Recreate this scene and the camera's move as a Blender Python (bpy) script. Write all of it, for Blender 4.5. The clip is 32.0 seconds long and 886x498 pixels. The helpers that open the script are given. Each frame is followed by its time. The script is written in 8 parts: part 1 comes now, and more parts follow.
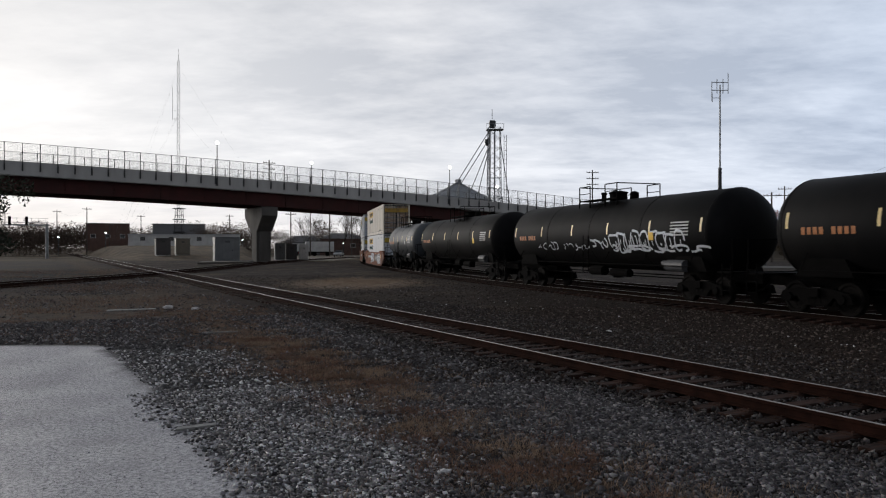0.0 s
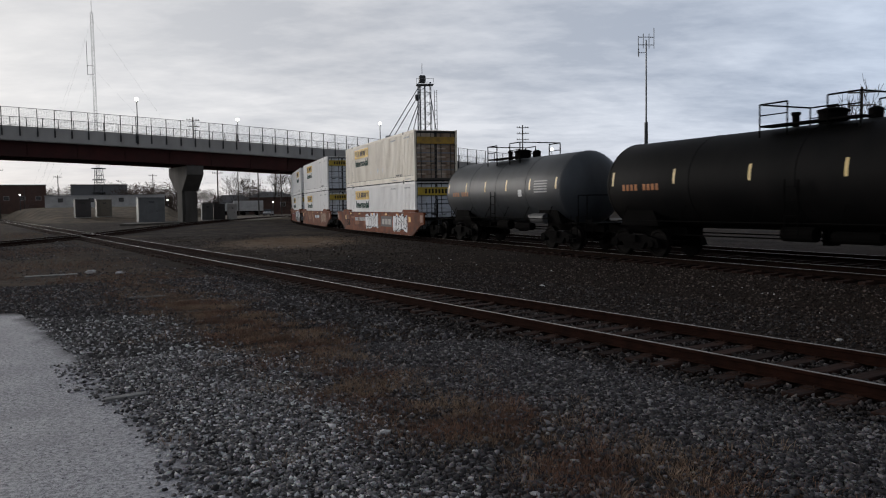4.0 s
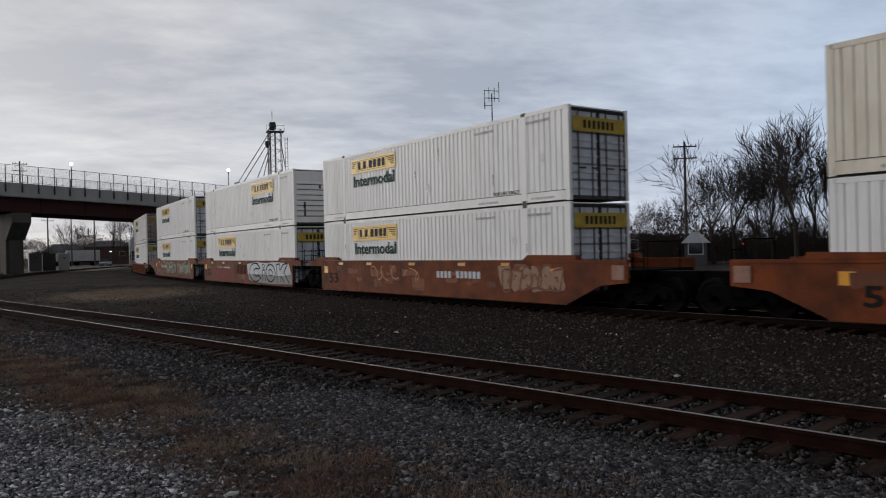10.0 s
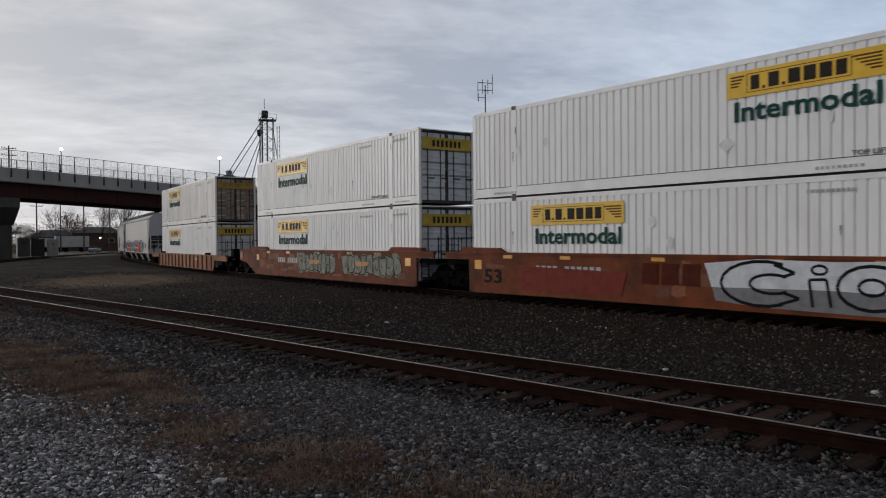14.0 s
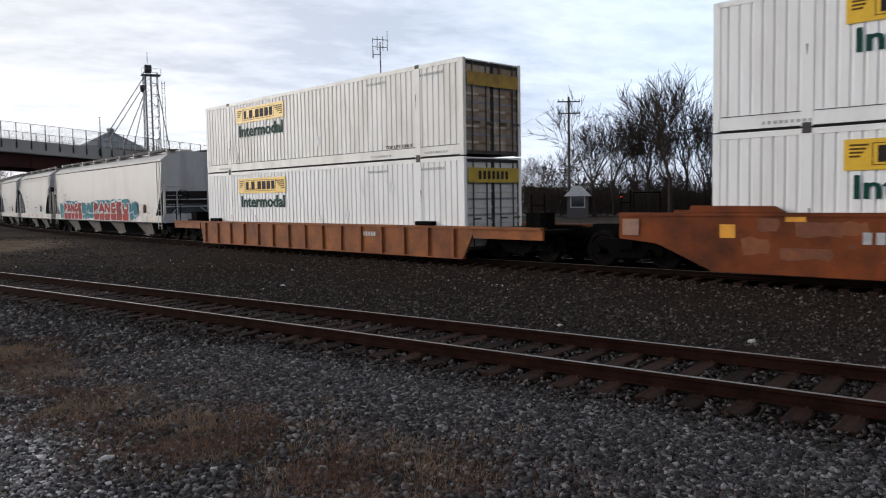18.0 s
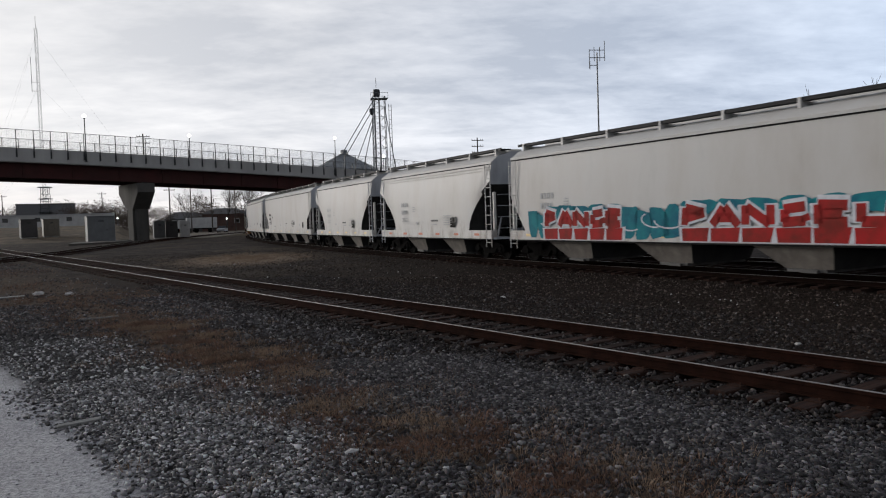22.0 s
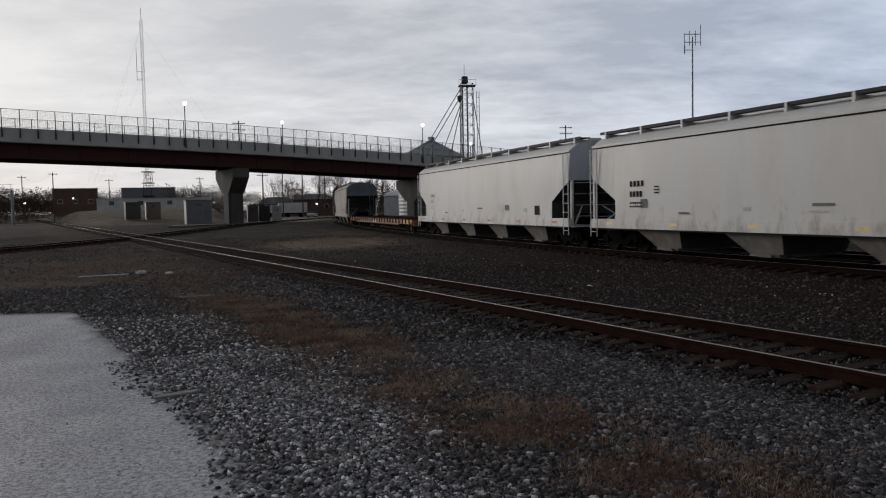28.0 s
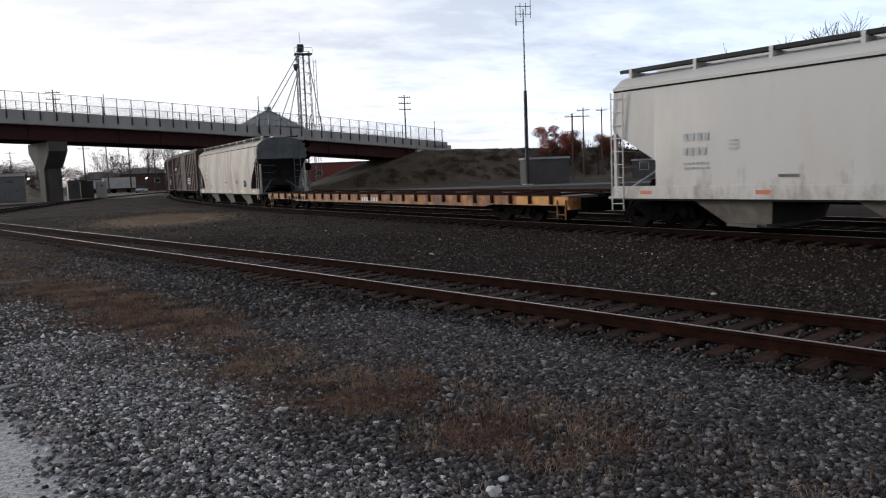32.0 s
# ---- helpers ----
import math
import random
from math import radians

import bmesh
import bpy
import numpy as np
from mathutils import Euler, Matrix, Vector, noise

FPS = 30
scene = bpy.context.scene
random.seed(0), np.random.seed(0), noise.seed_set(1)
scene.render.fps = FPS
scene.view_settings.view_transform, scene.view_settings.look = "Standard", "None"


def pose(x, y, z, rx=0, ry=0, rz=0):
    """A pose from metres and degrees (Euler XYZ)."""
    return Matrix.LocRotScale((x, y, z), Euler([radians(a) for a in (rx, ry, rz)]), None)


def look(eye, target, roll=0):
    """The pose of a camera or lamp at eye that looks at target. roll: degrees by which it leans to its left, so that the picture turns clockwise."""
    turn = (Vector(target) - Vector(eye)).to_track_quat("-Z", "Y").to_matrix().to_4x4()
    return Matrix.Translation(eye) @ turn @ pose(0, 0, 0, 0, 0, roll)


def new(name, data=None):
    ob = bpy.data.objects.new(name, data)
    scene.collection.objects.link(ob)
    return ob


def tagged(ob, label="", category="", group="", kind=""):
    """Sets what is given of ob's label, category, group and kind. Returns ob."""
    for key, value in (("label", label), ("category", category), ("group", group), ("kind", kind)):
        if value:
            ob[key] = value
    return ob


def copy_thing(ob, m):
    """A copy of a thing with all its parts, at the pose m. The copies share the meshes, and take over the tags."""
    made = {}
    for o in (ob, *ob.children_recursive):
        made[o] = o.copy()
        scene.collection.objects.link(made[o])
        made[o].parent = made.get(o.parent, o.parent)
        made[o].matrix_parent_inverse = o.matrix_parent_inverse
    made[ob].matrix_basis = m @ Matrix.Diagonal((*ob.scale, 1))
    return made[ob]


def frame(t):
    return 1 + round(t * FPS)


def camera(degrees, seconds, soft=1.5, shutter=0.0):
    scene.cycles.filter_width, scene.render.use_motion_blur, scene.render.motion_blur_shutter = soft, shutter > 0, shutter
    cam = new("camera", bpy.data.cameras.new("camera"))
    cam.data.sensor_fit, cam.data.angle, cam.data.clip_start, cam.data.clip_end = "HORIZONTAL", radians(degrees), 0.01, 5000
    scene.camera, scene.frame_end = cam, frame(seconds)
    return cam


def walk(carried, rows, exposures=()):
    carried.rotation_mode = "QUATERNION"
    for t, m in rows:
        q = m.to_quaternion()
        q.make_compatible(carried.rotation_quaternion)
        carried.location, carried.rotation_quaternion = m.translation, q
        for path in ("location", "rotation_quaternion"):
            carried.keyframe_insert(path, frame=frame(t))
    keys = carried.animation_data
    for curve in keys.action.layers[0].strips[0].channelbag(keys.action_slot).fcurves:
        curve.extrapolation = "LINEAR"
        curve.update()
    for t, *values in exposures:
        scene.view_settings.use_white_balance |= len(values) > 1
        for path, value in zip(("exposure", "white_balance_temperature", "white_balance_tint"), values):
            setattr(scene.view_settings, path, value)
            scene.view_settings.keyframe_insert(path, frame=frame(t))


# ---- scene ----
cam = camera(59.6, 32.0, soft=1.1, shutter=0.25)


def aim(x, y, z, yaw, pitch, roll):
    """A camera pose from its place and its yaw, pitch and roll in degrees."""
    return pose(x, y, z, 0, 0, yaw) @ pose(0, 0, 0, 90 + pitch) @ pose(0, 0, 0, 0, 0, roll)


PATH = [
    (0, 0.008, -0.202, 2.005, -1.14, -0.07, 0.02),
    (0.5, 0.021, -0.194, 1.979, -2.92, -0.81, -0.33),
    (1, 0.016, -0.164, 1.988, -5.11, -1.61, 0.09),
    (1.5, 0.026, -0.163, 1.991, -6.51, -1.46, -0.44),
    (2, 0.019, -0.156, 1.975, -7.48, -2.17, -0.45),
    (2.5, 0.001, -0.167, 1.992, -5.77, -4.12, -0.72),
    (4.5, -0.041, -0.082, 2.040, -6.34, -2.50, -0.82),
    (5, -0.080, -0.124, 2.049, -8.45, -1.61, 1.43),
    (5.5, -0.061, -0.088, 2.042, -8.29, -1.71, 0.70),
    (6, -0.076, -0.129, 2.047, -9.37, -1.39, 0.14),
    (6.5, -0.052, -0.128, 2.041, -10.43, -1.02, -0.58),
    (7, 0.005, -0.024, 2.013, -13.95, -1.26, -0.87),
    (7.5, 0.029, -0.004, 2.010, -19.58, -0.76, -0.47),
    (8, -0.026, 0.015, 1.943, -22.11, 0.52, -0.07),
    (8.5, -0.003, 0.068, 1.971, -24.76, 0.35, -0.42),
    (9, -0.007, 0.075, 1.988, -23.05, 0.26, -0.43),
    (9.5, -0.009, 0.059, 1.998, -19.27, -0.34, -1.20),
    (10, 0.001, 0.042, 2.008, -17.03, -0.02, -1.34),
    (10.5, -0.005, 0.025, 2.021, -15.88, -0.53, -1.44),
    (11, 0.002, -0.013, 2.013, -16.87, -0.08, -1.22),
    (11.5, 0.003, -0.025, 2.014, -18.33, -0.03, -0.57),
    (12, 0.011, -0.007, 2.011, -18.56, -0.19, 0.03),
    (12.5, -0.003, -0.009, 1.998, -17.88, -0.11, 0.16),
    (13, 0.000, -0.000, 2.000, -18.00, 0.15, -0.30),
    (13.5, -0.003, 0.052, 1.988, -17.23, -0.65, -0.58),
    (15.5, -0.030, 0.040, 1.994, -21.65, -0.33, -1.34),
    (16, -0.048, 0.012, 2.026, -22.00, -0.59, -2.79),
    (16.5, 0.010, 0.074, 2.004, -20.92, -2.83, -0.83),
    (17, 0.039, 0.078, 1.981, -22.69, -4.00, -0.54),
    (17.5, 0.041, 0.086, 1.993, -22.57, -5.29, -0.96),
    (18, 0.034, 0.154, 2.011, -25.23, -3.75, -0.97),
    (18.5, -0.040, 0.242, 1.985, -27.20, -4.45, -2.16),
    (19, -0.025, 0.214, 1.996, -25.48, -4.58, -1.18),
    (19.5, -0.023, 0.135, 2.000, -26.78, -4.60, -0.28),
    (20, -0.032, 0.129, 2.005, -26.38, -4.17, -0.51),
    (20.5, -0.057, 0.124, 1.998, -22.80, -3.49, -1.73),
    (21, -0.052, 0.103, 2.009, -20.13, -3.04, -0.88),
    (21.5, -0.084, -0.001, 2.023, -13.56, -2.59, -1.74),
    (22, -0.083, 0.027, 2.022, -9.34, -2.42, -1.87),
    (22.5, -0.073, 0.026, 2.014, -9.37, -3.27, -2.05),
    (23, -0.071, 0.000, 1.999, -11.13, -3.41, -0.94),
    (23.5, -0.077, -0.018, 2.014, -10.35, -3.32, -1.19),
    (24, -0.062, 0.006, 1.999, -9.95, -3.44, -1.83),
    (24.5, -0.063, 0.006, 2.013, -9.83, -3.43, -1.90),
    (26.5, -0.082, 0.028, 2.019, -7.31, -3.03, -2.44),
    (27, -0.094, 0.027, 2.017, -6.21, -2.61, -2.09),
    (27.5, -0.087, 0.023, 2.007, -3.11, -2.71, -1.85),
    (28, -0.098, 0.035, 1.989, -3.01, -3.17, -1.16),
    (28.5, -0.081, 0.042, 2.015, -3.86, -2.59, -1.06),
    (29, -0.069, 0.049, 2.009, -4.06, -3.24, -2.45),
    (29.5, -0.065, 0.072, 2.007, -5.89, -6.62, -3.43),
    (30, -0.074, 0.063, 2.002, -8.19, -6.38, -2.36),
    (30.5, -0.071, 0.027, 2.001, -9.71, -6.17, -2.09),
    (31, -0.070, 0.027, 2.003, -12.81, -6.45, -1.29),
    (31.5, -0.075, 0.034, 1.999, -12.96, -5.70, -2.23),
    (32, -0.072, 0.024, 2.003, -14.51, -5.70, -2.25),
]
EXPOSURES = [(0.0, 0.35), (0.5, 0.15), (1.0, 0.04), (2.0, 0.12), (4.5, 0.15), (6.0, 0.14), (8.0, 0.12), (10.0, 0.04), (13.0, 0.04), (16.0, 0.18), (17.0, 0.45), (18.0, 0.75), (19.0, 0.88), (21.0, 0.56), (22.5, 0.34), (24.0, 0.34), (28.0, 0.08), (29.0, 0.16), (30.0, 0.5), (32.0, 0.8)]
walk(cam, [(r[0], aim(*r[1:])) for r in PATH], EXPOSURES)

# ---- world and sun: overcast evening sky, brighter towards the low sun ----
SUN_AZ, SUN_EL = 48.0, 8.0      # degrees to the left of +y, and up


def make_world():
    world = bpy.data.worlds.new("overcast_evening")
    scene.world = world
    world.use_nodes = True
    nt = world.node_tree
    nt.nodes.clear()
    N, L = nt.nodes.new, nt.links.new

    def math_node(op, a, b=None, clamp=False):
        n = N("ShaderNodeMath")
        n.operation, n.use_clamp = op, clamp
        for i, v in enumerate((a, b)):
            if v is None:
                continue
            if isinstance(v, (int, float)):
                n.inputs[i].default_value = v
            else:
                L(v, n.inputs[i])
        return n.outputs[0]

    def mixed(fac, a, b, kind="MIX"):
        n = N("ShaderNodeMixRGB")
        n.blend_type = kind
        for i, v in enumerate((fac, a, b)):
            if isinstance(v, (int, float)):
                n.inputs[i].default_value = v
            elif isinstance(v, tuple):
                n.inputs[i].default_value = (*v, 1)
            else:
                L(v, n.inputs[i])
        return n.outputs[0]

    co = N("ShaderNodeTexCoord").outputs["Generated"]
    sep = N("ShaderNodeSeparateXYZ")
    L(co, sep.inputs[0])
    up = math_node("MAXIMUM", sep.outputs[2], 0.0)
    # cloud sheet: the direction laid on a flat layer overhead
    down = math_node("ADD", up, 0.15)
    flat = N("ShaderNodeCombineXYZ")
    L(math_node("DIVIDE", sep.outputs[0], down), flat.inputs[0])
    L(math_node("DIVIDE", sep.outputs[1], down), flat.inputs[1])

    def clouds(scale, detail, rough, w):
        m = N("ShaderNodeMapping")
        m.inputs["Location"].default_value = (w, 2 * w, w)
        m.inputs["Rotation"].default_value = (0, 0, 0.5)
        m.inputs["Scale"].default_value = (0.75, 1.15, 1)
        L(flat.outputs[0], m.inputs[0])
        n = N("ShaderNodeTexNoise")
        n.inputs["Scale"].default_value, n.inputs["Detail"].default_value, n.inputs["Roughness"].default_value = scale, detail, rough
        n.inputs["Distortion"].default_value = 0.15
        L(m.outputs[0], n.inputs["Vector"])
        return n.outputs["Fac"]

    big, small, fine = clouds(0.6, 4, 0.5, 3.1), clouds(2.0, 6, 0.6, 8.7), clouds(6.5, 5, 0.6, 1.9)
    ramp = N("ShaderNodeMapRange")
    ramp.inputs["From Min"].default_value, ramp.inputs["From Max"].default_value = 0.41, 0.59
    L(math_node("ADD", math_node("MULTIPLY", big, 0.45), math_node("ADD", math_node("MULTIPLY", small, 0.33), math_node("MULTIPLY", fine, 0.22))), ramp.inputs["Value"])
    tone = mixed(ramp.outputs[0], (0.49, 0.52, 0.585), (0.80, 0.81, 0.85))
    # nearness to the low sun: brighter, a little warmer
    sun_dir = Vector((-math.sin(radians(SUN_AZ)) * math.cos(radians(SUN_EL)), math.cos(radians(SUN_AZ)) * math.cos(radians(SUN_EL)), math.sin(radians(SUN_EL))))
    dot = N("ShaderNodeVectorMath")
    dot.operation = "DOT_PRODUCT"
    L(co, dot.inputs[0])
    dot.inputs[1].default_value = sun_dir
    near = math_node("POWER", math_node("MAXIMUM", dot.outputs["Value"], 0.0), 5.0)
    tone = mixed(math_node("MULTIPLY", near, 0.7), tone, (1.05, 1.01, 0.965))
    # bluer cloud on the side away from the sun
    side = N("ShaderNodeMapRange")
    for k, v in (("From Min", 0.68), ("From Max", 0.0)):
        side.inputs[k].default_value = v
    L(dot.outputs["Value"], side.inputs["Value"])
    behind = N("ShaderNodeMapRange")
    for k, v in (("From Min", -0.5), ("From Max", -0.05)):
        behind.inputs[k].default_value = v
    L(dot.outputs["Value"], behind.inputs["Value"])
    tone = mixed(math_node("MULTIPLY", side.outputs[0], behind.outputs[0]), tone, (0.75, 0.87, 1.03), "MULTIPLY")
    # a warm strip low over the horizon
    low = math_node("POWER", math_node("SUBTRACT", 1.0, up, True), 26.0)
    tone = mixed(math_node("MULTIPLY", low, 0.35), tone, (0.78, 0.68, 0.62))
    # at dusk the cloud sheet is brighter towards the horizon than overhead
    gain = math_node("SUBTRACT", 0.97, math_node("MULTIPLY", math_node("POWER", up, 1.3), 0.64))
    # and darker on the side away from the sun
    back = N("ShaderNodeMapRange")
    back.interpolation_type = "SMOOTHSTEP"
    for k, v in (("From Min", -1.0), ("From Max", -0.1), ("To Min", 0.38), ("To Max", 1.0)):
        back.inputs[k].default_value = v
    L(dot.outputs["Value"], back.inputs["Value"])
    gain = math_node("MULTIPLY", gain, back.outputs[0])
    bright = N("ShaderNodeVectorMath")
    bright.operation = "SCALE"
    L(tone, bright.inputs[0])
    L(gain, bright.inputs["Scale"])
    sky = N("ShaderNodeTexSky")
    sky.sky_type, sky.sun_disc = "NISHITA", False
    sky.sun_elevation, sky.sun_rotation = radians(SUN_EL), radians(-SUN_AZ)
    clear = N("ShaderNodeBackground")
    L(sky.outputs[0], clear.inputs[0])
    clear.inputs[1].default_value = 0.05
    cover = N("ShaderNodeBackground")
    L(bright.outputs[0], cover.inputs[0])
    cover.inputs[1].default_value = 1.0
    both = N("ShaderNodeMixShader")
    both.inputs[0].default_value = 0.94
    L(clear.outputs[0], both.inputs[1])
    L(cover.outputs[0], both.inputs[2])
    out = N("ShaderNodeOutputWorld")
    L(both.outputs[0], out.inputs[0])
    sun = new("sun", bpy.data.lights.new("sun", "SUN"))
    sun.data.energy, sun.data.angle, sun.data.color = 1.5, radians(22), (1.0, 0.95, 0.9)
    sun.matrix_world = look(sun_dir * 100, (0, 0, 0))


make_world()

# ---- materials ----
MATS = {}


def mat(name, base, rough=0.7, metal=0.0, dark=None, scale=4.0, stain=None, stain_scale=0.6, stain_amount=0.5, bump=0.0, bump_scale=40.0, stretch=(1, 1, 1), spec=0.4, per_object=0.0, emit=None, power=0.0):
    """A painted, stony or earthy surface: base colour with grain at one scale, stains at another, and fine relief."""
    if name in MATS:
        return MATS[name]
    m = bpy.data.materials.new(name)
    m.use_nodes = True
    nt = m.node_tree
    N, L = nt.nodes.new, nt.links.new
    b = nt.nodes["Principled BSDF"]
    b.inputs["Roughness"].default_value, b.inputs["Metallic"].default_value = rough, metal
    b.inputs["Specular IOR Level"].default_value = spec
    co = N("ShaderNodeTexCoord").outputs["Object"]
    mp = N("ShaderNodeMapping")
    mp.inputs["Scale"].default_value = stretch
    L(co, mp.inputs[0])

    def noise_fac(s, detail=6, lo=0.35, hi=0.65):
        n = N("ShaderNodeTexNoise")
        n.inputs["Scale"].default_value, n.inputs["Detail"].default_value = s, detail
        n.inputs["Roughness"].default_value = 0.65
        L(mp.outputs[0], n.inputs["Vector"])
        r = N("ShaderNodeMapRange")
        r.inputs["From Min"].default_value, r.inputs["From Max"].default_value = lo, hi
        L(n.outputs["Fac"], r.inputs["Value"])
        return r.outputs[0]

    def mixed(fac, a, c):
        n = N("ShaderNodeMixRGB")
        for i, v in enumerate((fac, a, c)):
            if isinstance(v, (int, float)):
                n.inputs[i].default_value = v
            elif isinstance(v, tuple):
                n.inputs[i].default_value = (*v, 1)
            else:
                L(v, n.inputs[i])
        return n.outputs[0]

    dark = dark or tuple(c * 0.7 for c in base)
    col = mixed(noise_fac(scale), dark, base)
    if stain:
        f = N("ShaderNodeMath")
        f.operation = "MULTIPLY"
        L(noise_fac(stain_scale, 8, 0.45, 0.75), f.inputs[0])
        f.inputs[1].default_value = stain_amount
        col = mixed(f.outputs[0], col, stain)
    if per_object:
        info = N("ShaderNodeObjectInfo")
        h = N("ShaderNodeHueSaturation")
        r = N("ShaderNodeMapRange")
        r.inputs["To Min"].default_value, r.inputs["To Max"].default_value = 1 - per_object, 1 + per_object
        L(info.outputs["Random"], r.inputs["Value"])
        L(r.outputs[0], h.inputs["Value"])
        L(col, h.inputs["Color"])
        col = h.outputs[0]
    L(col, b.inputs["Base Color"])
    if bump:
        n = N("ShaderNodeTexNoise")
        n.inputs["Scale"].default_value, n.inputs["Detail"].default_value = bump_scale, 5
        L(co, n.inputs["Vector"])
        bp = N("ShaderNodeBump")
        bp.inputs["Strength"].default_value, bp.inputs["Distance"].default_value = bump, 0.02
        L(n.outputs["Fac"], bp.inputs["Height"])
        L(bp.outputs[0], b.inputs["Normal"])
    if emit:
        b.inputs["Emission Color"].default_value, b.inputs["Emission Strength"].default_value = (*emit, 1), power
    MATS[name] = m
    return m


def splashed(m, colour):
    """Brown dirt thrown up by the wheels, in ragged streaks on the lower part of a body."""
    nt = m.node_tree
    N, L = nt.nodes.new, nt.links.new
    b = nt.nodes["Principled BSDF"]
    old = b.inputs["Base Color"].links[0].from_socket
    co = N("ShaderNodeTexCoord").outputs["Object"]
    sep = N("ShaderNodeSeparateXYZ")
    L(co, sep.inputs[0])
    mp = N("ShaderNodeMapping")
    mp.inputs["Scale"].default_value = (1.5, 1.0, 0.55)
    L(co, mp.inputs[0])
    n = N("ShaderNodeTexNoise")
    n.inputs["Scale"].default_value, n.inputs["Detail"].default_value, n.inputs["Roughness"].default_value = 1.3, 9, 0.72
    L(mp.outputs[0], n.inputs["Vector"])
    low = N("ShaderNodeMapRange")
    for k, v in (("From Min", 2.5), ("From Max", 1.0), ("To Min", -0.2), ("To Max", 0.1)):
        low.inputs[k].default_value = v
    L(sep.outputs[2], low.inputs["Value"])
    add = N("ShaderNodeMath")
    L(n.outputs["Fac"], add.inputs[0])
    L(low.outputs[0], add.inputs[1])
    r = N("ShaderNodeMapRange")
    r.inputs["From Min"].default_value, r.inputs["From Max"].default_value, r.inputs["To Max"].default_value = 0.54, 0.74, 0.8
    L(add.outputs[0], r.inputs["Value"])
    x = N("ShaderNodeMixRGB")
    L(r.outputs[0], x.inputs[0])
    L(old, x.inputs[1])
    x.inputs[2].default_value = (*colour, 1)
    L(x.outputs[0], b.inputs["Base Color"])
    return m


STREAK = (0.6, 0.6, 0.18)     # stretches stains downwards
M_white = mat("container_white_paint", (0.80, 0.785, 0.765), 0.5, dark=(0.73, 0.715, 0.69), scale=1.3, stain=(0.45, 0.42, 0.38), stain_scale=1.2, stain_amount=0.4, stretch=STREAK)
M_cream = mat("container_cream_paint", (0.76, 0.735, 0.695), 0.5, dark=(0.67, 0.645, 0.60), scale=1.1, stain=(0.36, 0.30, 0.23), stain_scale=1.5, stain_amount=0.55, stretch=STREAK)
M_tanbox = mat("container_tan_paint", (0.77, 0.705, 0.595), 0.5, dark=(0.66, 0.59, 0.475), scale=1.1, stain=(0.36, 0.28, 0.19), stain_scale=1.5, stain_amount=0.55, stretch=STREAK)
M_door = mat("container_door_grey_paint", (0.60, 0.63, 0.68), 0.5, dark=(0.47, 0.50, 0.54), scale=2, stain=(0.12, 0.10, 0.09), stain_scale=2.0, stain_amount=0.7, stretch=STREAK)
M_rustdoor = mat("container_rusty_door_paint", (0.33, 0.25, 0.18), 0.7, dark=(0.11, 0.06, 0.035), scale=1.6, stain=(0.55, 0.50, 0.43), stain_scale=1.7, stain_amount=0.75, stretch=STREAK)
M_yellow = mat("sign_yellow_vinyl", (0.72, 0.44, 0.02), 0.45, dark=(0.62, 0.36, 0.02), scale=3)
M_sign_ink = mat("sign_dark_ink", (0.03, 0.024, 0.018), 0.6, spec=0.08)
M_green_ink = mat("dark_green_lettering", (0.010, 0.058, 0.044), 0.6, spec=0.08)
M_grey_ink = mat("faded_grey_stencil", (0.42, 0.42, 0.41), 0.6)
M_black_ink = mat("black_stencil", (0.02, 0.018, 0.016), 0.7, spec=0.05)
M_rail_edge = mat("container_black_seam", (0.015, 0.015, 0.015), 0.7, spec=0.05)
M_casting = mat("corner_casting_dark_steel", (0.06, 0.055, 0.05), 0.6, 0.3)
M_well = mat("well_car_brown_paint", (0.195, 0.048, 0.014), 0.7, dark=(0.105, 0.028, 0.010), scale=0.9, stain=(0.03, 0.014, 0.009), stain_scale=1.1, stain_amount=0.85, bump=0.1, spec=0.12)
M_orange = mat("well_car_orange_paint", (0.30, 0.098, 0.028), 0.65, dark=(0.16, 0.05, 0.018), scale=0.8, stain=(0.07, 0.032, 0.018), stain_scale=1.2, stain_amount=0.85, bump=0.1, spec=0.15)
M_under = mat("grimy_black_steel", (0.0034, 0.0029, 0.0027), 0.9, 0.0, dark=(0.002, 0.0018, 0.0016), scale=5, spec=0.04)
M_wheel = mat("worn_wheel_steel", (0.005, 0.0038, 0.0033), 0.8, 0.0, dark=(0.003, 0.0024, 0.002), scale=6, spec=0.06)
M_tank = mat("tank_black_paint", (0.0036, 0.0036, 0.0039), 0.6, dark=(0.0022, 0.0022, 0.0024), scale=0.8, stain=(0.014, 0.012, 0.011), stain_scale=0.6, stain_amount=0.5, stretch=(1, 1, 0.4), spec=0.05)
M_tankgrey = mat("tank_grey_paint", (0.043, 0.047, 0.052), 0.5, dark=(0.029, 0.032, 0.036), scale=0.8, stain=(0.02, 0.02, 0.02), stain_scale=0.7, stain_amount=0.6, stretch=(1, 1, 0.4), spec=0.25)
M_tape = mat("reflective_yellow_tape", (0.75, 0.55, 0.22), 0.4)
M_orange_ink = mat("orange_stencil", (0.42, 0.14, 0.03), 0.55)
M_spray_white = mat("white_spray_paint", (0.62, 0.63, 0.65), 0.6, dark=(0.45, 0.46, 0.48), scale=3, spec=0.1)
M_spray_silver = mat("silver_spray_paint", (0.48, 0.48, 0.50), 0.45, 0.3, dark=(0.36, 0.36, 0.38), scale=3)
M_spray_black = mat("black_spray_paint", (0.012, 0.012, 0.012), 0.7, spec=0.05)
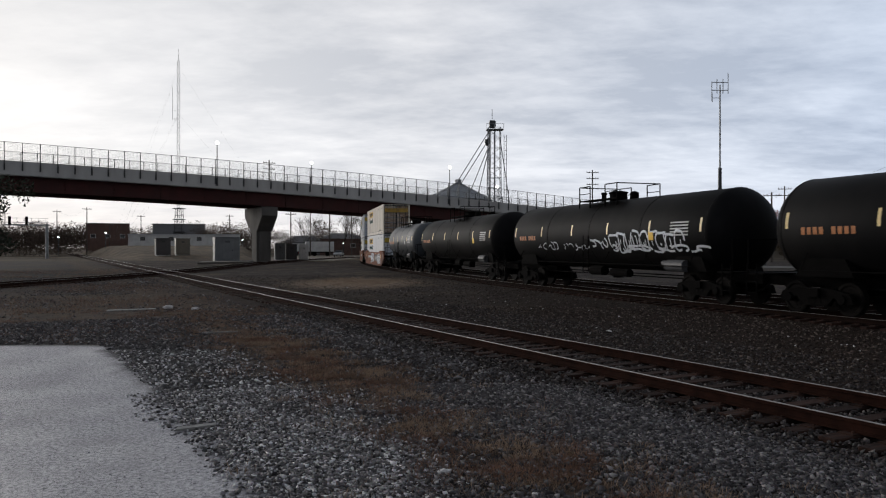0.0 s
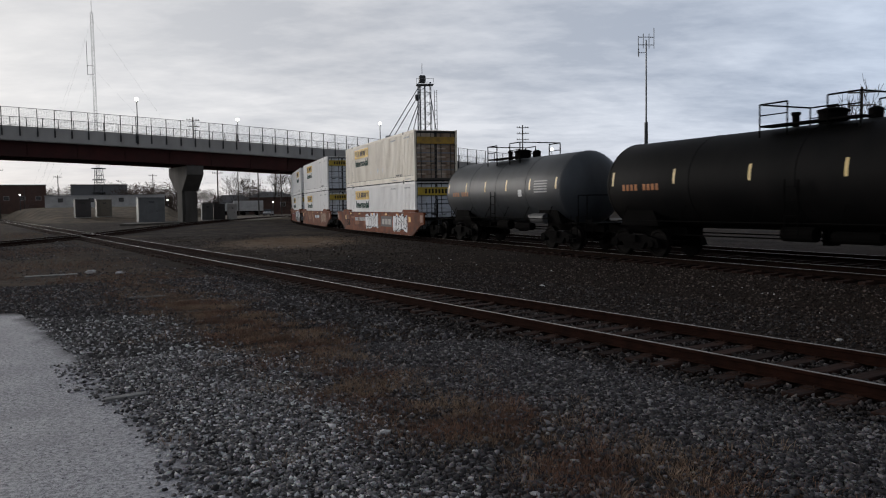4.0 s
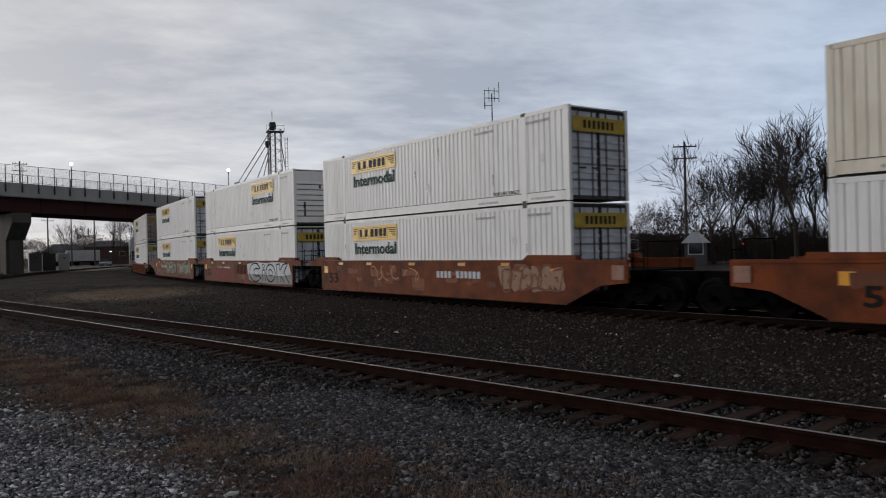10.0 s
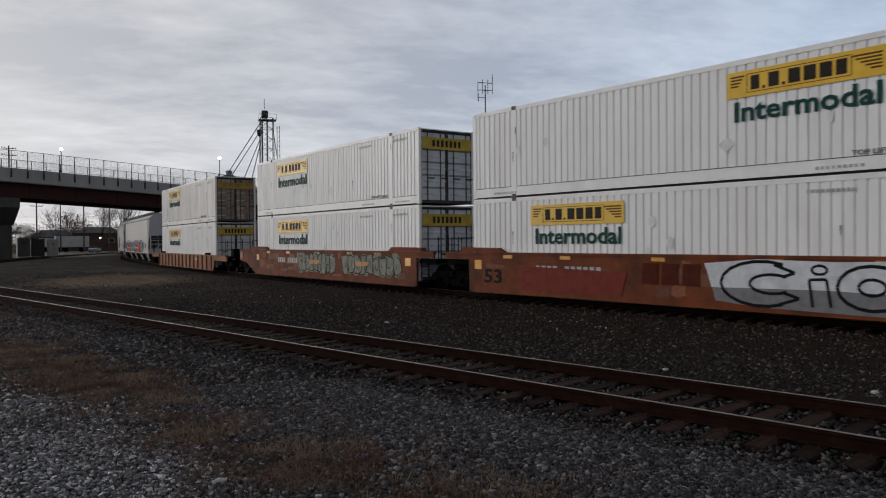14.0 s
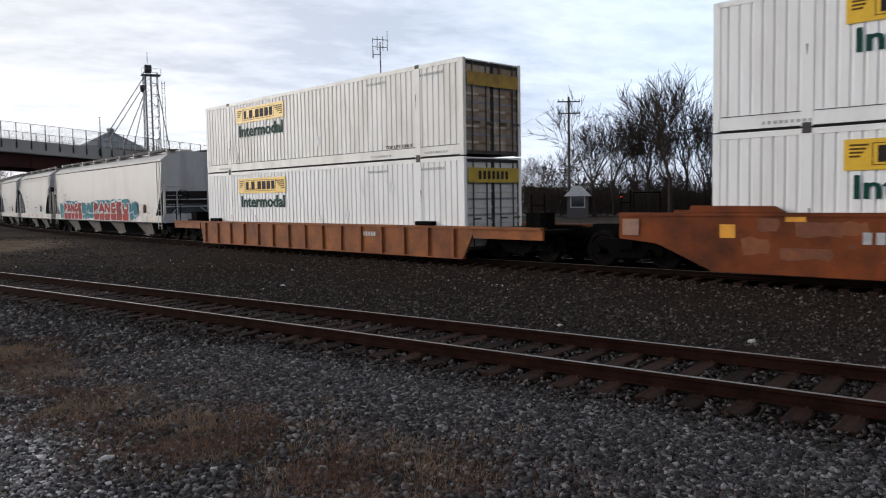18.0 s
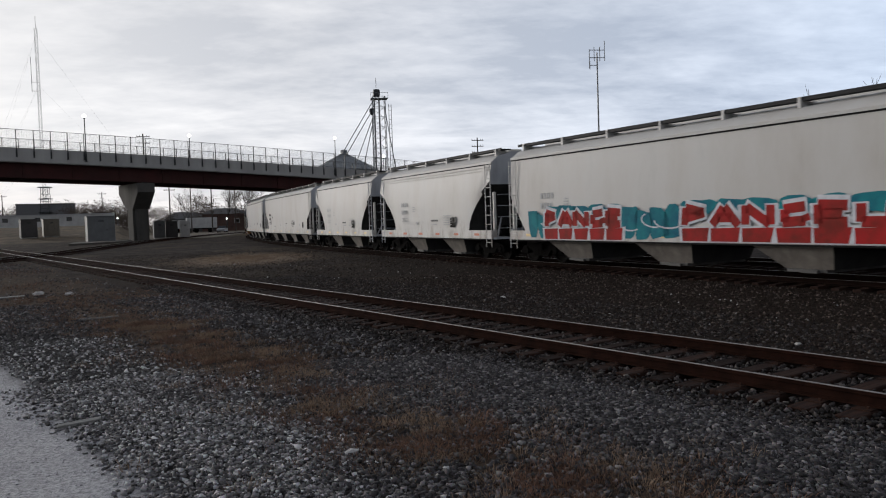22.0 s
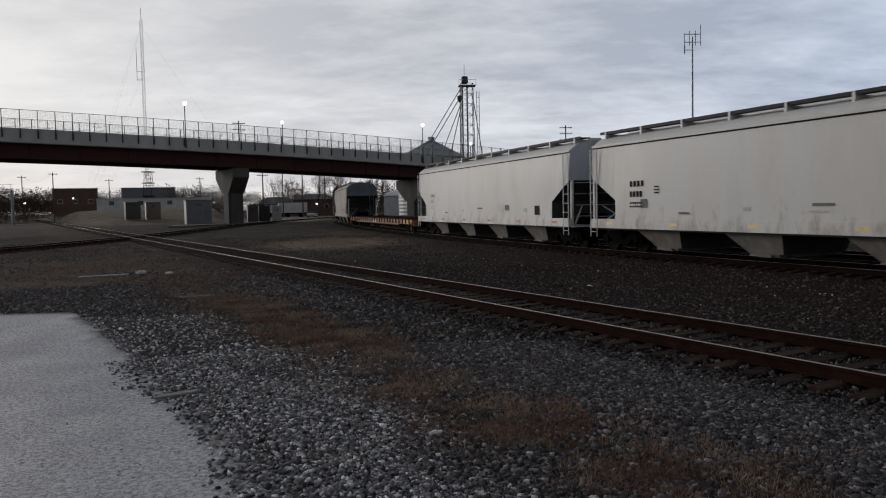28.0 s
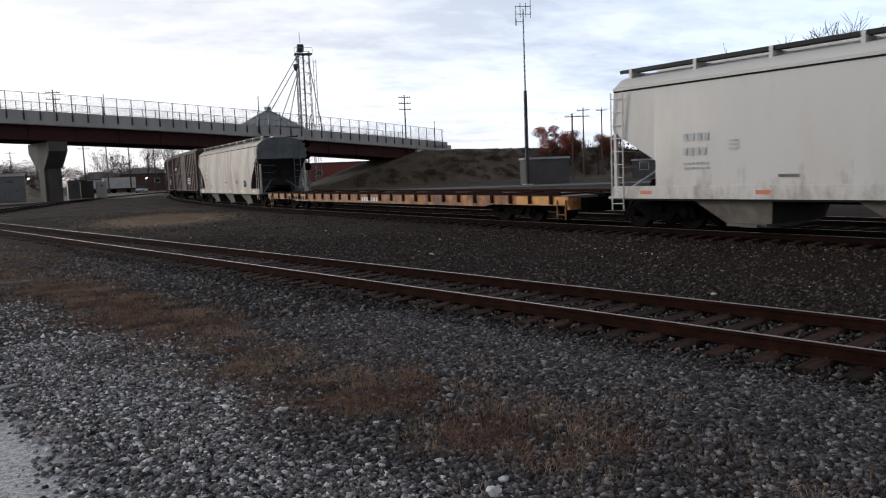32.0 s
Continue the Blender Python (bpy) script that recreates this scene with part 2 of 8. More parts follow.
M_spray_red = mat("red_spray_paint", (0.36, 0.018, 0.018), 0.65, dark=(0.17, 0.022, 0.016), scale=1.6, spec=0.1)
M_spray_teal = mat("teal_spray_paint", (0.015, 0.20, 0.22), 0.65, dark=(0.012, 0.10, 0.15), scale=1.6, spec=0.1)
M_spray_pale = mat("pale_green_spray_paint", (0.24, 0.255, 0.20), 0.6, dark=(0.14, 0.135, 0.11), scale=2, spec=0.1)
M_hopper = splashed(mat("hopper_grey_white_paint", (0.53, 0.515, 0.49), 0.5, dark=(0.44, 0.425, 0.40), scale=0.9, stain=(0.24, 0.19, 0.14), stain_scale=0.9, stain_amount=0.5, stretch=STREAK), (0.20, 0.155, 0.115))
M_hopper_end = mat("hopper_end_grey_paint", (0.42, 0.43, 0.45), 0.55, dark=(0.32, 0.328, 0.345), scale=1.2, stain=(0.07, 0.065, 0.06), stain_scale=1.0, stain_amount=0.6, stretch=STREAK)
M_walkway = mat("dark_walkway_grating", (0.016, 0.016, 0.017), 0.7, 0.3)
M_boxred = mat("boxcar_dark_red_paint", (0.062, 0.019, 0.015), 0.7, dark=(0.036, 0.013, 0.011), scale=1.2, stain=(0.03, 0.02, 0.018), stain_scale=0.8, stain_amount=0.7, stretch=STREAK)
M_flatyellow = mat("flatcar_yellow_paint", (0.40, 0.165, 0.035), 0.7, dark=(0.10, 0.036, 0.018), scale=1.7, stain=(0.035, 0.018, 0.012), stain_scale=1.6, stain_amount=1.0)
M_rusthopper = mat("rust_streaked_white_paint", (0.40, 0.375, 0.335), 0.6, dark=(0.28, 0.245, 0.20), scale=0.9, stain=(0.17, 0.075, 0.035), stain_scale=1.1, stain_amount=0.95, stretch=STREAK)
M_deck = mat("worn_deck_boards", (0.11, 0.075, 0.06), 0.8, dark=(0.06, 0.045, 0.04), scale=2.5)
M_concrete = mat("bridge_concrete", (0.44, 0.435, 0.425), 0.9, dark=(0.35, 0.345, 0.335), scale=0.6, stain=(0.24, 0.235, 0.225), stain_scale=0.35, stain_amount=0.6, stretch=STREAK, bump=0.1)
M_girder = mat("girder_dark_red_paint", (0.048, 0.008, 0.0075), 0.8, dark=(0.028, 0.0052, 0.005), scale=0.5, stain=(0.04, 0.02, 0.016), stain_scale=0.3, stain_amount=0.5)
# stained bridge concrete, darkened so the pier's backlit shade sits in the colour
M_pier = mat("stained_shaded_pier_concrete", (0.105, 0.099, 0.092), 0.9, dark=(0.07, 0.066, 0.062), scale=0.6, stain=(0.035, 0.033, 0.031), stain_scale=0.35, stain_amount=0.7, stretch=STREAK, bump=0.1, spec=0.15)
M_galv = mat("weathered_galvanised_steel", (0.20, 0.205, 0.21), 0.5, 0.5, dark=(0.13, 0.135, 0.14), scale=2)
M_darksteel = mat("dark_painted_steel", (0.035, 0.037, 0.04), 0.5, 0.3)
M_globe = mat("lit_lamp_globe", (0.9, 0.9, 0.9), 0.3, emit=(1.0, 0.98, 0.92), power=6.0)
M_head = mat("lit_headlight", (0.9, 0.9, 0.9), 0.3, emit=(1.0, 0.96, 0.88), power=9.0)
M_redlamp = mat("lit_red_lamp", (0.5, 0.02, 0.02), 0.3, emit=(1.0, 0.05, 0.03), power=1.6)
M_wood = mat("weathered_pole_wood", (0.075, 0.06, 0.05), 0.9, dark=(0.045, 0.037, 0.03), scale=3, stretch=(1, 1, 0.15))
M_rail = mat("rusted_rail_steel", (0.024, 0.0100, 0.0068), 0.85, 0.0, dark=(0.011, 0.0052, 0.0038), scale=4, spec=0.02)
M_rail_dark = mat("sooty_rail_steel", (0.014, 0.0075, 0.0058), 0.85, 0.0, dark=(0.008, 0.0048, 0.0038), scale=4, spec=0.02)
M_railtop = mat("polished_rail_head", (0.27, 0.25, 0.235), 0.45, 0.85, dark=(0.16, 0.14, 0.125), scale=6)
M_tie = mat("creosoted_oak_tie", (0.034, 0.0165, 0.0115), 0.9, dark=(0.010, 0.006, 0.005), scale=6, stretch=(0.4, 3, 1), bump=0.3, bump_scale=25, per_object=0.4, spec=0.1)
M_bark = mat("bare_grey_bark", (0.050, 0.039, 0.033), 0.95, dark=(0.026, 0.021, 0.018), scale=5, spec=0.1)
M_redleaf = mat("dry_russet_leaves", (0.30, 0.06, 0.03), 0.85, dark=(0.13, 0.026, 0.016), scale=1.0)
M_brush = mat("dull_brown_brush", (0.052, 0.036, 0.026), 0.95, dark=(0.018, 0.0135, 0.011), scale=0.7, spec=0.05)
# brush brown lightened, with the aerial haze put into the colour
M_farwoods = mat("hazy_leafless_woods", (0.10, 0.072, 0.056), 0.95, dark=(0.036, 0.027, 0.022), scale=0.12, spec=0.05)
M_brush_green = mat("olive_brush", (0.075, 0.054, 0.028), 0.9, dark=(0.027, 0.021, 0.012), scale=0.7, spec=0.1)
M_straw = mat("dry_straw_grass", (0.30, 0.215, 0.15), 0.9, dark=(0.16, 0.105, 0.072), scale=1.5, spec=0.1)
M_russet = mat("dry_russet_grass", (0.225, 0.128, 0.088), 0.9, dark=(0.105, 0.060, 0.043), scale=1.5, spec=0.1)
M_hill = mat("embankment_dry_grass", (0.085, 0.058, 0.036), 0.95, dark=(0.036, 0.026, 0.017), scale=0.35, stain=(0.042, 0.034, 0.020), stain_scale=0.12, stain_amount=0.8, bump=0.5, bump_scale=6)
M_siding_white = mat("pale_metal_siding", (0.46, 0.45, 0.435), 0.75, dark=(0.34, 0.333, 0.32), scale=0.7)
M_siding_dark = mat("dark_metal_siding", (0.075, 0.07, 0.068), 0.7, dark=(0.05, 0.046, 0.045), scale=0.5)
M_siding_brown = mat("brown_brick_wall", (0.10, 0.055, 0.042), 0.85, dark=(0.07, 0.04, 0.032), scale=0.8)
M_cabinet = mat("grey_cabinet_paint", (0.125, 0.128, 0.13), 0.6, dark=(0.09, 0.092, 0.094), scale=0.9)
M_roof_pale = mat("pale_roof_sheet", (0.36, 0.36, 0.365), 0.5)
M_placard = mat("white_placard", (0.72, 0.72, 0.70), 0.5)
M_paledoor = mat("container_pale_door_paint", (0.58, 0.575, 0.555), 0.55, dark=(0.46, 0.455, 0.44), scale=2, stain=(0.2, 0.17, 0.14), stain_scale=2, stain_amount=0.6, stretch=STREAK)
M_rust_run = mat("brown_rust_run", (0.10, 0.05, 0.028), 0.8, dark=(0.05, 0.028, 0.018), scale=4)
M_scuff = mat("chalky_scuff", (0.70, 0.685, 0.66), 0.8, dark=(0.60, 0.585, 0.56), scale=6)
# end sign yellow, dimmer than on the side panel
M_endsign = mat("dim_yellow_vinyl", (0.46, 0.32, 0.03), 0.55, dark=(0.30, 0.21, 0.03), scale=3)
M_parapet = mat("pale_parapet_concrete", (0.40, 0.392, 0.38), 0.9, dark=(0.31, 0.303, 0.294), scale=0.7, stain=(0.27, 0.26, 0.25), stain_scale=0.4, stain_amount=0.5, stretch=STREAK, bump=0.1)
# darker copy of the hopper paint: shade on faces turned down or endways
M_hopper_shade = mat("hopper_shaded_slope_paint", (0.045, 0.043, 0.041), 0.8, dark=(0.025, 0.024, 0.023), scale=1.5, spec=0.15)
M_glass = mat("dark_window_glass", (0.02, 0.022, 0.025), 0.08, spec=0.6)
M_bin = mat("galvanised_bin_sheet", (0.22, 0.23, 0.24), 0.5, 0.3, dark=(0.15, 0.16, 0.17), scale=0.5)
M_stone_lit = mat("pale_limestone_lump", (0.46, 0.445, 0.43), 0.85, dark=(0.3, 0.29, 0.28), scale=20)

# ---- building helpers ----


def part(name, bm, material, parent=None, label=""):
    """Links a bmesh as one mesh object under a thing or a part."""
    me = bpy.data.meshes.new(name)
    bm.normal_update()
    bm.to_mesh(me)
    bm.free()
    me.materials.append(material)
    ob = new(name, me)
    if parent:
        ob.parent = parent
    if label:
        ob["label"] = label
    return ob


def again(name, ob, parent, m=None):
    """Another part on the same mesh."""
    o = new(name, ob.data)
    o.parent = parent
    if m is not None:
        o.matrix_basis = m
    return o


def thing(name, label, category, group="", m=None, kind=""):
    ob = new(name)
    ob.empty_display_size = 0.2
    tagged(ob, label, category, group, kind)
    if m is not None:
        ob.matrix_basis = m
    return ob


def box(bm, x0, x1, y0, y1, z0, z1):
    v = [bm.verts.new((x, y, z)) for z in (z0, z1) for y in (y0, y1) for x in (x0, x1)]
    for f in ((0, 2, 3, 1), (4, 5, 7, 6), (0, 1, 5, 4), (2, 6, 7, 3), (0, 4, 6, 2), (1, 3, 7, 5)):
        bm.faces.new([v[i] for i in f])
    return bm


def boxes(*rows):
    bm = bmesh.new()
    for r in rows:
        box(bm, *r)
    return bm


def rbox(x0, x1, y0, y1, z0, z1, r=0.02):
    """A box with rounded edges."""
    bm = boxes((x0, x1, y0, y1, z0, z1))
    bmesh.ops.bevel(bm, geom=bm.edges[:], offset=r, segments=2, affect="EDGES", profile=0.5)
    return bm


def rod(bm, a, b, r, r2=None, seg=8, caps=True):
    """A tapered rod from a to b."""
    a, b = Vector(a), Vector(b)
    r2 = r if r2 is None else r2
    q = (b - a).to_track_quat("Z", "Y")
    rings = []
    for p, rad in ((a, r), (b, r2)):
        rings.append([bm.verts.new(p + q @ Vector((rad * math.cos(2 * math.pi * i / seg), rad * math.sin(2 * math.pi * i / seg), 0))) for i in range(seg)])
    for i in range(seg):
        j = (i + 1) % seg
        bm.faces.new((rings[0][i], rings[0][j], rings[1][j], rings[1][i]))
    if caps:
        bm.faces.new(rings[0][::-1])
        bm.faces.new(rings[1])
    return bm


def rods(rows, seg=6):
    bm = bmesh.new()
    for a, b, r in rows:
        rod(bm, a, b, r, seg=seg)
    return bm


def path_rod(points, r, seg=6):
    bm = bmesh.new()
    for a, b in zip(points, points[1:]):
        rod(bm, a, b, r, seg=seg)
    return bm


def lathe(bm, profile, axis="X", seg=32, origin=(0, 0, 0)):
    """Turns (along, radius) pairs round an axis."""
    o, rings = Vector(origin), []
    for a, r in profile:
        ring = []
        for i in range(seg):
            c, s = math.cos(2 * math.pi * i / seg) * r, math.sin(2 * math.pi * i / seg) * r
            ring.append(bm.verts.new(o + Vector({"X": (a, c, s), "Y": (c, a, s), "Z": (c, s, a)}[axis])))
        rings.append(ring)
    for p, q in zip(rings, rings[1:]):
        for i in range(seg):
            j = (i + 1) % seg
            bm.faces.new((p[i], p[j], q[j], q[i]))
    bm.faces.new(rings[0][::-1])
    bm.faces.new(rings[-1])
    bmesh.ops.recalc_face_normals(bm, faces=bm.faces[:])
    return bm


def prism(bm, outline, y0, y1):
    """An outline in x and z, given thickness from y0 to y1."""
    a = [bm.verts.new((x, y0, z)) for x, z in outline]
    b = [bm.verts.new((x, y1, z)) for x, z in outline]
    n = len(outline)
    bm.faces.new(a)
    bm.faces.new(b[::-1])
    for i in range(n):
        j = (i + 1) % n
        bm.faces.new((a[j], a[i], b[i], b[j]))
    bmesh.ops.recalc_face_normals(bm, faces=bm.faces[:])
    return bm


def smooth(ob, angle=40):
    for p in ob.data.polygons:
        p.use_smooth = True
    ob.data.set_sharp_from_angle(angle=radians(angle))
    return ob


def lettering(name, words, size, material, parent, x, y, z, width=None, label=""):
    """Raised letters on a side that faces -y, from the built-in font, turned into a mesh."""
    cu = bpy.data.curves.new(name, "FONT")
    cu.body, cu.size, cu.extrude, cu.resolution_u, cu.offset = words, size, 0.004, 2, size * 0.022
    tmp = new(name, cu)
    dg = bpy.context.evaluated_depsgraph_get()
    me = bpy.data.meshes.new_from_object(tmp.evaluated_get(dg))
    bpy.data.objects.remove(tmp)
    ob = new(name, me)
    me.materials.clear()
    me.materials.append(material)
    ob.parent = parent
    k = 1.0
    if width:
        w = max(v.co.x for v in me.vertices) - min(v.co.x for v in me.vertices)
        k = width / w
    for v in me.vertices:
        v.co = Vector((v.co.x * k + x, y - v.co.z, v.co.y + z))
    if label:
        ob["label"] = label
    return ob


def bars(name, rows, y, material, parent, thick=0.004, label=""):
    """Flat bars (x0, x1, z0, z1) on a side that faces -y."""
    bm = bmesh.new()
    for x0, x1, z0, z1 in rows:
        box(bm, x0, x1, y - thick, y, z0, z1)
    return part(name, bm, material, parent, label)


def marks(name, rows, y, material, parent, thick=0.004, label=""):
    """Flat bars like bars(), each one a part of its own."""
    return [bars(name, [r], y, material, parent, thick, label) for r in rows]


def ring_bm(bm, centre, axis, radius, r, seg=18, sides=6):
    """A round ring of pipe about an axis through centre."""
    u = Vector(axis).orthogonal().normalized()
    w = Vector(axis).normalized().cross(u)
    pts = [Vector(centre) + (u * math.cos(2 * math.pi * k / seg) + w * math.sin(2 * math.pi * k / seg)) * radius for k in range(seg + 1)]
    for a, b in zip(pts, pts[1:]):
        rod(bm, a, b, r, seg=sides, caps=False)
    return bm


def mesh_from(name, verts, faces, material, parent=None):
    """A large joined mesh from numpy arrays of places and of equal-sided faces."""
    me = bpy.data.meshes.new(name)
    n, k = faces.shape
    me.vertices.add(len(verts))
    me.vertices.foreach_set("co", verts.astype(np.float32).ravel())
    me.loops.add(n * k)
    me.loops.foreach_set("vertex_index", faces.astype(np.int32).ravel())
    me.polygons.add(n)
    me.polygons.foreach_set("loop_start", np.arange(0, n * k, k, dtype=np.int32))
    me.polygons.foreach_set("loop_total", np.full(n, k, dtype=np.int32))
    me.update(calc_edges=True)
    me.validate()
    me.materials.append(material)
    ob = new(name, me)
    if parent:
        ob.parent = parent
    return ob


def polar(az, d, z=0.0):
    """A place d metres from the middle of the camera's stand, az degrees to the left of +y."""
    return Vector((-d * math.sin(radians(az)), d * math.cos(radians(az)), z))


# ---- lines of the plan ----
NEAR_DIR, NEAR_OFF = 26.27, 8.43          # the near track: heading (left of +y) and distance from the camera's stand
TRAIN_DIR, TRAIN_OFF, CURVE_START, SPIRAL, CURVE_R = 21.6, 18.3, -10.5, 25.0, 375.0
RAIL_TOP = 0.175
GROUND_Z = -0.05
_th = radians(TRAIN_DIR)
TABLE_S = np.arange(-400.0, 520.0, 0.5)
_a = np.maximum(TABLE_S - CURVE_START, 0)
_phi = np.where(_a < SPIRAL, _a * _a / (2 * SPIRAL), _a - SPIRAL / 2) / CURVE_R
_head = _th - _phi
_i0 = int(np.argmin(abs(TABLE_S - CURVE_START)))
_dx, _dy = -np.sin(_head) * 0.5, np.cos(_head) * 0.5
_cx, _cy = np.concatenate([[0], np.cumsum((_dx[1:] + _dx[:-1]) / 2)]), np.concatenate([[0], np.cumsum((_dy[1:] + _dy[:-1]) / 2)])
TABLE_X = _cx - _cx[_i0] + TRAIN_OFF * math.cos(_th) - CURVE_START * math.sin(_th)
TABLE_Y = _cy - _cy[_i0] + TRAIN_OFF * math.sin(_th) + CURVE_START * math.cos(_th)


def train_line(s, off=0.0):
    """Place and heading (radians, left of +y) on the train's track, s metres on; off: metres beyond it, away from the camera."""
    x, y, h = (float(np.interp(s, TABLE_S, t)) for t in (TABLE_X, TABLE_Y, _head))
    return x + off * math.cos(h), y + off * math.sin(h), h


def near_line(s, off=0.0):
    h = radians(NEAR_DIR)
    d = NEAR_OFF + off
    return d * math.cos(h) - s * math.sin(h), d * math.sin(h) + s * math.cos(h), h


CROSS_POINTS = [(-34.0, 2.0), (-26.6, 22.0), (-22.4, 42.0), (-20.5, 60.6), (-20.8, 80.0), (-21.2, 100.0), (-20.2, 120.0), (-18.0, 142.0), (-14.5, 165.0)]
_cs = np.concatenate([[0], np.cumsum([math.dist(a, b) for a, b in zip(CROSS_POINTS, CROSS_POINTS[1:])])])


def spline(points, knots, s):
    """Catmull-Rom through points, by length."""
    i = int(np.clip(np.searchsorted(knots, s) - 1, 0, len(points) - 2))
    p = [Vector(points[max(0, min(len(points) - 1, j))]) for j in (i - 1, i, i + 1, i + 2)]
    t = (s - knots[i]) / (knots[i + 1] - knots[i])
    return 0.5 * (2 * p[1] + (p[2] - p[0]) * t + (2 * p[0] - 5 * p[1] + 4 * p[2] - p[3]) * t * t + (3 * p[1] - p[0] - 3 * p[2] + p[3]) * t ** 3)


def cross_line(s, off=0.0):
    a, b = spline(CROSS_POINTS, _cs, s), spline(CROSS_POINTS, _cs, s + 0.1)
    d = (b - a).normalized()
    h = math.atan2(-d.x, d.y)
    return a.x + off * math.cos(h), a.y + off * math.sin(h), h


# ---- ground ----


def ground_material():
    m = bpy.data.materials.new("railway_yard_ground")
    m.use_nodes = True
    nt = m.node_tree
    N, L = nt.nodes.new, nt.links.new
    b = nt.nodes["Principled BSDF"]
    co = N("ShaderNodeTexCoord").outputs["Object"]
    sep = N("ShaderNodeSeparateXYZ")
    L(co, sep.inputs[0])
    X, Y = sep.outputs[0], sep.outputs[1]

    def op(kind, a, c=None, clamp=False):
        n = N("ShaderNodeMath")
        n.operation, n.use_clamp = kind, clamp
        for i, v in enumerate((a, c)):
            if v is None:
                continue
            if isinstance(v, (int, float)):
                n.inputs[i].default_value = v
            else:
                L(v, n.inputs[i])
        return n.outputs[0]

    def tex(scale, detail=6, rough=0.6):
        n = N("ShaderNodeTexNoise")
        n.inputs["Scale"].default_value, n.inputs["Detail"].default_value, n.inputs["Roughness"].default_value = scale, detail, rough
        L(co, n.inputs["Vector"])
        return n.outputs["Fac"]

    def ramp(v, lo, hi, a=0.0, c=1.0):
        n = N("ShaderNodeMapRange")
        n.interpolation_type = "SMOOTHSTEP"
        for k, w in (("From Min", lo), ("From Max", hi), ("To Min", a), ("To Max", c)):
            n.inputs[k].default_value = w
        L(v, n.inputs["Value"])
        return n.outputs[0]

    def mixed(f, a, c):
        n = N("ShaderNodeMixRGB")
        for i, v in enumerate((f, a, c)):
            if isinstance(v, (int, float)):
                n.inputs[i].default_value = v
            elif isinstance(v, tuple):
                n.inputs[i].default_value = (*v, 1)
            else:
                L(v, n.inputs[i])
        return n.outputs[0]

    def lin(a, c, d):
        """a*x + c*y + d"""
        return op("ADD", op("ADD", op("MULTIPLY", X, a), op("MULTIPLY", Y, c)), d)

    dd = op("SQRT", op("ADD", op("MULTIPLY", X, X), op("MULTIPLY", Y, Y)))
    h = radians(NEAR_DIR)
    across = lin(math.cos(h), math.sin(h), 0.0)
    wob = op("MULTIPLY", op("SUBTRACT", tex(0.35, 4), 0.5), 3.0)
    wob2 = op("MULTIPLY", op("SUBTRACT", tex(1.6, 5), 0.5), 1.8)
    # dark ballast, speckled
    speck = ramp(tex(34, 3, 0.8), 0.38, 0.72)
    dark = mixed(speck, (0.011, 0.0076, 0.0060), (0.039, 0.028, 0.022))
    dark = mixed(op("MULTIPLY", ramp(tex(0.25, 6), 0.42, 0.68), 0.6), dark, (0.021, 0.0145, 0.0115))
    dark = mixed(op("MULTIPLY", ramp(dd, 26, 46), 0.85), dark, mixed(ramp(op("ADD", op("MULTIPLY", tex(0.45, 8, 0.75), 0.5), op("MULTIPLY", tex(3.5, 6, 0.8), 0.5)), 0.42, 0.60), (0.015, 0.012, 0.0105), (0.078, 0.063, 0.053)))
    # paler loose gravel towards the lot
    pale = mixed(ramp(tex(30, 4, 0.75), 0.35, 0.7), (0.012, 0.0112, 0.0112), (0.055, 0.051, 0.051))
    col = mixed(ramp(op("ADD", across, wob), 2.6, 4.2), pale, dark)
    # dirt and dead growth between lot and track, and farther out
    brown = mixed(ramp(tex(12, 6, 0.75), 0.35, 0.7), (0.022, 0.0155, 0.012), (0.078, 0.050, 0.034))
    brown = mixed(op("MULTIPLY", ramp(tex(1.4, 7, 0.8), 0.42, 0.62), 0.65), brown, (0.10, 0.074, 0.056))
    band = op("MULTIPLY", ramp(op("ABSOLUTE", op("ADD", op("SUBTRACT", across, 4.0), op("ADD", wob, wob2))), 0.3, 1.5, 1.0, 0.0), 0.8)
    col = mixed(band, col, brown)
    far_left = op("MULTIPLY", op("MULTIPLY", ramp(op("ADD", Y, op("MULTIPLY", wob, 2.0)), 15.0, 19.0), ramp(op("ADD", across, wob), 5.5, 7.0, 1.0, 0.0)), ramp(tex(0.5, 6), 0.35, 0.62, 0.35, 1.0))
    col = mixed(op("MULTIPLY", far_left, ramp(dd, 32, 52, 1.0, 0.25)), col, brown)
    patchy = op("MULTIPLY", ramp(tex(0.11, 7, 0.7), 0.50, 0.62), ramp(dd, 20, 30, 0.0, 0.8))
    col = mixed(op("MULTIPLY", patchy, 0.75), col, mixed(ramp(tex(3.0, 6, 0.75), 0.4, 0.65), (0.022, 0.018, 0.014), (0.12, 0.088, 0.056)))
    # a straw-coloured patch between the tracks
    px, py = op("SUBTRACT", X, -4.2), op("SUBTRACT", Y, 46.0)
    dist = op("SQRT", op("ADD", op("MULTIPLY", px, px), op("MULTIPLY", op("MULTIPLY", py, py), 0.28)))
    straw = op("MULTIPLY", ramp(op("ADD", dist, wob2), 1.6, 5.4, 1.0, 0.0), 0.95)
    col = mixed(straw, col, mixed(ramp(tex(8, 6), 0.35, 0.65), (0.12, 0.09, 0.064), (0.28, 0.21, 0.15)))
    # far fields, duller
    field = mixed(ramp(tex(0.05, 6), 0.4, 0.62), (0.035, 0.028, 0.020), (0.085, 0.065, 0.043))
    col = mixed(ramp(op("ADD", dd, op("MULTIPLY", wob, 8.0)), 118, 150), col, field)
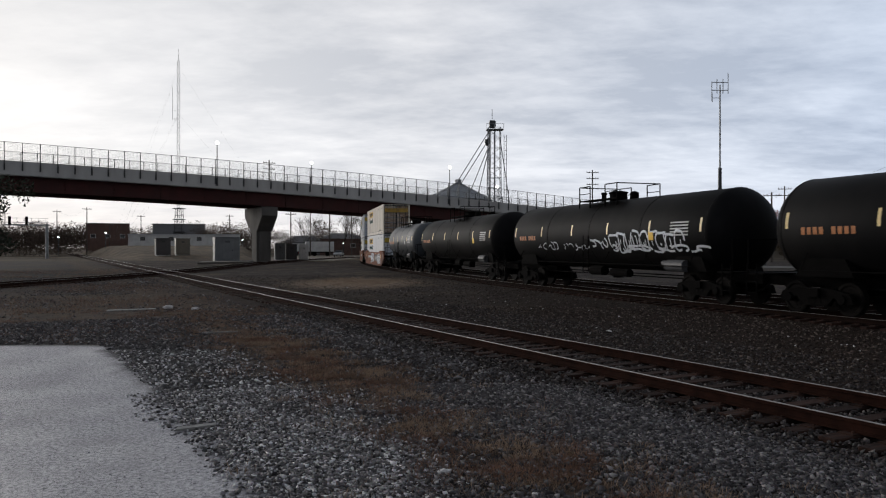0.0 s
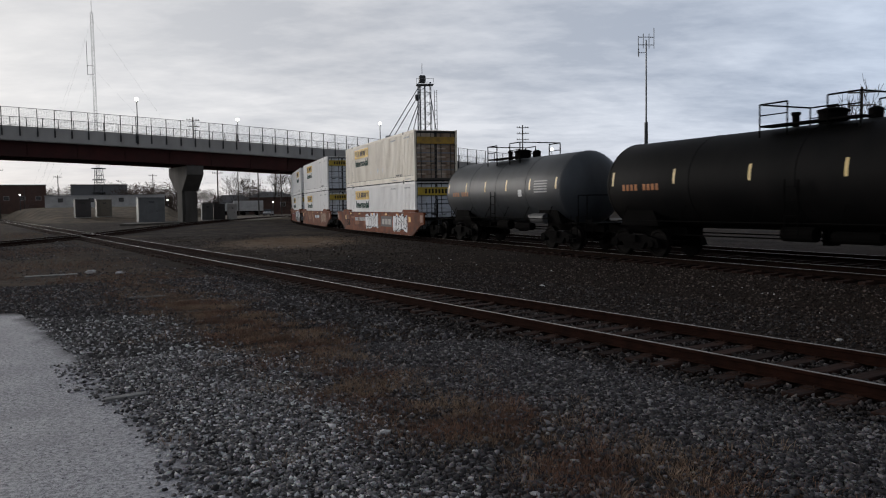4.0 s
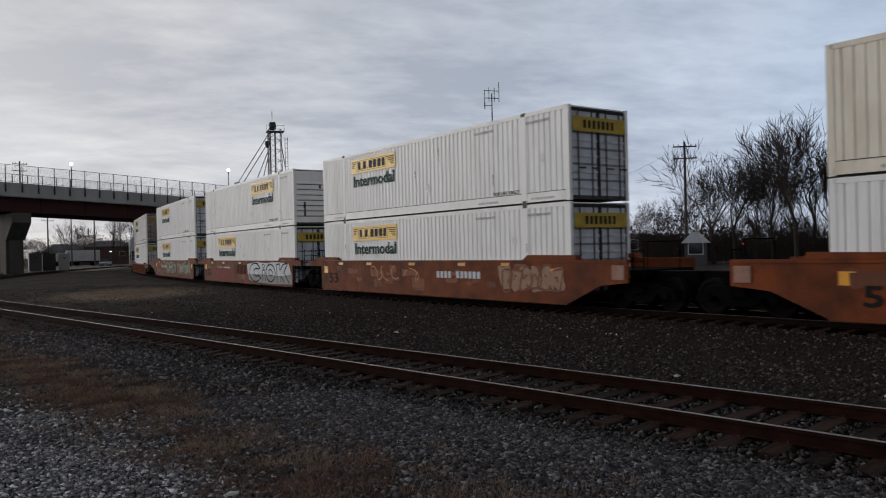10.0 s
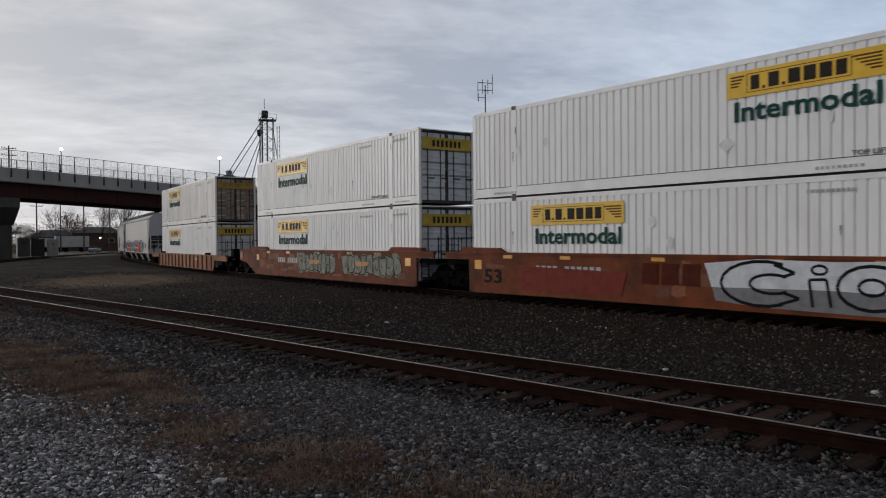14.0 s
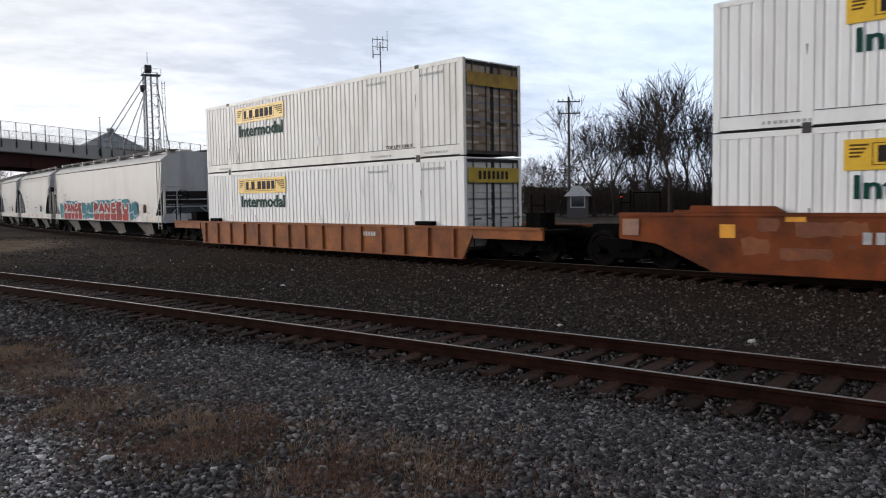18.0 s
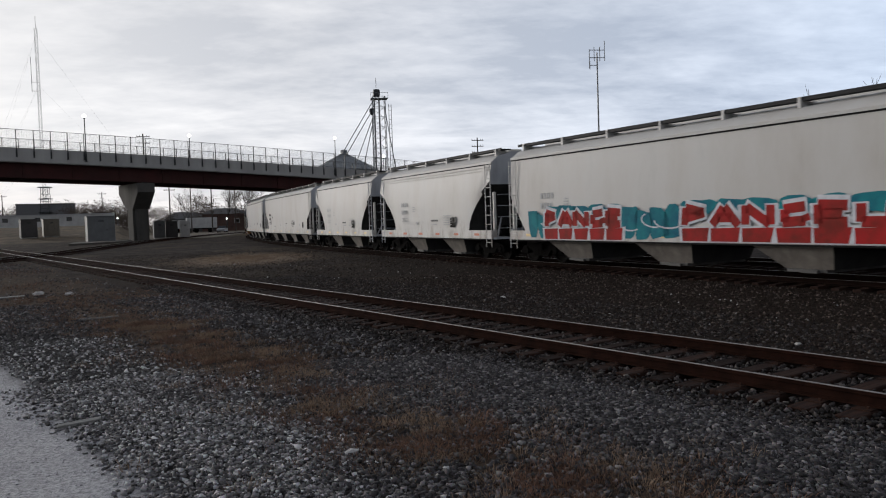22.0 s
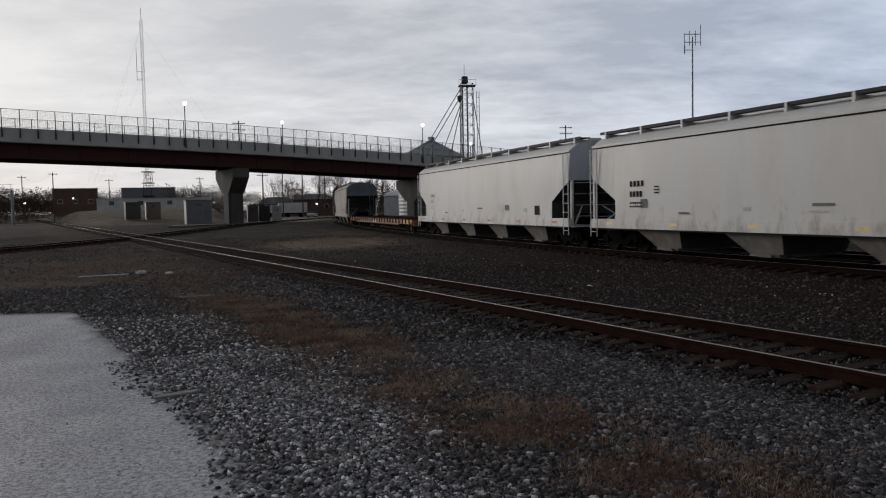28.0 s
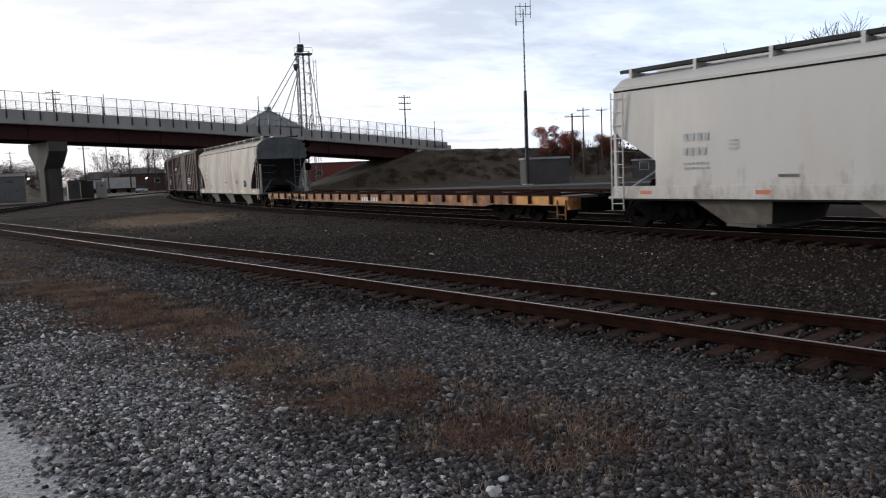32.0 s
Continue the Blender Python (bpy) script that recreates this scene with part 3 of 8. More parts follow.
    # the lot: wet compacted fines, smooth; sky reflection lightens the base colour itself
    lotd = op("ADD", op("ADD", lin(-0.8768, -0.483, 1.74), op("MULTIPLY", wob2, 0.45)), op("MULTIPLY", wob, 0.12))
    lot = op("MULTIPLY", ramp(lotd, -0.4, 0.22), ramp(op("ADD", Y, op("MULTIPLY", wob2, 0.3)), 15.9, 16.5, 1.0, 0.0))
    fines = mixed(ramp(op("ADD", op("MULTIPLY", tex(62, 3, 0.85), 0.4), op("MULTIPLY", tex(21, 4, 0.8), 0.6)), 0.40, 0.60), (0.11, 0.107, 0.115), (0.46, 0.45, 0.465))
    fines = mixed(op("MULTIPLY", ramp(tex(0.9, 6, 0.7), 0.45, 0.7), 0.45), fines, (0.16, 0.155, 0.163))
    col = mixed(lot, col, fines)
    L(col, b.inputs["Base Color"])
    wet = ramp(tex(0.7, 5), 0.38, 0.62, 0.42, 0.62)
    rough = N("ShaderNodeMix")
    rough.data_type = "FLOAT"
    L(lot, rough.inputs[0])
    rough.inputs[2].default_value = 0.9
    L(wet, rough.inputs[3])
    L(rough.outputs[0], b.inputs["Roughness"])
    sp = ramp(lot, 0.0, 1.0, 0.04, 0.3)
    L(sp, b.inputs["Specular IOR Level"])
    bp = N("ShaderNodeBump")
    bp.inputs["Strength"].default_value, bp.inputs["Distance"].default_value = 0.55, 0.03
    hgt = op("ADD", tex(26, 5, 0.75), op("MULTIPLY", tex(5, 4), 0.6))
    L(op("MULTIPLY", hgt, ramp(lot, 0.0, 1.0, 1.0, 0.75)), bp.inputs["Height"])
    L(bp.outputs[0], b.inputs["Normal"])
    return m


M_ground = ground_material()


def build_ground():
    # finer near the tracks, reaching to the horizon
    xs = np.concatenate([[-3000, -900, -300, -140], np.linspace(-80, 80, 60), [140, 300, 900, 3000]])
    ys = np.concatenate([[-3000, -600, -120, -40], np.linspace(-14, 150, 70), [220, 400, 1000, 3000]])
    gx, gy = np.meshgrid(xs, ys)
    gz = np.full_like(gx, GROUND_Z)
    v = np.stack([gx, gy, gz], -1).reshape(-1, 3)
    nx, ny = len(xs), len(ys)
    i, j = np.meshgrid(np.arange(nx - 1), np.arange(ny - 1))
    a = (j * nx + i).ravel()
    ob = mesh_from("ground", v, np.stack([a, a + 1, a + nx + 1, a + nx], -1), M_ground)
    tagged(ob, "dark ballast and gravel ground with a wet lot and dead growth", "ground", kind="structure")


build_ground()

# ---- tracks ----
RAIL_SECTION = [(-0.07, 0.03), (0.07, 0.03), (0.07, 0.045), (0.012, 0.06), (0.012, 0.125), (0.036, 0.135), (0.036, 0.17), (-0.036, 0.17), (-0.036, 0.135), (-0.012, 0.125), (-0.012, 0.06), (-0.07, 0.045)]


def sweep(line, off, section, s0, s1, step):
    bm = bmesh.new()
    rings = []
    n = max(1, int(round((s1 - s0) / step)))
    for k in range(n + 1):
        s = s0 + (s1 - s0) * k / n
        rings.append([bm.verts.new((*line(s, off + u)[:2], w)) for u, w in section])
    m = len(section)
    for p, q in zip(rings, rings[1:]):
        for i in range(m):
            j = (i + 1) % m
            bm.faces.new((p[i], q[i], q[j], p[j]))
    bm.faces.new(rings[0])
    bm.faces.new(rings[-1][::-1])
    bmesh.ops.recalc_face_normals(bm, faces=bm.faces[:])
    return bm


def tie_mesh():
    bm = boxes((-1.22, 1.22, -0.108, 0.108, -0.15, 0.018))
    bmesh.ops.bevel(bm, geom=[e for e in bm.edges], offset=0.012, segments=1, affect="EDGES")
    for u in (-0.7525, 0.7525):
        box(bm, u - 0.17, u + 0.17, -0.09, 0.09, 0.018, 0.032)
        for d in (-0.1, 0.1):
            box(bm, u + d - 0.012, u + d + 0.012, -0.05, -0.025, 0.03, 0.055)
    me = bpy.data.meshes.new("tie")
    bm.to_mesh(me)
    bm.free()
    me.materials.append(M_tie)
    return me


TIE = tie_mesh()


def build_track(name, label, line, s0, s1, step, tie_span=None, pitch=0.46, steel=None):
    tr = tagged(thing(name, label, "railway track"), kind="structure")
    for off in (-0.7525, 0.7525):
        part("rail", sweep(line, off, RAIL_SECTION, s0, s1, step), steel or M_rail, tr, "rusted steel rail")
        part("rail_head", sweep(line, off, [(-0.026, 0.168), (0.018, 0.168), (0.013, 0.175), (-0.021, 0.175)], s0, s1, step), M_railtop, tr, "polished running surface")
    rnd = random.Random(name)
    far = []
    s = s0
    while s < s1:
        x, y, h = line(s, rnd.uniform(-0.05, 0.05))
        m = pose(x, y, rnd.uniform(-0.012, 0.004), 0, 0, math.degrees(h) + rnd.uniform(-1.2, 1.2))
        if tie_span and tie_span[0] <= s <= tie_span[1]:
            o = new("tie", TIE)
            o.parent = tr
            o.matrix_basis = m
        else:
            far.append(m)
        s += pitch
    bm = bmesh.new()
    for m in far:
        v0 = len(bm.verts)
        box(bm, -1.3, 1.3, -0.115, 0.115, -0.1, 0.016)
        bm.verts.ensure_lookup_table()
        for v in bm.verts[v0:]:
            v.co = m @ v.co
    if far:
        tagged(part("far_ties", bm, M_tie, tr, "weathered wooden ties"), kind="stuff")
    return tr


build_track("near_track", "straight single track with rusty rails on dark wooden ties", near_line, -45, 300, 15, (-4, 118), 0.46)
build_track("main_track", "curving main track on dark ballast under the train", train_line, -60, 230, 3, (0, 95), 0.55, M_rail_dark)
build_track("second_track", "second main track beside the first, shiny rails", lambda s, off=0.0: train_line(s, off + 4.3), -60, 230, 3, None, 0.6, M_rail_dark)
build_track("crossing_track", "track that crosses the near track on a diamond", cross_line, 0, float(_cs[-1]) - 0.5, 3, None, 0.56)

# ---- overpass ----
BR_M = 0.54
BRIDGE = pose(0, 128, 0, 0, 0, math.degrees(math.atan(BR_M)))   # local x along the bridge, y across it, away from the camera
BR_W = 11.0


def br_z(q):
    """Underside of the girders along the bridge."""
    return 7.0 - 0.0536 * q - 0.00026 * q * q


def strip(bm, q0, q1, y0, y1, lo, hi, step=6.0):
    """A bar along the bridge that follows its rise, from lo to hi above the girders' underside."""
    n = max(1, int((q1 - q0) / step))
    prev = None
    for k in range(n + 1):
        q = q0 + (q1 - q0) * k / n
        z = br_z(q)
        ring = [bm.verts.new((q, y, z + w)) for y, w in ((y0, lo), (y1, lo), (y1, hi), (y0, hi))]
        if prev:
            for i in range(4):
                j = (i + 1) % 4
                bm.faces.new((prev[i], ring[i], ring[j], prev[j]))
        else:
            bm.faces.new(ring)
        prev = ring
    bm.faces.new(prev[::-1])
    return bm


def fixed(bm):
    bmesh.ops.recalc_face_normals(bm, faces=bm.faces[:])
    return bm


def build_bridge():
    br = thing("road_overpass", "road overpass with dark red steel girders, concrete parapets and tall fence", "bridge", m=BRIDGE)
    q0, q1 = -130.0, 38.0
    for y in (0.9, 3.9, 7.1, 10.1):
        bm = strip(bmesh.new(), q0, q1, y - 0.03, y + 0.03, 0.05, 1.95)
        strip(bm, q0, q1, y - 0.28, y + 0.28, 0.0, 0.06)
        strip(bm, q0, q1, y - 0.22, y + 0.22, 1.9, 1.96)
        q = q0 + 4
        while q < q1:
            box(bm, q - 0.02, q + 0.02, y - 0.2, y + 0.2, br_z(q) + 0.06, br_z(q) + 1.9)
            q += 6.0
        part("girder", fixed(bm), M_girder, br, "dark red riveted steel girder")
    q = q0 + 4
    while q < q1:
        bm = bmesh.new()
        for y in (0.9, 3.9, 7.1):
            box(bm, q - 0.05, q + 0.05, y + 0.1, y + 2.9, br_z(q) + 0.5, br_z(q) + 0.7)
            box(bm, q - 0.05, q + 0.05, y + 0.1, y + 2.9, br_z(q) + 1.4, br_z(q) + 1.6)
        part("cross_frame", bm, M_girder, br)
        q += 6.0
    part("deck_slab", fixed(strip(bmesh.new(), q0, 46, 0.0, BR_W, 1.96, 2.45)), M_concrete, br, "grey concrete deck slab")
    part("deck_edge", fixed(strip(bmesh.new(), q0, 46, -0.12, 0.0, 2.05, 2.5)), M_parapet, br, "projecting concrete ledge")
    for y in (0.02, BR_W - 0.27):
        part("parapet", fixed(strip(bmesh.new(), q0, 46, y, y + 0.25, 2.45, 3.85)), M_parapet, br, "pale grey concrete parapet wall")
    # fence on both parapets: posts, rails and wire mesh
    post = None
    for y, face in ((-0.06, -1), (BR_W - 0.1, 1)):
        q = -128.0
        while q < 45.5:
            z = br_z(q)
            if post is None:
                bm = boxes((-0.05, 0.05, -0.05, 0.05, -0.6, 2.36))
                box(bm, -0.09, 0.09, -0.07, 0.07, -1.25, -0.35)
                post = part("fence_post", bm, M_darksteel, br, "dark steel fence post bolted to the parapet")
                post.matrix_basis = pose(q, y, z + 3.85)
            else:
                again("fence_post", post, br, pose(q, y, z + 3.85))
            q += 2.03
        bm = strip(bmesh.new(), -128, 45, y - 0.03, y + 0.03, 6.15, 6.21, 4)
        strip(bm, -128, 45, y - 0.02, y + 0.02, 3.95, 3.99, 4)
        part("fence_rail", fixed(bm), M_darksteel, br)
        q, vs, fs = -70.0, [], []
        while q < 45:
            z, k = br_z(q), len(vs)
            vs += [(q, y, z + 3.9), (q + 0.012, y - 0.008, z + 3.9), (q + 0.012, y - 0.008, z + 6.15), (q, y, z + 6.15)]
            fs.append((k, k + 1, k + 2, k + 3))
            q += 0.19
        for w in np.arange(4.1, 6.15, 0.19):
            strip_q = np.arange(-70, 45, 4.0)
            for a, c in zip(strip_q, strip_q[1:]):
                k = len(vs)
                vs += [(a, y, br_z(a) + w), (c, y, br_z(c) + w), (c, y - 0.008, br_z(c) + w + 0.011), (a, y - 0.008, br_z(a) + w + 0.011)]
                fs.append((k, k + 1, k + 2, k + 3))
        tagged(mesh_from("fence_mesh", np.array(vs), np.array(fs), M_galv, br), "fine galvanised wire mesh", kind="stuff")
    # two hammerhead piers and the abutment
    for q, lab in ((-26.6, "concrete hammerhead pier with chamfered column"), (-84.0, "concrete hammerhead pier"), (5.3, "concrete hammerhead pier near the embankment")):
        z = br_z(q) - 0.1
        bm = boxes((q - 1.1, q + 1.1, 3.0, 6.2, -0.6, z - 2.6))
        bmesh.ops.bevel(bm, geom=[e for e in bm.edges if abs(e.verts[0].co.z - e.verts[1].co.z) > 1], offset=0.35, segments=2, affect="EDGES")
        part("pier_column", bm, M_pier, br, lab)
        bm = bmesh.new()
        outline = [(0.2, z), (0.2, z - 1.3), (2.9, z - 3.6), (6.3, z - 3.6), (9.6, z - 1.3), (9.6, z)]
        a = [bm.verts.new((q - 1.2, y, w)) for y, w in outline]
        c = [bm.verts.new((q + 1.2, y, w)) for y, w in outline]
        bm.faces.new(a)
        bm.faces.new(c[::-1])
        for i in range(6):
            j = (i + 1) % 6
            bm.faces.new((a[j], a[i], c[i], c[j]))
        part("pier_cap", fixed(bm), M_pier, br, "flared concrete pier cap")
        for y in (0.9, 3.9, 7.1, 9.3):
            part("bearing", boxes((q - 0.25, q + 0.25, y - 0.25, y + 0.25, z, z + 0.1)), M_darksteel, br)
    part("retaining_wall", rbox(10.3, 16.4, 8.6, 9.2, -0.6, 4.7, 0.05), mat("tan_wall_concrete", (0.26, 0.22, 0.17), 0.9, dark=(0.18, 0.15, 0.115), scale=0.8), br, "beige concrete wall below the deck")
    z = br_z(38) - 0.1
    part("abutment", boxes((38.02, 39.2, 0.0, BR_W, -0.6, z + 2.0), (36.9, 38.0, 0.0, BR_W, -0.6, z)), M_concrete, br, "concrete abutment wall")
    for y in (0.02, BR_W - 0.27):
        part("wing_wall", boxes((39.25, 47, y, y + 0.25, 3.0, br_z(47) + 3.3)), M_concrete, br)


build_bridge()


def street_lamp(p, height):
    lamp = thing("street_lamp", "dark post lamp with a lit white globe on the overpass", "street lamp", "lamps on the overpass", Matrix.Translation(p))
    part("pole", rod(rod(bmesh.new(), (0, 0, 0), (0, 0, height - 0.35), 0.085, 0.06, 10), (0, 0, 0), (0, 0, 1.1), 0.13, 0.1, 10), M_darksteel, lamp)
    part("base_plate", boxes((-0.2, 0.2, -0.2, 0.2, -0.03, 0.03)), M_darksteel, lamp)
    bm = bmesh.new()
    bmesh.ops.create_uvsphere(bm, u_segments=14, v_segments=10, radius=0.27, matrix=Matrix.Translation((0, 0, height - 0.05)))
    smooth(part("globe", bm, M_globe, lamp, "glowing white globe"), 60)
    part("collar", rod(bmesh.new(), (0, 0, height - 0.42), (0, 0, height - 0.32), 0.14, 0.14, 10), M_darksteel, lamp)


for q, y, h in ((-34.4, -0.05, 4.8), (4.2, -0.05, 5.0), (42.6, -0.05, 4.3), (-79.0, -0.05, 4.8), (-16.2, BR_W - 0.1, 4.7), (21.0, BR_W - 0.1, 4.2)):
    street_lamp(BRIDGE @ Vector((q, y, br_z(q) + 3.85 - (1.4 if y < 1 else 0.0))), h + (1.4 if y < 1 else 0.0))


def build_embankment():
    qs, vs = np.linspace(8, 190, 92), np.linspace(-34, 48, 56)
    gq, gv = np.meshgrid(qs, vs)
    top = np.where(gq < 100, 6.5, 6.5 - (gq - 100) * 0.05)
    side = np.maximum(0, np.maximum(-gv + 0.3, gv - BR_W - 0.3))
    z = top - side / 1.9 - np.maximum(0, 40 - gq) / 3.6
    rough_z = np.array([[noise.noise((float(a) * 0.22, float(b) * 0.22, 1.3)) * 0.35 for a in qs] for b in vs])
    z = np.where(z > -0.3, z + rough_z * np.clip(z, 0, 1), -0.4)
    z = np.where((gv > 0) & (gv < BR_W) & (gq > 39), np.minimum(z, 6.5), z)
    pts = np.stack([gq, gv, np.maximum(z, -0.4)], -1).reshape(-1, 3)
    nq = len(qs)
    i, j = np.meshgrid(np.arange(nq - 1), np.arange(len(vs) - 1))
    a = (j * nq + i).ravel()
    ob = mesh_from("embankment", pts, np.stack([a, a + 1, a + nq + 1, a + nq], -1), M_hill)
    ob.matrix_basis = BRIDGE
    tagged(ob, "grassy embankment of dry brown brush that carries the road", "embankment", kind="structure")
    smooth(ob, 70)
    tagged(ob, kind="structure")


build_embankment()

# ---- far setting and things beyond the tracks ----


def house_box(name, label, category, az, d, w, dep, h, wall, roof, turn=None, roof_h=0.0, windows=0, door=False, z=0.0, group=""):
    """A plain building that faces the camera's stand: walls, roof, openings."""
    p = polar(az, d, z)
    b = thing(name, label, category, group, pose(p.x, p.y, p.z, 0, 0, az if turn is None else turn))
    part("wall", boxes((-w / 2, w / 2, 0, dep, -0.3, h)), wall, b)
    if roof_h:
        bm = bmesh.new()
        a = [bm.verts.new(v) for v in ((-w / 2 - 0.3, -0.4, h), (w / 2 + 0.3, -0.4, h), (w / 2 + 0.3, dep + 0.4, h), (-w / 2 - 0.3, dep + 0.4, h), (-w / 2 + min(w, dep) * 0.35, dep / 2, h + roof_h), (w / 2 - min(w, dep) * 0.35, dep / 2, h + roof_h))]
        for f in ((0, 1, 5, 4), (1, 2, 5), (2, 3, 4, 5), (3, 0, 4), (3, 2, 1, 0)):
            bm.faces.new([a[i] for i in f])
        part("roof", fixed(bm), roof, b)
    else:
        part("roof", boxes((-w / 2 - 0.15, w / 2 + 0.15, -0.15, dep + 0.15, h, h + 0.25)), roof, b)
    for k in range(windows):
        x = -w / 2 + w * (k + 0.5) / windows
        f = part("window", boxes((x - 0.7, x + 0.7, -0.06, -0.002, h * 0.45, h * 0.45 + 1.2)), M_siding_white, b)
        part("pane", boxes((x - 0.6, x + 0.6, -0.075, -0.062, h * 0.45 + 0.1, h * 0.45 + 1.1)), M_glass, f)
    if door:
        part("door", boxes((-w * 0.3, -w * 0.3 + 0.95, -0.06, -0.002, 0, 2.05)), M_siding_dark, b)
    return b


def lattice(bm, base, top, half0, half1, bays, r=0.05):
    """A four-legged lattice mast."""
    b, t = Vector(base), Vector(top)
    corners = ((-1, -1), (1, -1), (1, 1), (-1, 1))
    prev = None
    for k in range(bays + 1):
        f = k / bays
        c, h = b.lerp(t, f), half0 + (half1 - half0) * f
        cur = [c + Vector((x * h, y * h, 0)) for x, y in corners]
        if prev:
            for i in range(4):
                j = (i + 1) % 4
                rod(bm, prev[i], cur[i], r, seg=5)
                rod(bm, prev[i], cur[j] if k % 2 else cur[j], r * 0.5, seg=4)
                rod(bm, cur[i], cur[j], r * 0.5, seg=4)
        prev = cur
    return bm


def grain_elevator():
    p = polar(-4.93, 156)
    e = thing("grain_elevator_leg", "tall lattice grain elevator leg with dark head house and spouts", "grain elevator", m=Matrix.Translation(p))
    part("tower_frame", lattice(bmesh.new(), (0, 0, 0), (0, 0, 26.2), 1.45, 1.2, 13, 0.075), M_galv, e, "open steel lattice tower")
    part("leg_casing", boxes((-1.0, -0.72, -0.3, 0.3, 0, 26.0), (-0.05, 0.23, -0.3, 0.3, 0, 26.0)), M_galv, e, "twin elevator casings")
    part("head_house", rbox(-1.05, 0.3, -0.7, 0.7, 26.2, 27.7, 0.3), M_darksteel, e, "dark head housing")
    part("head_platform", boxes((-1.6, 1.8, -1.2, 1.2, 25.75, 25.9)), M_galv, e)
    part("platform_rail", rods([((x, -1.2, 25.9), (x, -1.2, 26.9), 0.035) for x in (-1.6, 0.0, 1.8)] + [((-1.6, -1.2, 26.9), (1.8, -1.2, 26.9), 0.035)]), M_galv, e)
    part("top_whip", rods([((-0.4, 0, 28.0), (-0.4, 0, 30.0), 0.05)]), M_darksteel, e)
    part("distributor", lathe(bmesh.new(), [(22.6, 0.2), (23.3, 0.5), (23.9, 0.5)], "Z", 12, (-1.4, 0, 0)), M_darksteel, e)
    part("ladder_cage", rods([((2.0, 0, 0), (2.0, 0, 24.8), 0.06), ((2.5, 0, 0), (2.5, 0, 24.8), 0.06)] + [((2.0, 0, z), (2.5, 0, z), 0.04) for z in np.arange(1, 24.8, 0.9)]), M_galv, e)
    for a, b in (((-1.0, 0, 25.6), (-7.6, 6.5, 15.2)), ((-1.3, 0, 23.6), (-7.2, 6.0, 14.2)), ((-1.3, 0, 22.0), (-4.6, 4.0, 13.6)), ((-1.1, 0, 21.8), (-3.2, 3.0, 12.6)), ((1.2, 0, 24.0), (3.4, 1, 10.0))):
        part("spout", rods([(a, b, 0.09)], 8), M_galv, e, "slanting grain spout")
    for az, d, r, h, c in ((-2.27, 166, 7.2, 12.2, 3.6), ):
        q = polar(az, d)
        g = thing("grain_bin", "round galvanised grain bin with a conical roof", "grain bin", "grain bins", Matrix.Translation(q))
        prof = []
        for z in np.arange(0, h, 0.75):
            prof += [(z, r), (z + 0.37, r + 0.05)]
        part("bin_wall", lathe(bmesh.new(), prof + [(h, r)], "Z", 36), M_bin, g, "corrugated bin wall")
        part("cone_roof", lathe(bmesh.new(), [(h, r + 0.25), (h + 0.1, r + 0.25), (h + c, 0.7), (h + c + 0.5, 0.6)], "Z", 36), M_bin, g, "ribbed conical roof")
        for k in range(18):
            a = 2 * math.pi * k / 18
            shared = rods([((math.cos(a) * (r + 0.2), math.sin(a) * (r + 0.2), h + 0.14), (math.cos(a) * 0.7, math.sin(a) * 0.7, h + c + 0.05), 0.06)], 4)
            part("roof_rib", shared, M_galv, g)
        part("roof_cap", lathe(bmesh.new(), [(h + c + 0.4, 0.75), (h + c + 0.9, 0.7), (h + c + 1.0, 0.2)], "Z", 12), M_galv, g)


grain_elevator()


def antenna_mast():
    p = polar(-20.88, 95)
    a = thing("antenna_mast", "slender grey pole mast with a cluster of antennas on top", "antenna mast", m=Matrix.Translation(p))
    part("lower_pole", rod(bmesh.new(), (0, 0, -0.3), (0, 0, 11.3), 0.26, 0.2, 12), M_darksteel, a, "thick lower pole")
    part("upper_pole", rod(bmesh.new(), (0, 0, 11.3), (0, 0, 20.9), 0.11, 0.08, 10), M_galv, a)
    part("antenna_arms", rods([((-0.95, 0, 20.3), (0.95, 0, 20.3), 0.045), ((-0.95, 0, 21.2), (0.95, 0, 21.2), 0.045), ((-0.9, 0, 19.4), (0.0, 0, 19.4), 0.04)]), M_galv, a)
    for x, z0, z1 in ((-0.95, 19.0, 21.3), (-0.35, 19.9, 21.6), (0.35, 19.9, 21.6), (0.95, 19.9, 22.3), (-0.9, 18.9, 19.9)):
        part("antenna", rods([((x, 0, z0), (x, 0, z1), 0.045)]), M_galv, a, "whip antenna")
    part("foot_plate", boxes((-0.5, 0.5, -0.5, 0.5, -0.1, 0.12)), M_concrete, a)


antenna_mast()


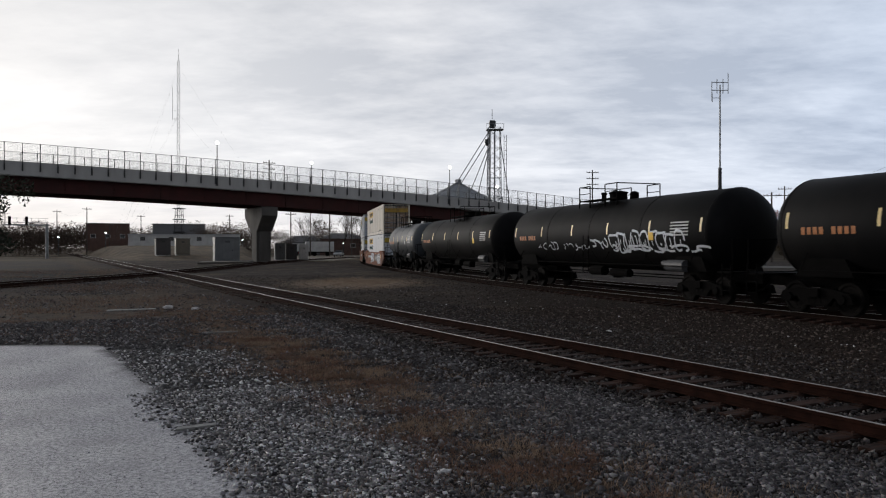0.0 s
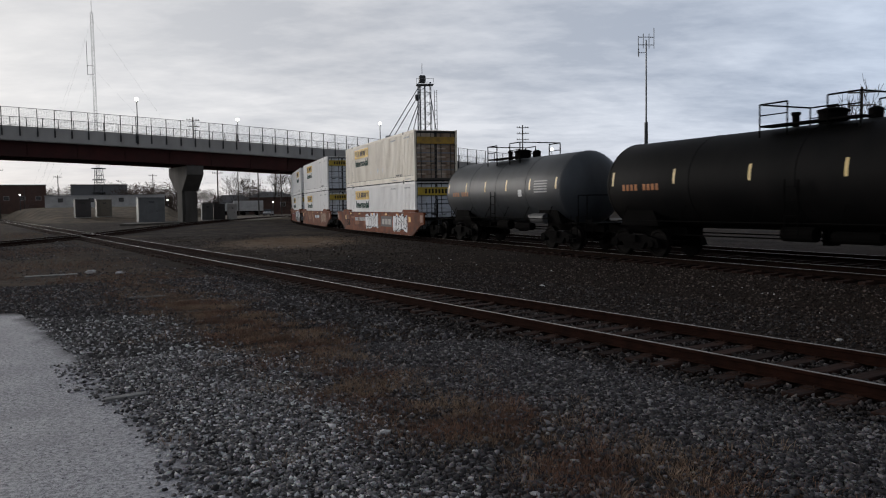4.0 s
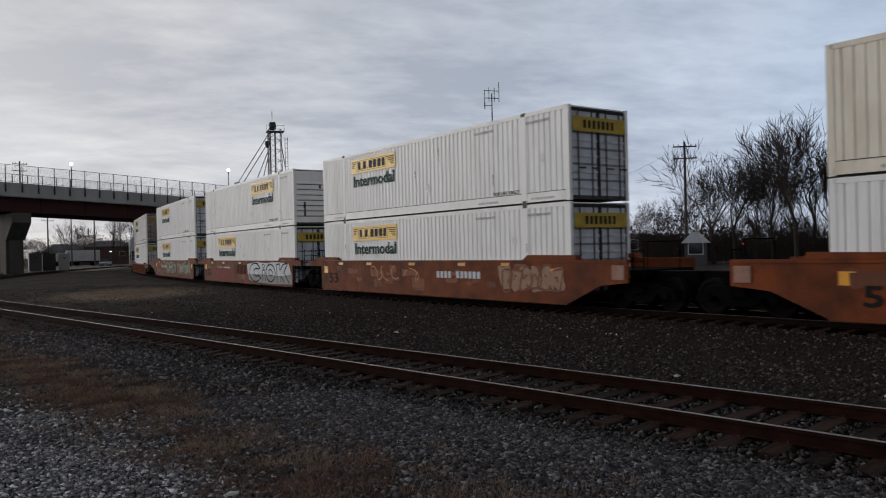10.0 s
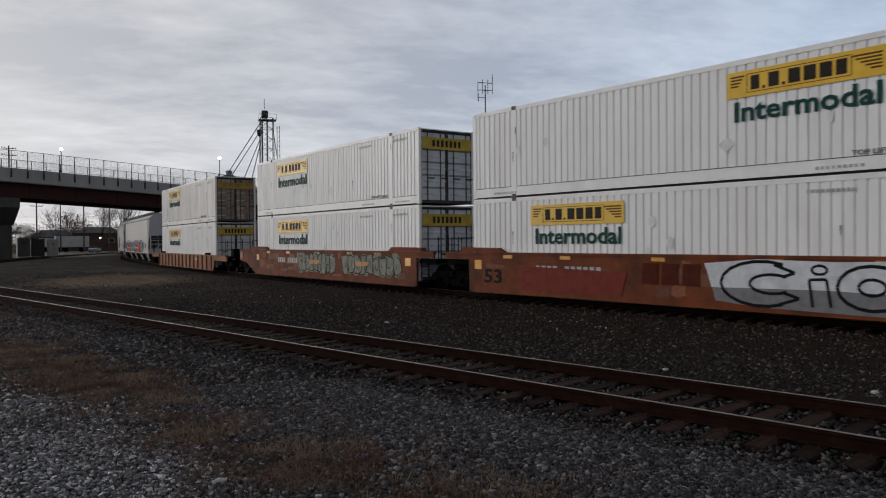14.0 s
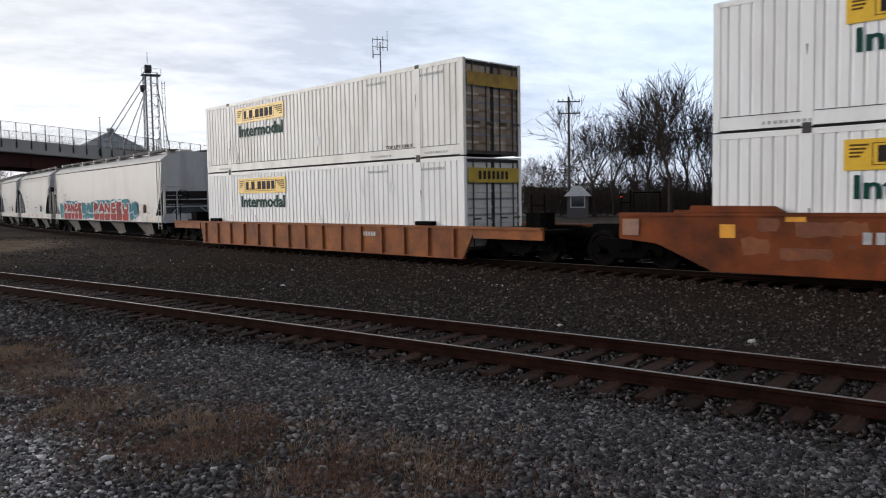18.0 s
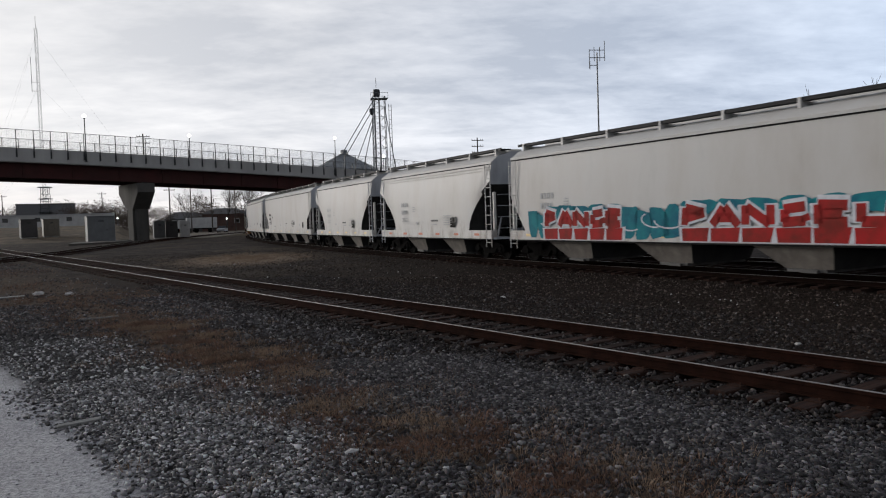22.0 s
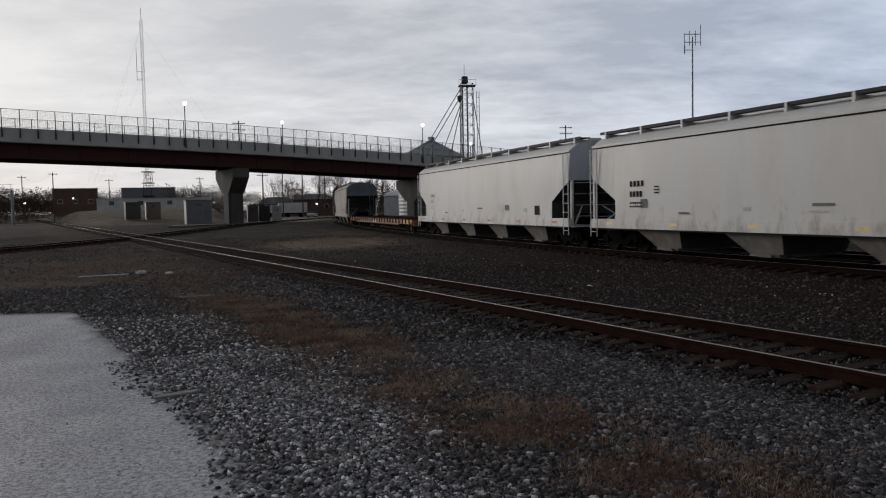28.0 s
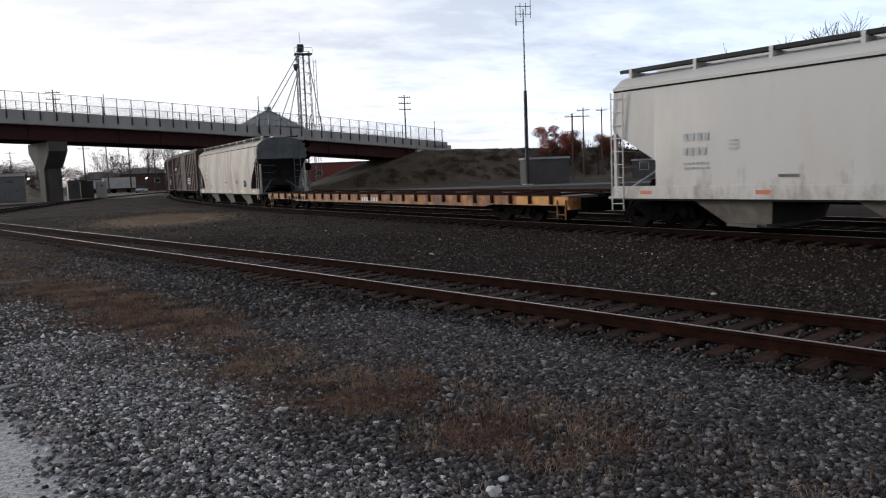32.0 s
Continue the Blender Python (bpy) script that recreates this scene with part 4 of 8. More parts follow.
def radio_mast():
    p = polar(17.75, 280)
    a = thing("radio_mast", "tall thin guyed lattice radio mast", "radio mast", m=Matrix.Translation(p))
    part("mast_frame", lattice(bmesh.new(), (0, 0, 0), (0, 0, 66), 0.42, 0.36, 44, 0.035), M_galv, a, "thin lattice mast")
    part("top_whip", rods([((0, 0, 66), (0, 0, 70), 0.07)]), M_galv, a)
    part("side_antenna", rods([((-2.0, 0, 46), (-2.0, 0, 57), 0.09), ((-2.0, 0, 46.2), (0, 0, 46.2), 0.08), ((-2.0, 0, 49), (0, 0, 49), 0.06)]), M_galv, a, "side-mounted whip antenna")
    wires = []
    for k in range(3):
        an = radians(20 + 120 * k)
        for z in (30, 48, 64):
            wires.append(((0, 0, z), (math.cos(an) * 42, math.sin(an) * 42, 0), 0.012))
    part("guy_wires", rods(wires, 4), M_galv, a)
    b = thing("lattice_tower", "short lattice tower with platforms", "tower", m=Matrix.Translation(polar(17.7, 262)))
    part("tower_frame", lattice(bmesh.new(), (0, 0, 0), (0, 0, 14.5), 1.6, 0.9, 7, 0.08), M_darksteel, b)
    for z in (7, 11, 14.5):
        part("platform", boxes((-1.6, 1.6, -1.6, 1.6, z, z + 0.25)), M_darksteel, b)


radio_mast()


def utility_pole(az, d, h, arms, z=0.0, lean=0.0):
    p = polar(az, d, z)
    u = thing("utility_pole", "weathered wooden utility pole with crossarms", "utility pole", "utility poles", pose(p.x, p.y, p.z, 0, lean, az + 12))
    part("pole", rod(bmesh.new(), (0, 0, -0.5), (0, 0, h), 0.17, 0.11, 10), M_wood, u)
    for k in range(arms):
        zz = h - 0.5 - 1.15 * k
        arm = part("crossarm", boxes((-1.15, 1.15, -0.14, -0.04, zz - 0.06, zz + 0.06)), M_wood, u)
        part("insulators", rods([((x, -0.09, zz + 0.06), (x, -0.09, zz + 0.26), 0.05) for x in (-1.05, -0.6, 0.6, 1.05)]), M_galv, arm)
    return u, p + Vector((0, 0, h - 0.3))


POLES = [(11.54, 150, 18.6, 2), (-12.09, 150, 16.9, 3), (-34.5, 80, 12.0, 2), (10.0, 172, 11.0, 2), (7.2, 185, 12.5, 0), (5.6, 200, 11.0, 1), (8.6, 190, 11.5, 0), (25.4, 250, 13.0, 1), (23.6, 230, 13.0, 1), (22.2, 240, 9.0, 1), (20.2, 250, 12.0, 1), (28.4, 260, 12.5, 1), (14.3, 240, 12.0, 1), (-25.0, 150, 13.0, 2), (-26.3, 160, 13.5, 1), (-27.6, 170, 13.0, 1), (-24.2, 120, 10.0, 1), (1.4, 210, 11.0, 1)]
tops = [utility_pole(*row)[1] for row in POLES]


def wire(a, b, sag=1.0, r=0.012):
    pts = [Vector(a).lerp(Vector(b), k / 10) - Vector((0, 0, sag * 4 * (k / 10) * (1 - k / 10))) for k in range(11)]
    w = part("power_line", path_rod(pts, r, 4), M_darksteel)
    tagged(w, "thin dark sagging overhead wire", "power line", "overhead wires")


for i, j in ((13, 14), (14, 15), (2, 13), (7, 8), (3, 4)):
    wire(tops[i], tops[j], 1.6)
for dz in (0.0, 1.1):
    wire(tops[13] - Vector((0, 0, dz)), polar(-19.2, 190, 13.5 - dz), 1.5)

# -- boxes and cabins by the crossing --


def cabinet(az, d, w, dep, h, material, label, turn=8.0, z=0.0):
    p = polar(az, d)
    c = thing("signal_cabinet", label, "cabinet", "trackside cabinets", pose(p.x, p.y, z, 0, 0, az + turn))
    part("body", rbox(-w / 2, w / 2, 0, dep, 0.12, h, 0.04), material, c)
    part("plinth", boxes((-w / 2 + 0.1, w / 2 - 0.1, 0.1, dep - 0.1, -0.2, 0.12)), M_concrete, c)
    part("roof", rbox(-w / 2 - 0.1, w / 2 + 0.1, -0.1, dep + 0.1, h, h + 0.1, 0.03), material, c)
    d2 = part("door", rbox(-w * 0.2, w * 0.25, -0.05, -0.002, 0.3, h - 0.25, 0.02), material, c)
    part("handle", boxes((w * 0.18, w * 0.21, -0.09, -0.05, h * 0.45, h * 0.45 + 0.2)), M_darksteel, d2)
    part("vent", boxes(*[(-w * 0.1, w * 0.1, -0.06, -0.052, h - 0.7 + 0.07 * k, h - 0.66 + 0.07 * k) for k in range(4)]), M_darksteel, d2)


cabinet(14.45, 116, 3.5, 2.4, 3.5, M_cabinet, "large grey equipment cabin beside the crossing track")
cabinet(18.75, 148, 2.5, 2.2, 3.1, M_siding_dark, "dark steel equipment cabinet on gravel", z=0.62)
cabinet(17.45, 150, 2.5, 2.0, 3.0, mat("tan_cabinet_paint", (0.17, 0.15, 0.12), 0.6), "tan equipment cabinet on gravel", z=0.68)
cabinet(10.75, 128, 1.7, 1.2, 2.7, M_cabinet, "grey signal cabinet behind the pier")
cabinet(9.95, 129, 1.8, 1.2, 2.6, M_siding_dark, "dark signal cabinet behind the pier")
cabinet(9.05, 128, 1.4, 1.0, 2.5, M_siding_white, "pale signal cabinet behind the pier")

house_box("long_warehouse", "long low pale metal warehouse", "building", 17.3, 215, 28, 10, 2.9, M_siding_white, M_roof_pale, windows=4, z=2.5)
house_box("dark_warehouse", "dark flat-roofed brick warehouse", "building", 22.3, 250, 12, 12, 7.6, M_siding_brown, M_siding_dark, windows=3, z=1.5)
house_box("grey_warehouse", "grey flat-roofed industrial building", "building", 17.7, 262, 16, 14, 8.0, mat("grey_block_wall", (0.16, 0.16, 0.165), 0.8), M_siding_dark, windows=4, z=1.5)
house_box("red_brick_house", "red brick building with a pale door", "building", 6.3, 215, 12, 9, 4.6, M_siding_brown, M_siding_dark, roof_h=1.6, windows=2, door=True)
house_box("white_shed", "white metal shed with a low gable", "building", -0.15, 178, 9, 12, 4.6, M_siding_white, M_roof_pale, roof_h=1.4)
house_box("dark_shed", "dark grey shed with a pale roof edge beside the mast", "shed", -22.3, 99, 5.6, 4.0, 3.1, M_siding_dark, M_roof_pale, turn=-12, door=True)
house_box("trackside_hut", "small dark hut with a pale hipped roof among trees", "hut", -35.1, 75, 2.0, 2.0, 2.0, M_siding_dark, M_roof_pale, roof_h=1.0, windows=1)
house_box("low_office", "long low pale-roofed building below the trees", "building", -32.5, 118, 17, 7, 2.5, M_siding_dark, M_roof_pale, windows=5)
house_box("brick_store", "reddish building partly behind the overpass slope", "building", -9.0, 196, 30, 10, 5.2, mat("dull_red_wall", (0.20, 0.05, 0.04), 0.8), M_siding_dark, windows=4)
house_box("far_house", "far dark-roofed house behind the trees", "house", 9.0, 225, 11, 8, 3.6, M_siding_dark, M_siding_dark, roof_h=2.0, windows=2)


def trailer(az, d, w, h, material, turn, label):
    p = polar(az, d)
    c = thing("truck_trailer", label, "trailer", "", pose(p.x, p.y, 0, 0, 0, az + turn))
    part("body", rbox(-w / 2, w / 2, 0, 2.5, 1.1, h, 0.04), material, c)
    part("frame", boxes((-w / 2 + 0.2, w / 2 - 0.2, 0.5, 2.0, 0.85, 1.1)), M_under, c)
    for x in (-w / 2 + 1.0, -w / 2 + 2.2, w / 2 - 1.5):
        part("wheel", rod(bmesh.new(), (x, 0.1, 0.5), (x, 2.4, 0.5), 0.5, seg=14), M_under, c)


trailer(7.9, 196, 7.0, 3.6, M_siding_white, 6, "white box trailer parked on pale gravel")
trailer(9.2, 205, 5.0, 3.2, M_siding_white, -4, "pale box trailer parked in the yard")


def parked_car(az, d, paint, turn, label):
    p = polar(az, d)
    c = thing("car", label, "car", "cars", pose(p.x, p.y, 0, 0, 0, az + turn))
    bm = prism(bmesh.new(), [(-2.2, 0.35), (2.2, 0.35), (2.25, 0.75), (1.4, 0.92), (-2.1, 0.95), (-2.25, 0.7)], -0.88, 0.88)
    part("body", bm, paint, c)
    part("cabin", prism(bmesh.new(), [(-1.6, 0.94), (1.0, 0.92), (0.4, 1.45), (-1.2, 1.45)], -0.78, 0.78), M_glass, c)
    for x in (-1.4, 1.4):
        for y in (-0.85, 0.62):
            part("wheel", rod(bmesh.new(), (x, y, 0.33), (x, y + 0.23, 0.33), 0.33, seg=14), M_under, c)


M_carsilver = mat("silver_car_paint", (0.35, 0.36, 0.37), 0.35, 0.4)
M_carred = mat("red_car_paint", (0.30, 0.03, 0.03), 0.35)
parked_car(9.9, 210, M_carred, 5, "red car parked in the yard")
parked_car(6.55, 182, M_carsilver, -100, "pale car parked on the gravel road")


def yard_lamp(az, d, height, z=0.0):
    g = thing("yard_lamp", "lit white lamp on a short dark pole", "lamp", "yard lamps", pose(*polar(az, d, z), 0, 0, az))
    part("pole", rod(bmesh.new(), (0, 0, -0.4), (0, 0, height), 0.09, 0.07, 8), M_darksteel, g)
    part("arm", boxes((-0.05, 0.05, -0.55, 0.05, height - 0.04, height + 0.06)), M_darksteel, g)
    part("lens", rbox(-0.17, 0.17, -0.7, -0.4, height - 0.12, height + 0.02, 0.03), M_head, g, "glowing white lamp head")


for az, d, h, z in ((22.45, 200, 3.3, 2.3), (13.4, 190, 3.6, 0.4), (6.2, 190, 3.2, 0.0), (25.3, 205, 4.6, 0.0)):
    yard_lamp(az, d, h, z)


def signal_gantry():
    p = polar(26.0, 165)
    g = thing("signal_gantry", "grey cantilever railway signal gantry", "signal", m=pose(p.x, p.y, 0, 0, 0, 26))
    part("mast", rod(bmesh.new(), (0, 0, -0.3), (0, 0, 6.6), 0.28, 0.24, 10), M_galv, g)
    part("arm", boxes((-7.5, 0.4, -0.12, 0.12, 6.2, 6.45), (-7.5, 0.4, -0.12, 0.12, 6.75, 6.85)), M_galv, g)
    part("railing", rods([((x, 0, 6.85), (x, 0, 7.6), 0.03) for x in np.arange(-7.4, 0.3, 1.2)] + [((-7.4, 0, 7.6), (0.2, 0, 7.6), 0.03)]), M_galv, g)
    for x in (-6.2, -3.4):
        part("signal_head", rbox(x - 0.25, x + 0.25, -0.45, -0.15, 6.3, 7.9, 0.05), M_under, g)


signal_gantry()


def ladder_simple(h):
    return rods([((0, 0, 0), (0, 0, h), 0.03), ((0.4, 0, 0), (0.4, 0, h), 0.03)] + [((0, 0, z), (0.4, 0, z), 0.02) for z in np.arange(0.3, h, 0.35)])


def signal_post():
    g = thing("railway_signal", "tall railway signal post with three dark heads", "signal", m=pose(*polar(-4.75, 112)[:2], 0))
    part("mast", rod(bmesh.new(), (0, 0, -0.2), (0, 0, 7.6), 0.12, 0.1, 10), M_galv, g)
    for z in (6.7, 5.1, 3.5):
        hd = part("signal_head", rod(bmesh.new(), (0.15, -0.2, z), (0.15, -0.3, z), 0.55, seg=18), M_under, g, "round black signal head")
        part("hood", rod(bmesh.new(), (0.15, -0.3, z), (0.15, -0.65, z), 0.16, 0.16, 10), M_under, hd)
    part("ladder", ladder_simple(7.0), M_galv, g).matrix_basis = pose(-0.6, 0.15, 0)
    part("relay_case", rbox(-0.5, 0.5, 0.3, 0.9, 0.1, 1.6, 0.04), M_galv, g)


signal_post()

def red_beacon():
    p = polar(-38.2, 88)
    b = thing("warning_lamp", "small lit red lamp on a thin post", "lamp", m=Matrix.Translation(p))
    part("post", rod(bmesh.new(), (0, 0, -0.2), (0, 0, 1.75), 0.05, seg=8), M_darksteel, b)
    part("lens", rod(bmesh.new(), (0, 0, 1.75), (0, 0, 1.9), 0.08, 0.07, 10), M_redlamp, b, "glowing red lens")


red_beacon()

# -- roads and hard ground, a few millimetres proud --


def flat_patch(name, label, category, pts, z, material):
    bm = bmesh.new()
    a = [bm.verts.new((x, y, z)) for x, y in pts]
    b = [bm.verts.new((x, y, -0.3)) for x, y in pts]
    bm.faces.new(a)
    n = len(pts)
    for i in range(n):
        j = (i + 1) % n
        bm.faces.new((a[i], b[i], b[j], a[j]))
    ob = part(name, fixed(bm), material)
    return tagged(ob, label, category, kind="structure")


M_road = mat("pale_gravel_road", (0.085, 0.076, 0.066), 0.9, dark=(0.055, 0.049, 0.042), scale=0.8, bump=0.2)
M_tan = mat("tan_bare_earth", (0.095, 0.067, 0.041), 0.95, dark=(0.045, 0.033, 0.022), scale=0.25, stain=(0.07, 0.06, 0.04), stain_scale=0.1, stain_amount=0.6)
P = [polar(a, d) for a, d in ((-8, 92), (-30, 84), (-52, 74), (-60, 72), (-60, 80), (-52, 82), (-30, 93), (-8, 102))]
flat_patch("service_road", "pale gravel service road behind the tracks", "road", [(v.x, v.y) for v in P], 0.02, M_road)
P = [polar(a, d) for a, d in ((12.4, 122), (7.3, 118), (5.2, 150), (4.8, 215), (9.5, 215), (12.0, 160))]
flat_patch("gravel_yard", "pale tan gravel yard beyond the overpass", "yard", [(v.x, v.y) for v in P], 0.02, M_tan)
P = [polar(a, d) for a, d in ((16.5, 103), (13.0, 108), (12.6, 117), (16.2, 113))]
flat_patch("crossing_planks", "pale concrete crossing slab by the track", "crossing", [(v.x, v.y) for v in P], 0.16, M_road)



def field_rise(az, d):
    """Height of the straw-covered rise beyond the crossing."""
    x, y = -d * math.sin(radians(az)), d * math.cos(radians(az))
    h = radians(NEAR_DIR)
    beyond = x * math.cos(h) + y * math.sin(h) - NEAR_OFF
    z = float(np.interp(d, (134, 150, 168, 192), (0.0, 0.68, 1.6, 2.5)))
    side = min(1.0, max(0.0, (beyond - 2.5) / 6.0)) * min(1.0, max(0.0, (az - 12.4) / 1.2))
    return z * side * side * (3 - 2 * side)


def build_rise():
    azs, ds = np.linspace(12.2, 26.2, 60), np.concatenate([np.linspace(120, 196, 40), [215, 240, 300, 360]])
    pts = []
    for d in ds:
        for a in azs:
            z = field_rise(float(a), float(d))
            pts.append((*polar(float(a), float(d))[:2], z - 0.12 + (0.16 + 0.22 * noise.noise((float(a) * 1.3, float(d) * 0.16, 2.0))) * min(1.0, z)))
    n = len(azs)
    i, j = np.meshgrid(np.arange(n - 1), np.arange(len(ds) - 1))
    a = (j * n + i).ravel()
    ob = mesh_from("dry_field", np.array(pts), np.stack([a, a + 1, a + n + 1, a + n], -1), mat("dry_straw_field", (0.13, 0.094, 0.058), 0.95, dark=(0.042, 0.031, 0.021), scale=0.7, stain=(0.024, 0.019, 0.014), stain_scale=0.22, stain_amount=0.95, bump=0.6, bump_scale=3.0, spec=0.1))
    tagged(ob, "rising field of dry straw-coloured grass beyond the crossing", "field", kind="structure")
    smooth(ob, 70)


build_rise()

# -- trees --


def grow(seed, height, spread, depth=6):
    """Branches of a bare tree: start, end, radii."""
    rnd = random.Random(seed)
    segs = []

    def branch(p, d, length, r, level):
        n = 3 if level < 3 else 2
        for k in range(n):
            d2 = (d + Vector((rnd.uniform(-1, 1), rnd.uniform(-1, 1), rnd.uniform(-0.25, 0.6))) * (0.11 + 0.03 * level)).normalized()
            e = p + d2 * (length / n)
            r2 = r * (1 - 0.42 / n)
            segs.append((p, e, r, r2, level))
            if level > 0 and level < depth and k < n - 1 and rnd.random() < 0.75:
                kick(e, d2, length * rnd.uniform(0.6, 0.85), r2 * 0.5, level + 1)
            p, d, r = e, d2, r2
        if level < depth:
            for _ in range(rnd.choice((2, 3)) if level else rnd.choice((3, 4))):
                kick(p, d, length * rnd.uniform(0.62, 0.88), r * rnd.uniform(0.55, 0.75), level + 1)

    def kick(p, d, length, r, level):
        a = rnd.uniform(0, 2 * math.pi)
        side = d.orthogonal().normalized()
        side = Matrix.Rotation(a, 3, d) @ side
        d2 = (d + side * rnd.uniform(0.4, 0.9) * spread + Vector((0, 0, 0.16))).normalized()
        branch(p, d2, length, max(r, 0.021), level)

    branch(Vector((0, 0, -0.3)), Vector((0, 0, 1)), height * 0.27, height * 0.019, 0)
    return segs


def segs_mesh(name, segs, material, parent, sides=4):
    n = len(segs)
    a, b = np.array([s[0] for s in segs]), np.array([s[1] for s in segs])
    ra, rb = np.array([s[2] for s in segs]), np.array([s[3] for s in segs])
    d = b - a
    d /= np.linalg.norm(d, axis=1, keepdims=True) + 1e-9
    ref = np.where(abs(d[:, 2:3]) > 0.9, [[1.0, 0, 0]], [[0, 0, 1.0]])
    u = np.cross(d, ref)
    u /= np.linalg.norm(u, axis=1, keepdims=True)
    w = np.cross(d, u)
    ang = 2 * np.pi * np.arange(sides) / sides
    off = u[:, None] * np.cos(ang)[None, :, None] + w[:, None] * np.sin(ang)[None, :, None]
    v = np.concatenate([a[:, None] + off * ra[:, None, None], b[:, None] + off * rb[:, None, None]], 1).reshape(-1, 3)
    k, i = np.arange(n)[:, None] * 2 * sides, np.arange(sides)[None]
    j = (i + 1) % sides
    f = np.stack([k + i, k + j, k + sides + j, k + sides + i], -1).reshape(-1, 4)
    return mesh_from(name, v, f, material, parent)


TREE_KINDS = []
for seed, h, sp, depth in ((1, 12.0, 0.85, 5), (2, 13.0, 0.75, 5), (3, 11.0, 0.95, 5), (4, 13.5, 0.7, 5), (5, 12.0, 0.9, 5), (6, 12.5, 0.8, 5)):
    t = thing("bare_tree", "leafless grey-brown tree with fine spreading twigs", "tree", "bare trees")
    segs = grow(seed, h, sp, depth)
    segs_mesh("trunk", [s for s in segs if s[4] == 0], M_bark, t, 7)
    segs_mesh("crown", [s for s in segs if s[4] > 0], M_bark, t, 3)
    TREE_KINDS.append(t)
rnd = random.Random(77)
spots = [(-32.6, 118, 0.72), (-34.2, 112, 0.8), (-37.8, 104, 0.75), (-39.3, 88, 0.9), (-40.2, 80, 1.12), (-41.6, 74, 1.15), (-42.6, 84, 1.25), (-44.5, 80, 0.95), (-46.5, 86, 0.9), (-48.5, 76, 0.95), (-50.2, 82, 1.0), (-51.8, 74, 0.98), (-53.5, 80, 1.05), (-55.2, 76, 1.0), (-57.0, 80, 1.1), (-59.0, 75, 1.0), (-61, 80, 1.1), (-64, 76, 1.05),
         (-31.5, 130, 0.7), (-29.5, 150, 0.7), (-26.0, 165, 0.75), (-24.0, 180, 0.8), (-45.5, 70, 0.7), (-49.4, 70, 0.75), (-54.4, 69, 0.8),
         *[(a, d, s) for a, d, s in zip(np.linspace(-39.0, -62, 20), [86, 95, 90, 99, 84, 93] * 4, [0.8, 0.95, 0.9, 1.0, 0.85, 1.05, 0.75] * 3)],
         (6.2, 205, 1.0), (9.0, 215, 0.95), (4.9, 190, 0.95), (8.0, 240, 1.0), (2.4, 200, 0.9), (1.2, 215, 0.9), (12.6, 240, 0.75), (15.6, 275, 0.8), (21.0, 290, 0.75), (25.2, 280, 0.8), (27.6, 250, 0.75), (29.5, 240, 0.8), (31, 230, 0.8)]
for k, (az, d, sc) in enumerate(spots):
    p = polar(az, d)
    m = Matrix.Translation(p) @ Matrix.Rotation(rnd.uniform(0, 6.28), 4, "Z") @ Matrix.Scale(sc, 4)
    if k < len(TREE_KINDS):
        TREE_KINDS[k].matrix_basis = m
    else:
        o = copy_thing(TREE_KINDS[k % 4 if d < 84 else 4 + k % 2], m)
        o.matrix_basis = m


def broad_tree(az, d, h, seed):
    t = thing("bare_tree", "broad leafless tree with a dense round crown of twigs", "tree", "bare trees", Matrix.Translation(polar(az, d)))
    segs = grow(seed, h, 0.95, 5)
    segs_mesh("trunk", [s for s in segs if s[4] == 0], M_bark, t, 7)
    segs_mesh("crown", [s for s in segs if s[4] > 0], M_bark, t, 3)


broad_tree(-36.3, 77, 13.2, 17)
broad_tree(-37.7, 80, 13.0, 23)
broad_tree(-35.3, 86, 10.8, 31)


def leaf_cloud(name, label, category, clumps, n, size, material, seed, parent=None, flat=1.0, kind="stuff"):
    """Small leaf-like triangles spread through clumps (x, y, z, rx, rz)."""
    g = np.random.RandomState(seed)
    cl = np.array(clumps)
    vol = cl[:, 3] ** 2 * cl[:, 4]
    pick = g.choice(len(cl), n, p=vol / vol.sum())
    d = g.normal(size=(n, 3))
    d /= np.linalg.norm(d, axis=1, keepdims=True)
    rad = g.uniform(0.15, 1.0, (n, 1)) ** 0.5
    c = cl[pick, :3] + d * rad * np.stack([cl[pick, 3], cl[pick, 3], cl[pick, 4]], -1)
    a, b = g.normal(size=(n, 3)), g.normal(size=(n, 3))
    a, b = a / np.linalg.norm(a, axis=1, keepdims=True), b / np.linalg.norm(b, axis=1, keepdims=True)
    s = size * g.uniform(0.5, 1.3, (n, 1))
    v = np.stack([c - a * s, c + a * s, c + b * s * 1.2], 1).reshape(-1, 3)
    ob = mesh_from(name, v, np.arange(3 * n).reshape(-1, 3), material, parent)
    if parent is None:
        tagged(ob, label, category, kind=kind)
    return ob


def red_tree(az, d, h, w, seed):
    t = thing("russet_tree", "round tree still holding dark russet autumn leaves", "tree", "", Matrix.Translation(polar(az, d, 0)))
    segs = grow(seed, h, 1.0, 4)
    segs_mesh("trunk", [s for s in segs if s[4] == 0], M_bark, t, 7)
    segs_mesh("limbs", [s for s in segs if s[4] > 0], M_bark, t, 3)
    r2 = random.Random(seed)
    cl = [(r2.uniform(-w, w) * 0.75, r2.uniform(-w, w) * 0.75, h * r2.uniform(0.5, 0.92), r2.uniform(0.9, 1.7), r2.uniform(0.7, 1.2)) for _ in range(26)]
    leaf_cloud("crown", "", "", cl, 11000, 0.13, M_redleaf, seed, t)


red_tree(-22.9, 172, 11.4, 4.4, 9)
red_tree(-24.1, 178, 10.2, 2.6, 10)
red_tree(-26.8, 180, 9.0, 2.4, 12)


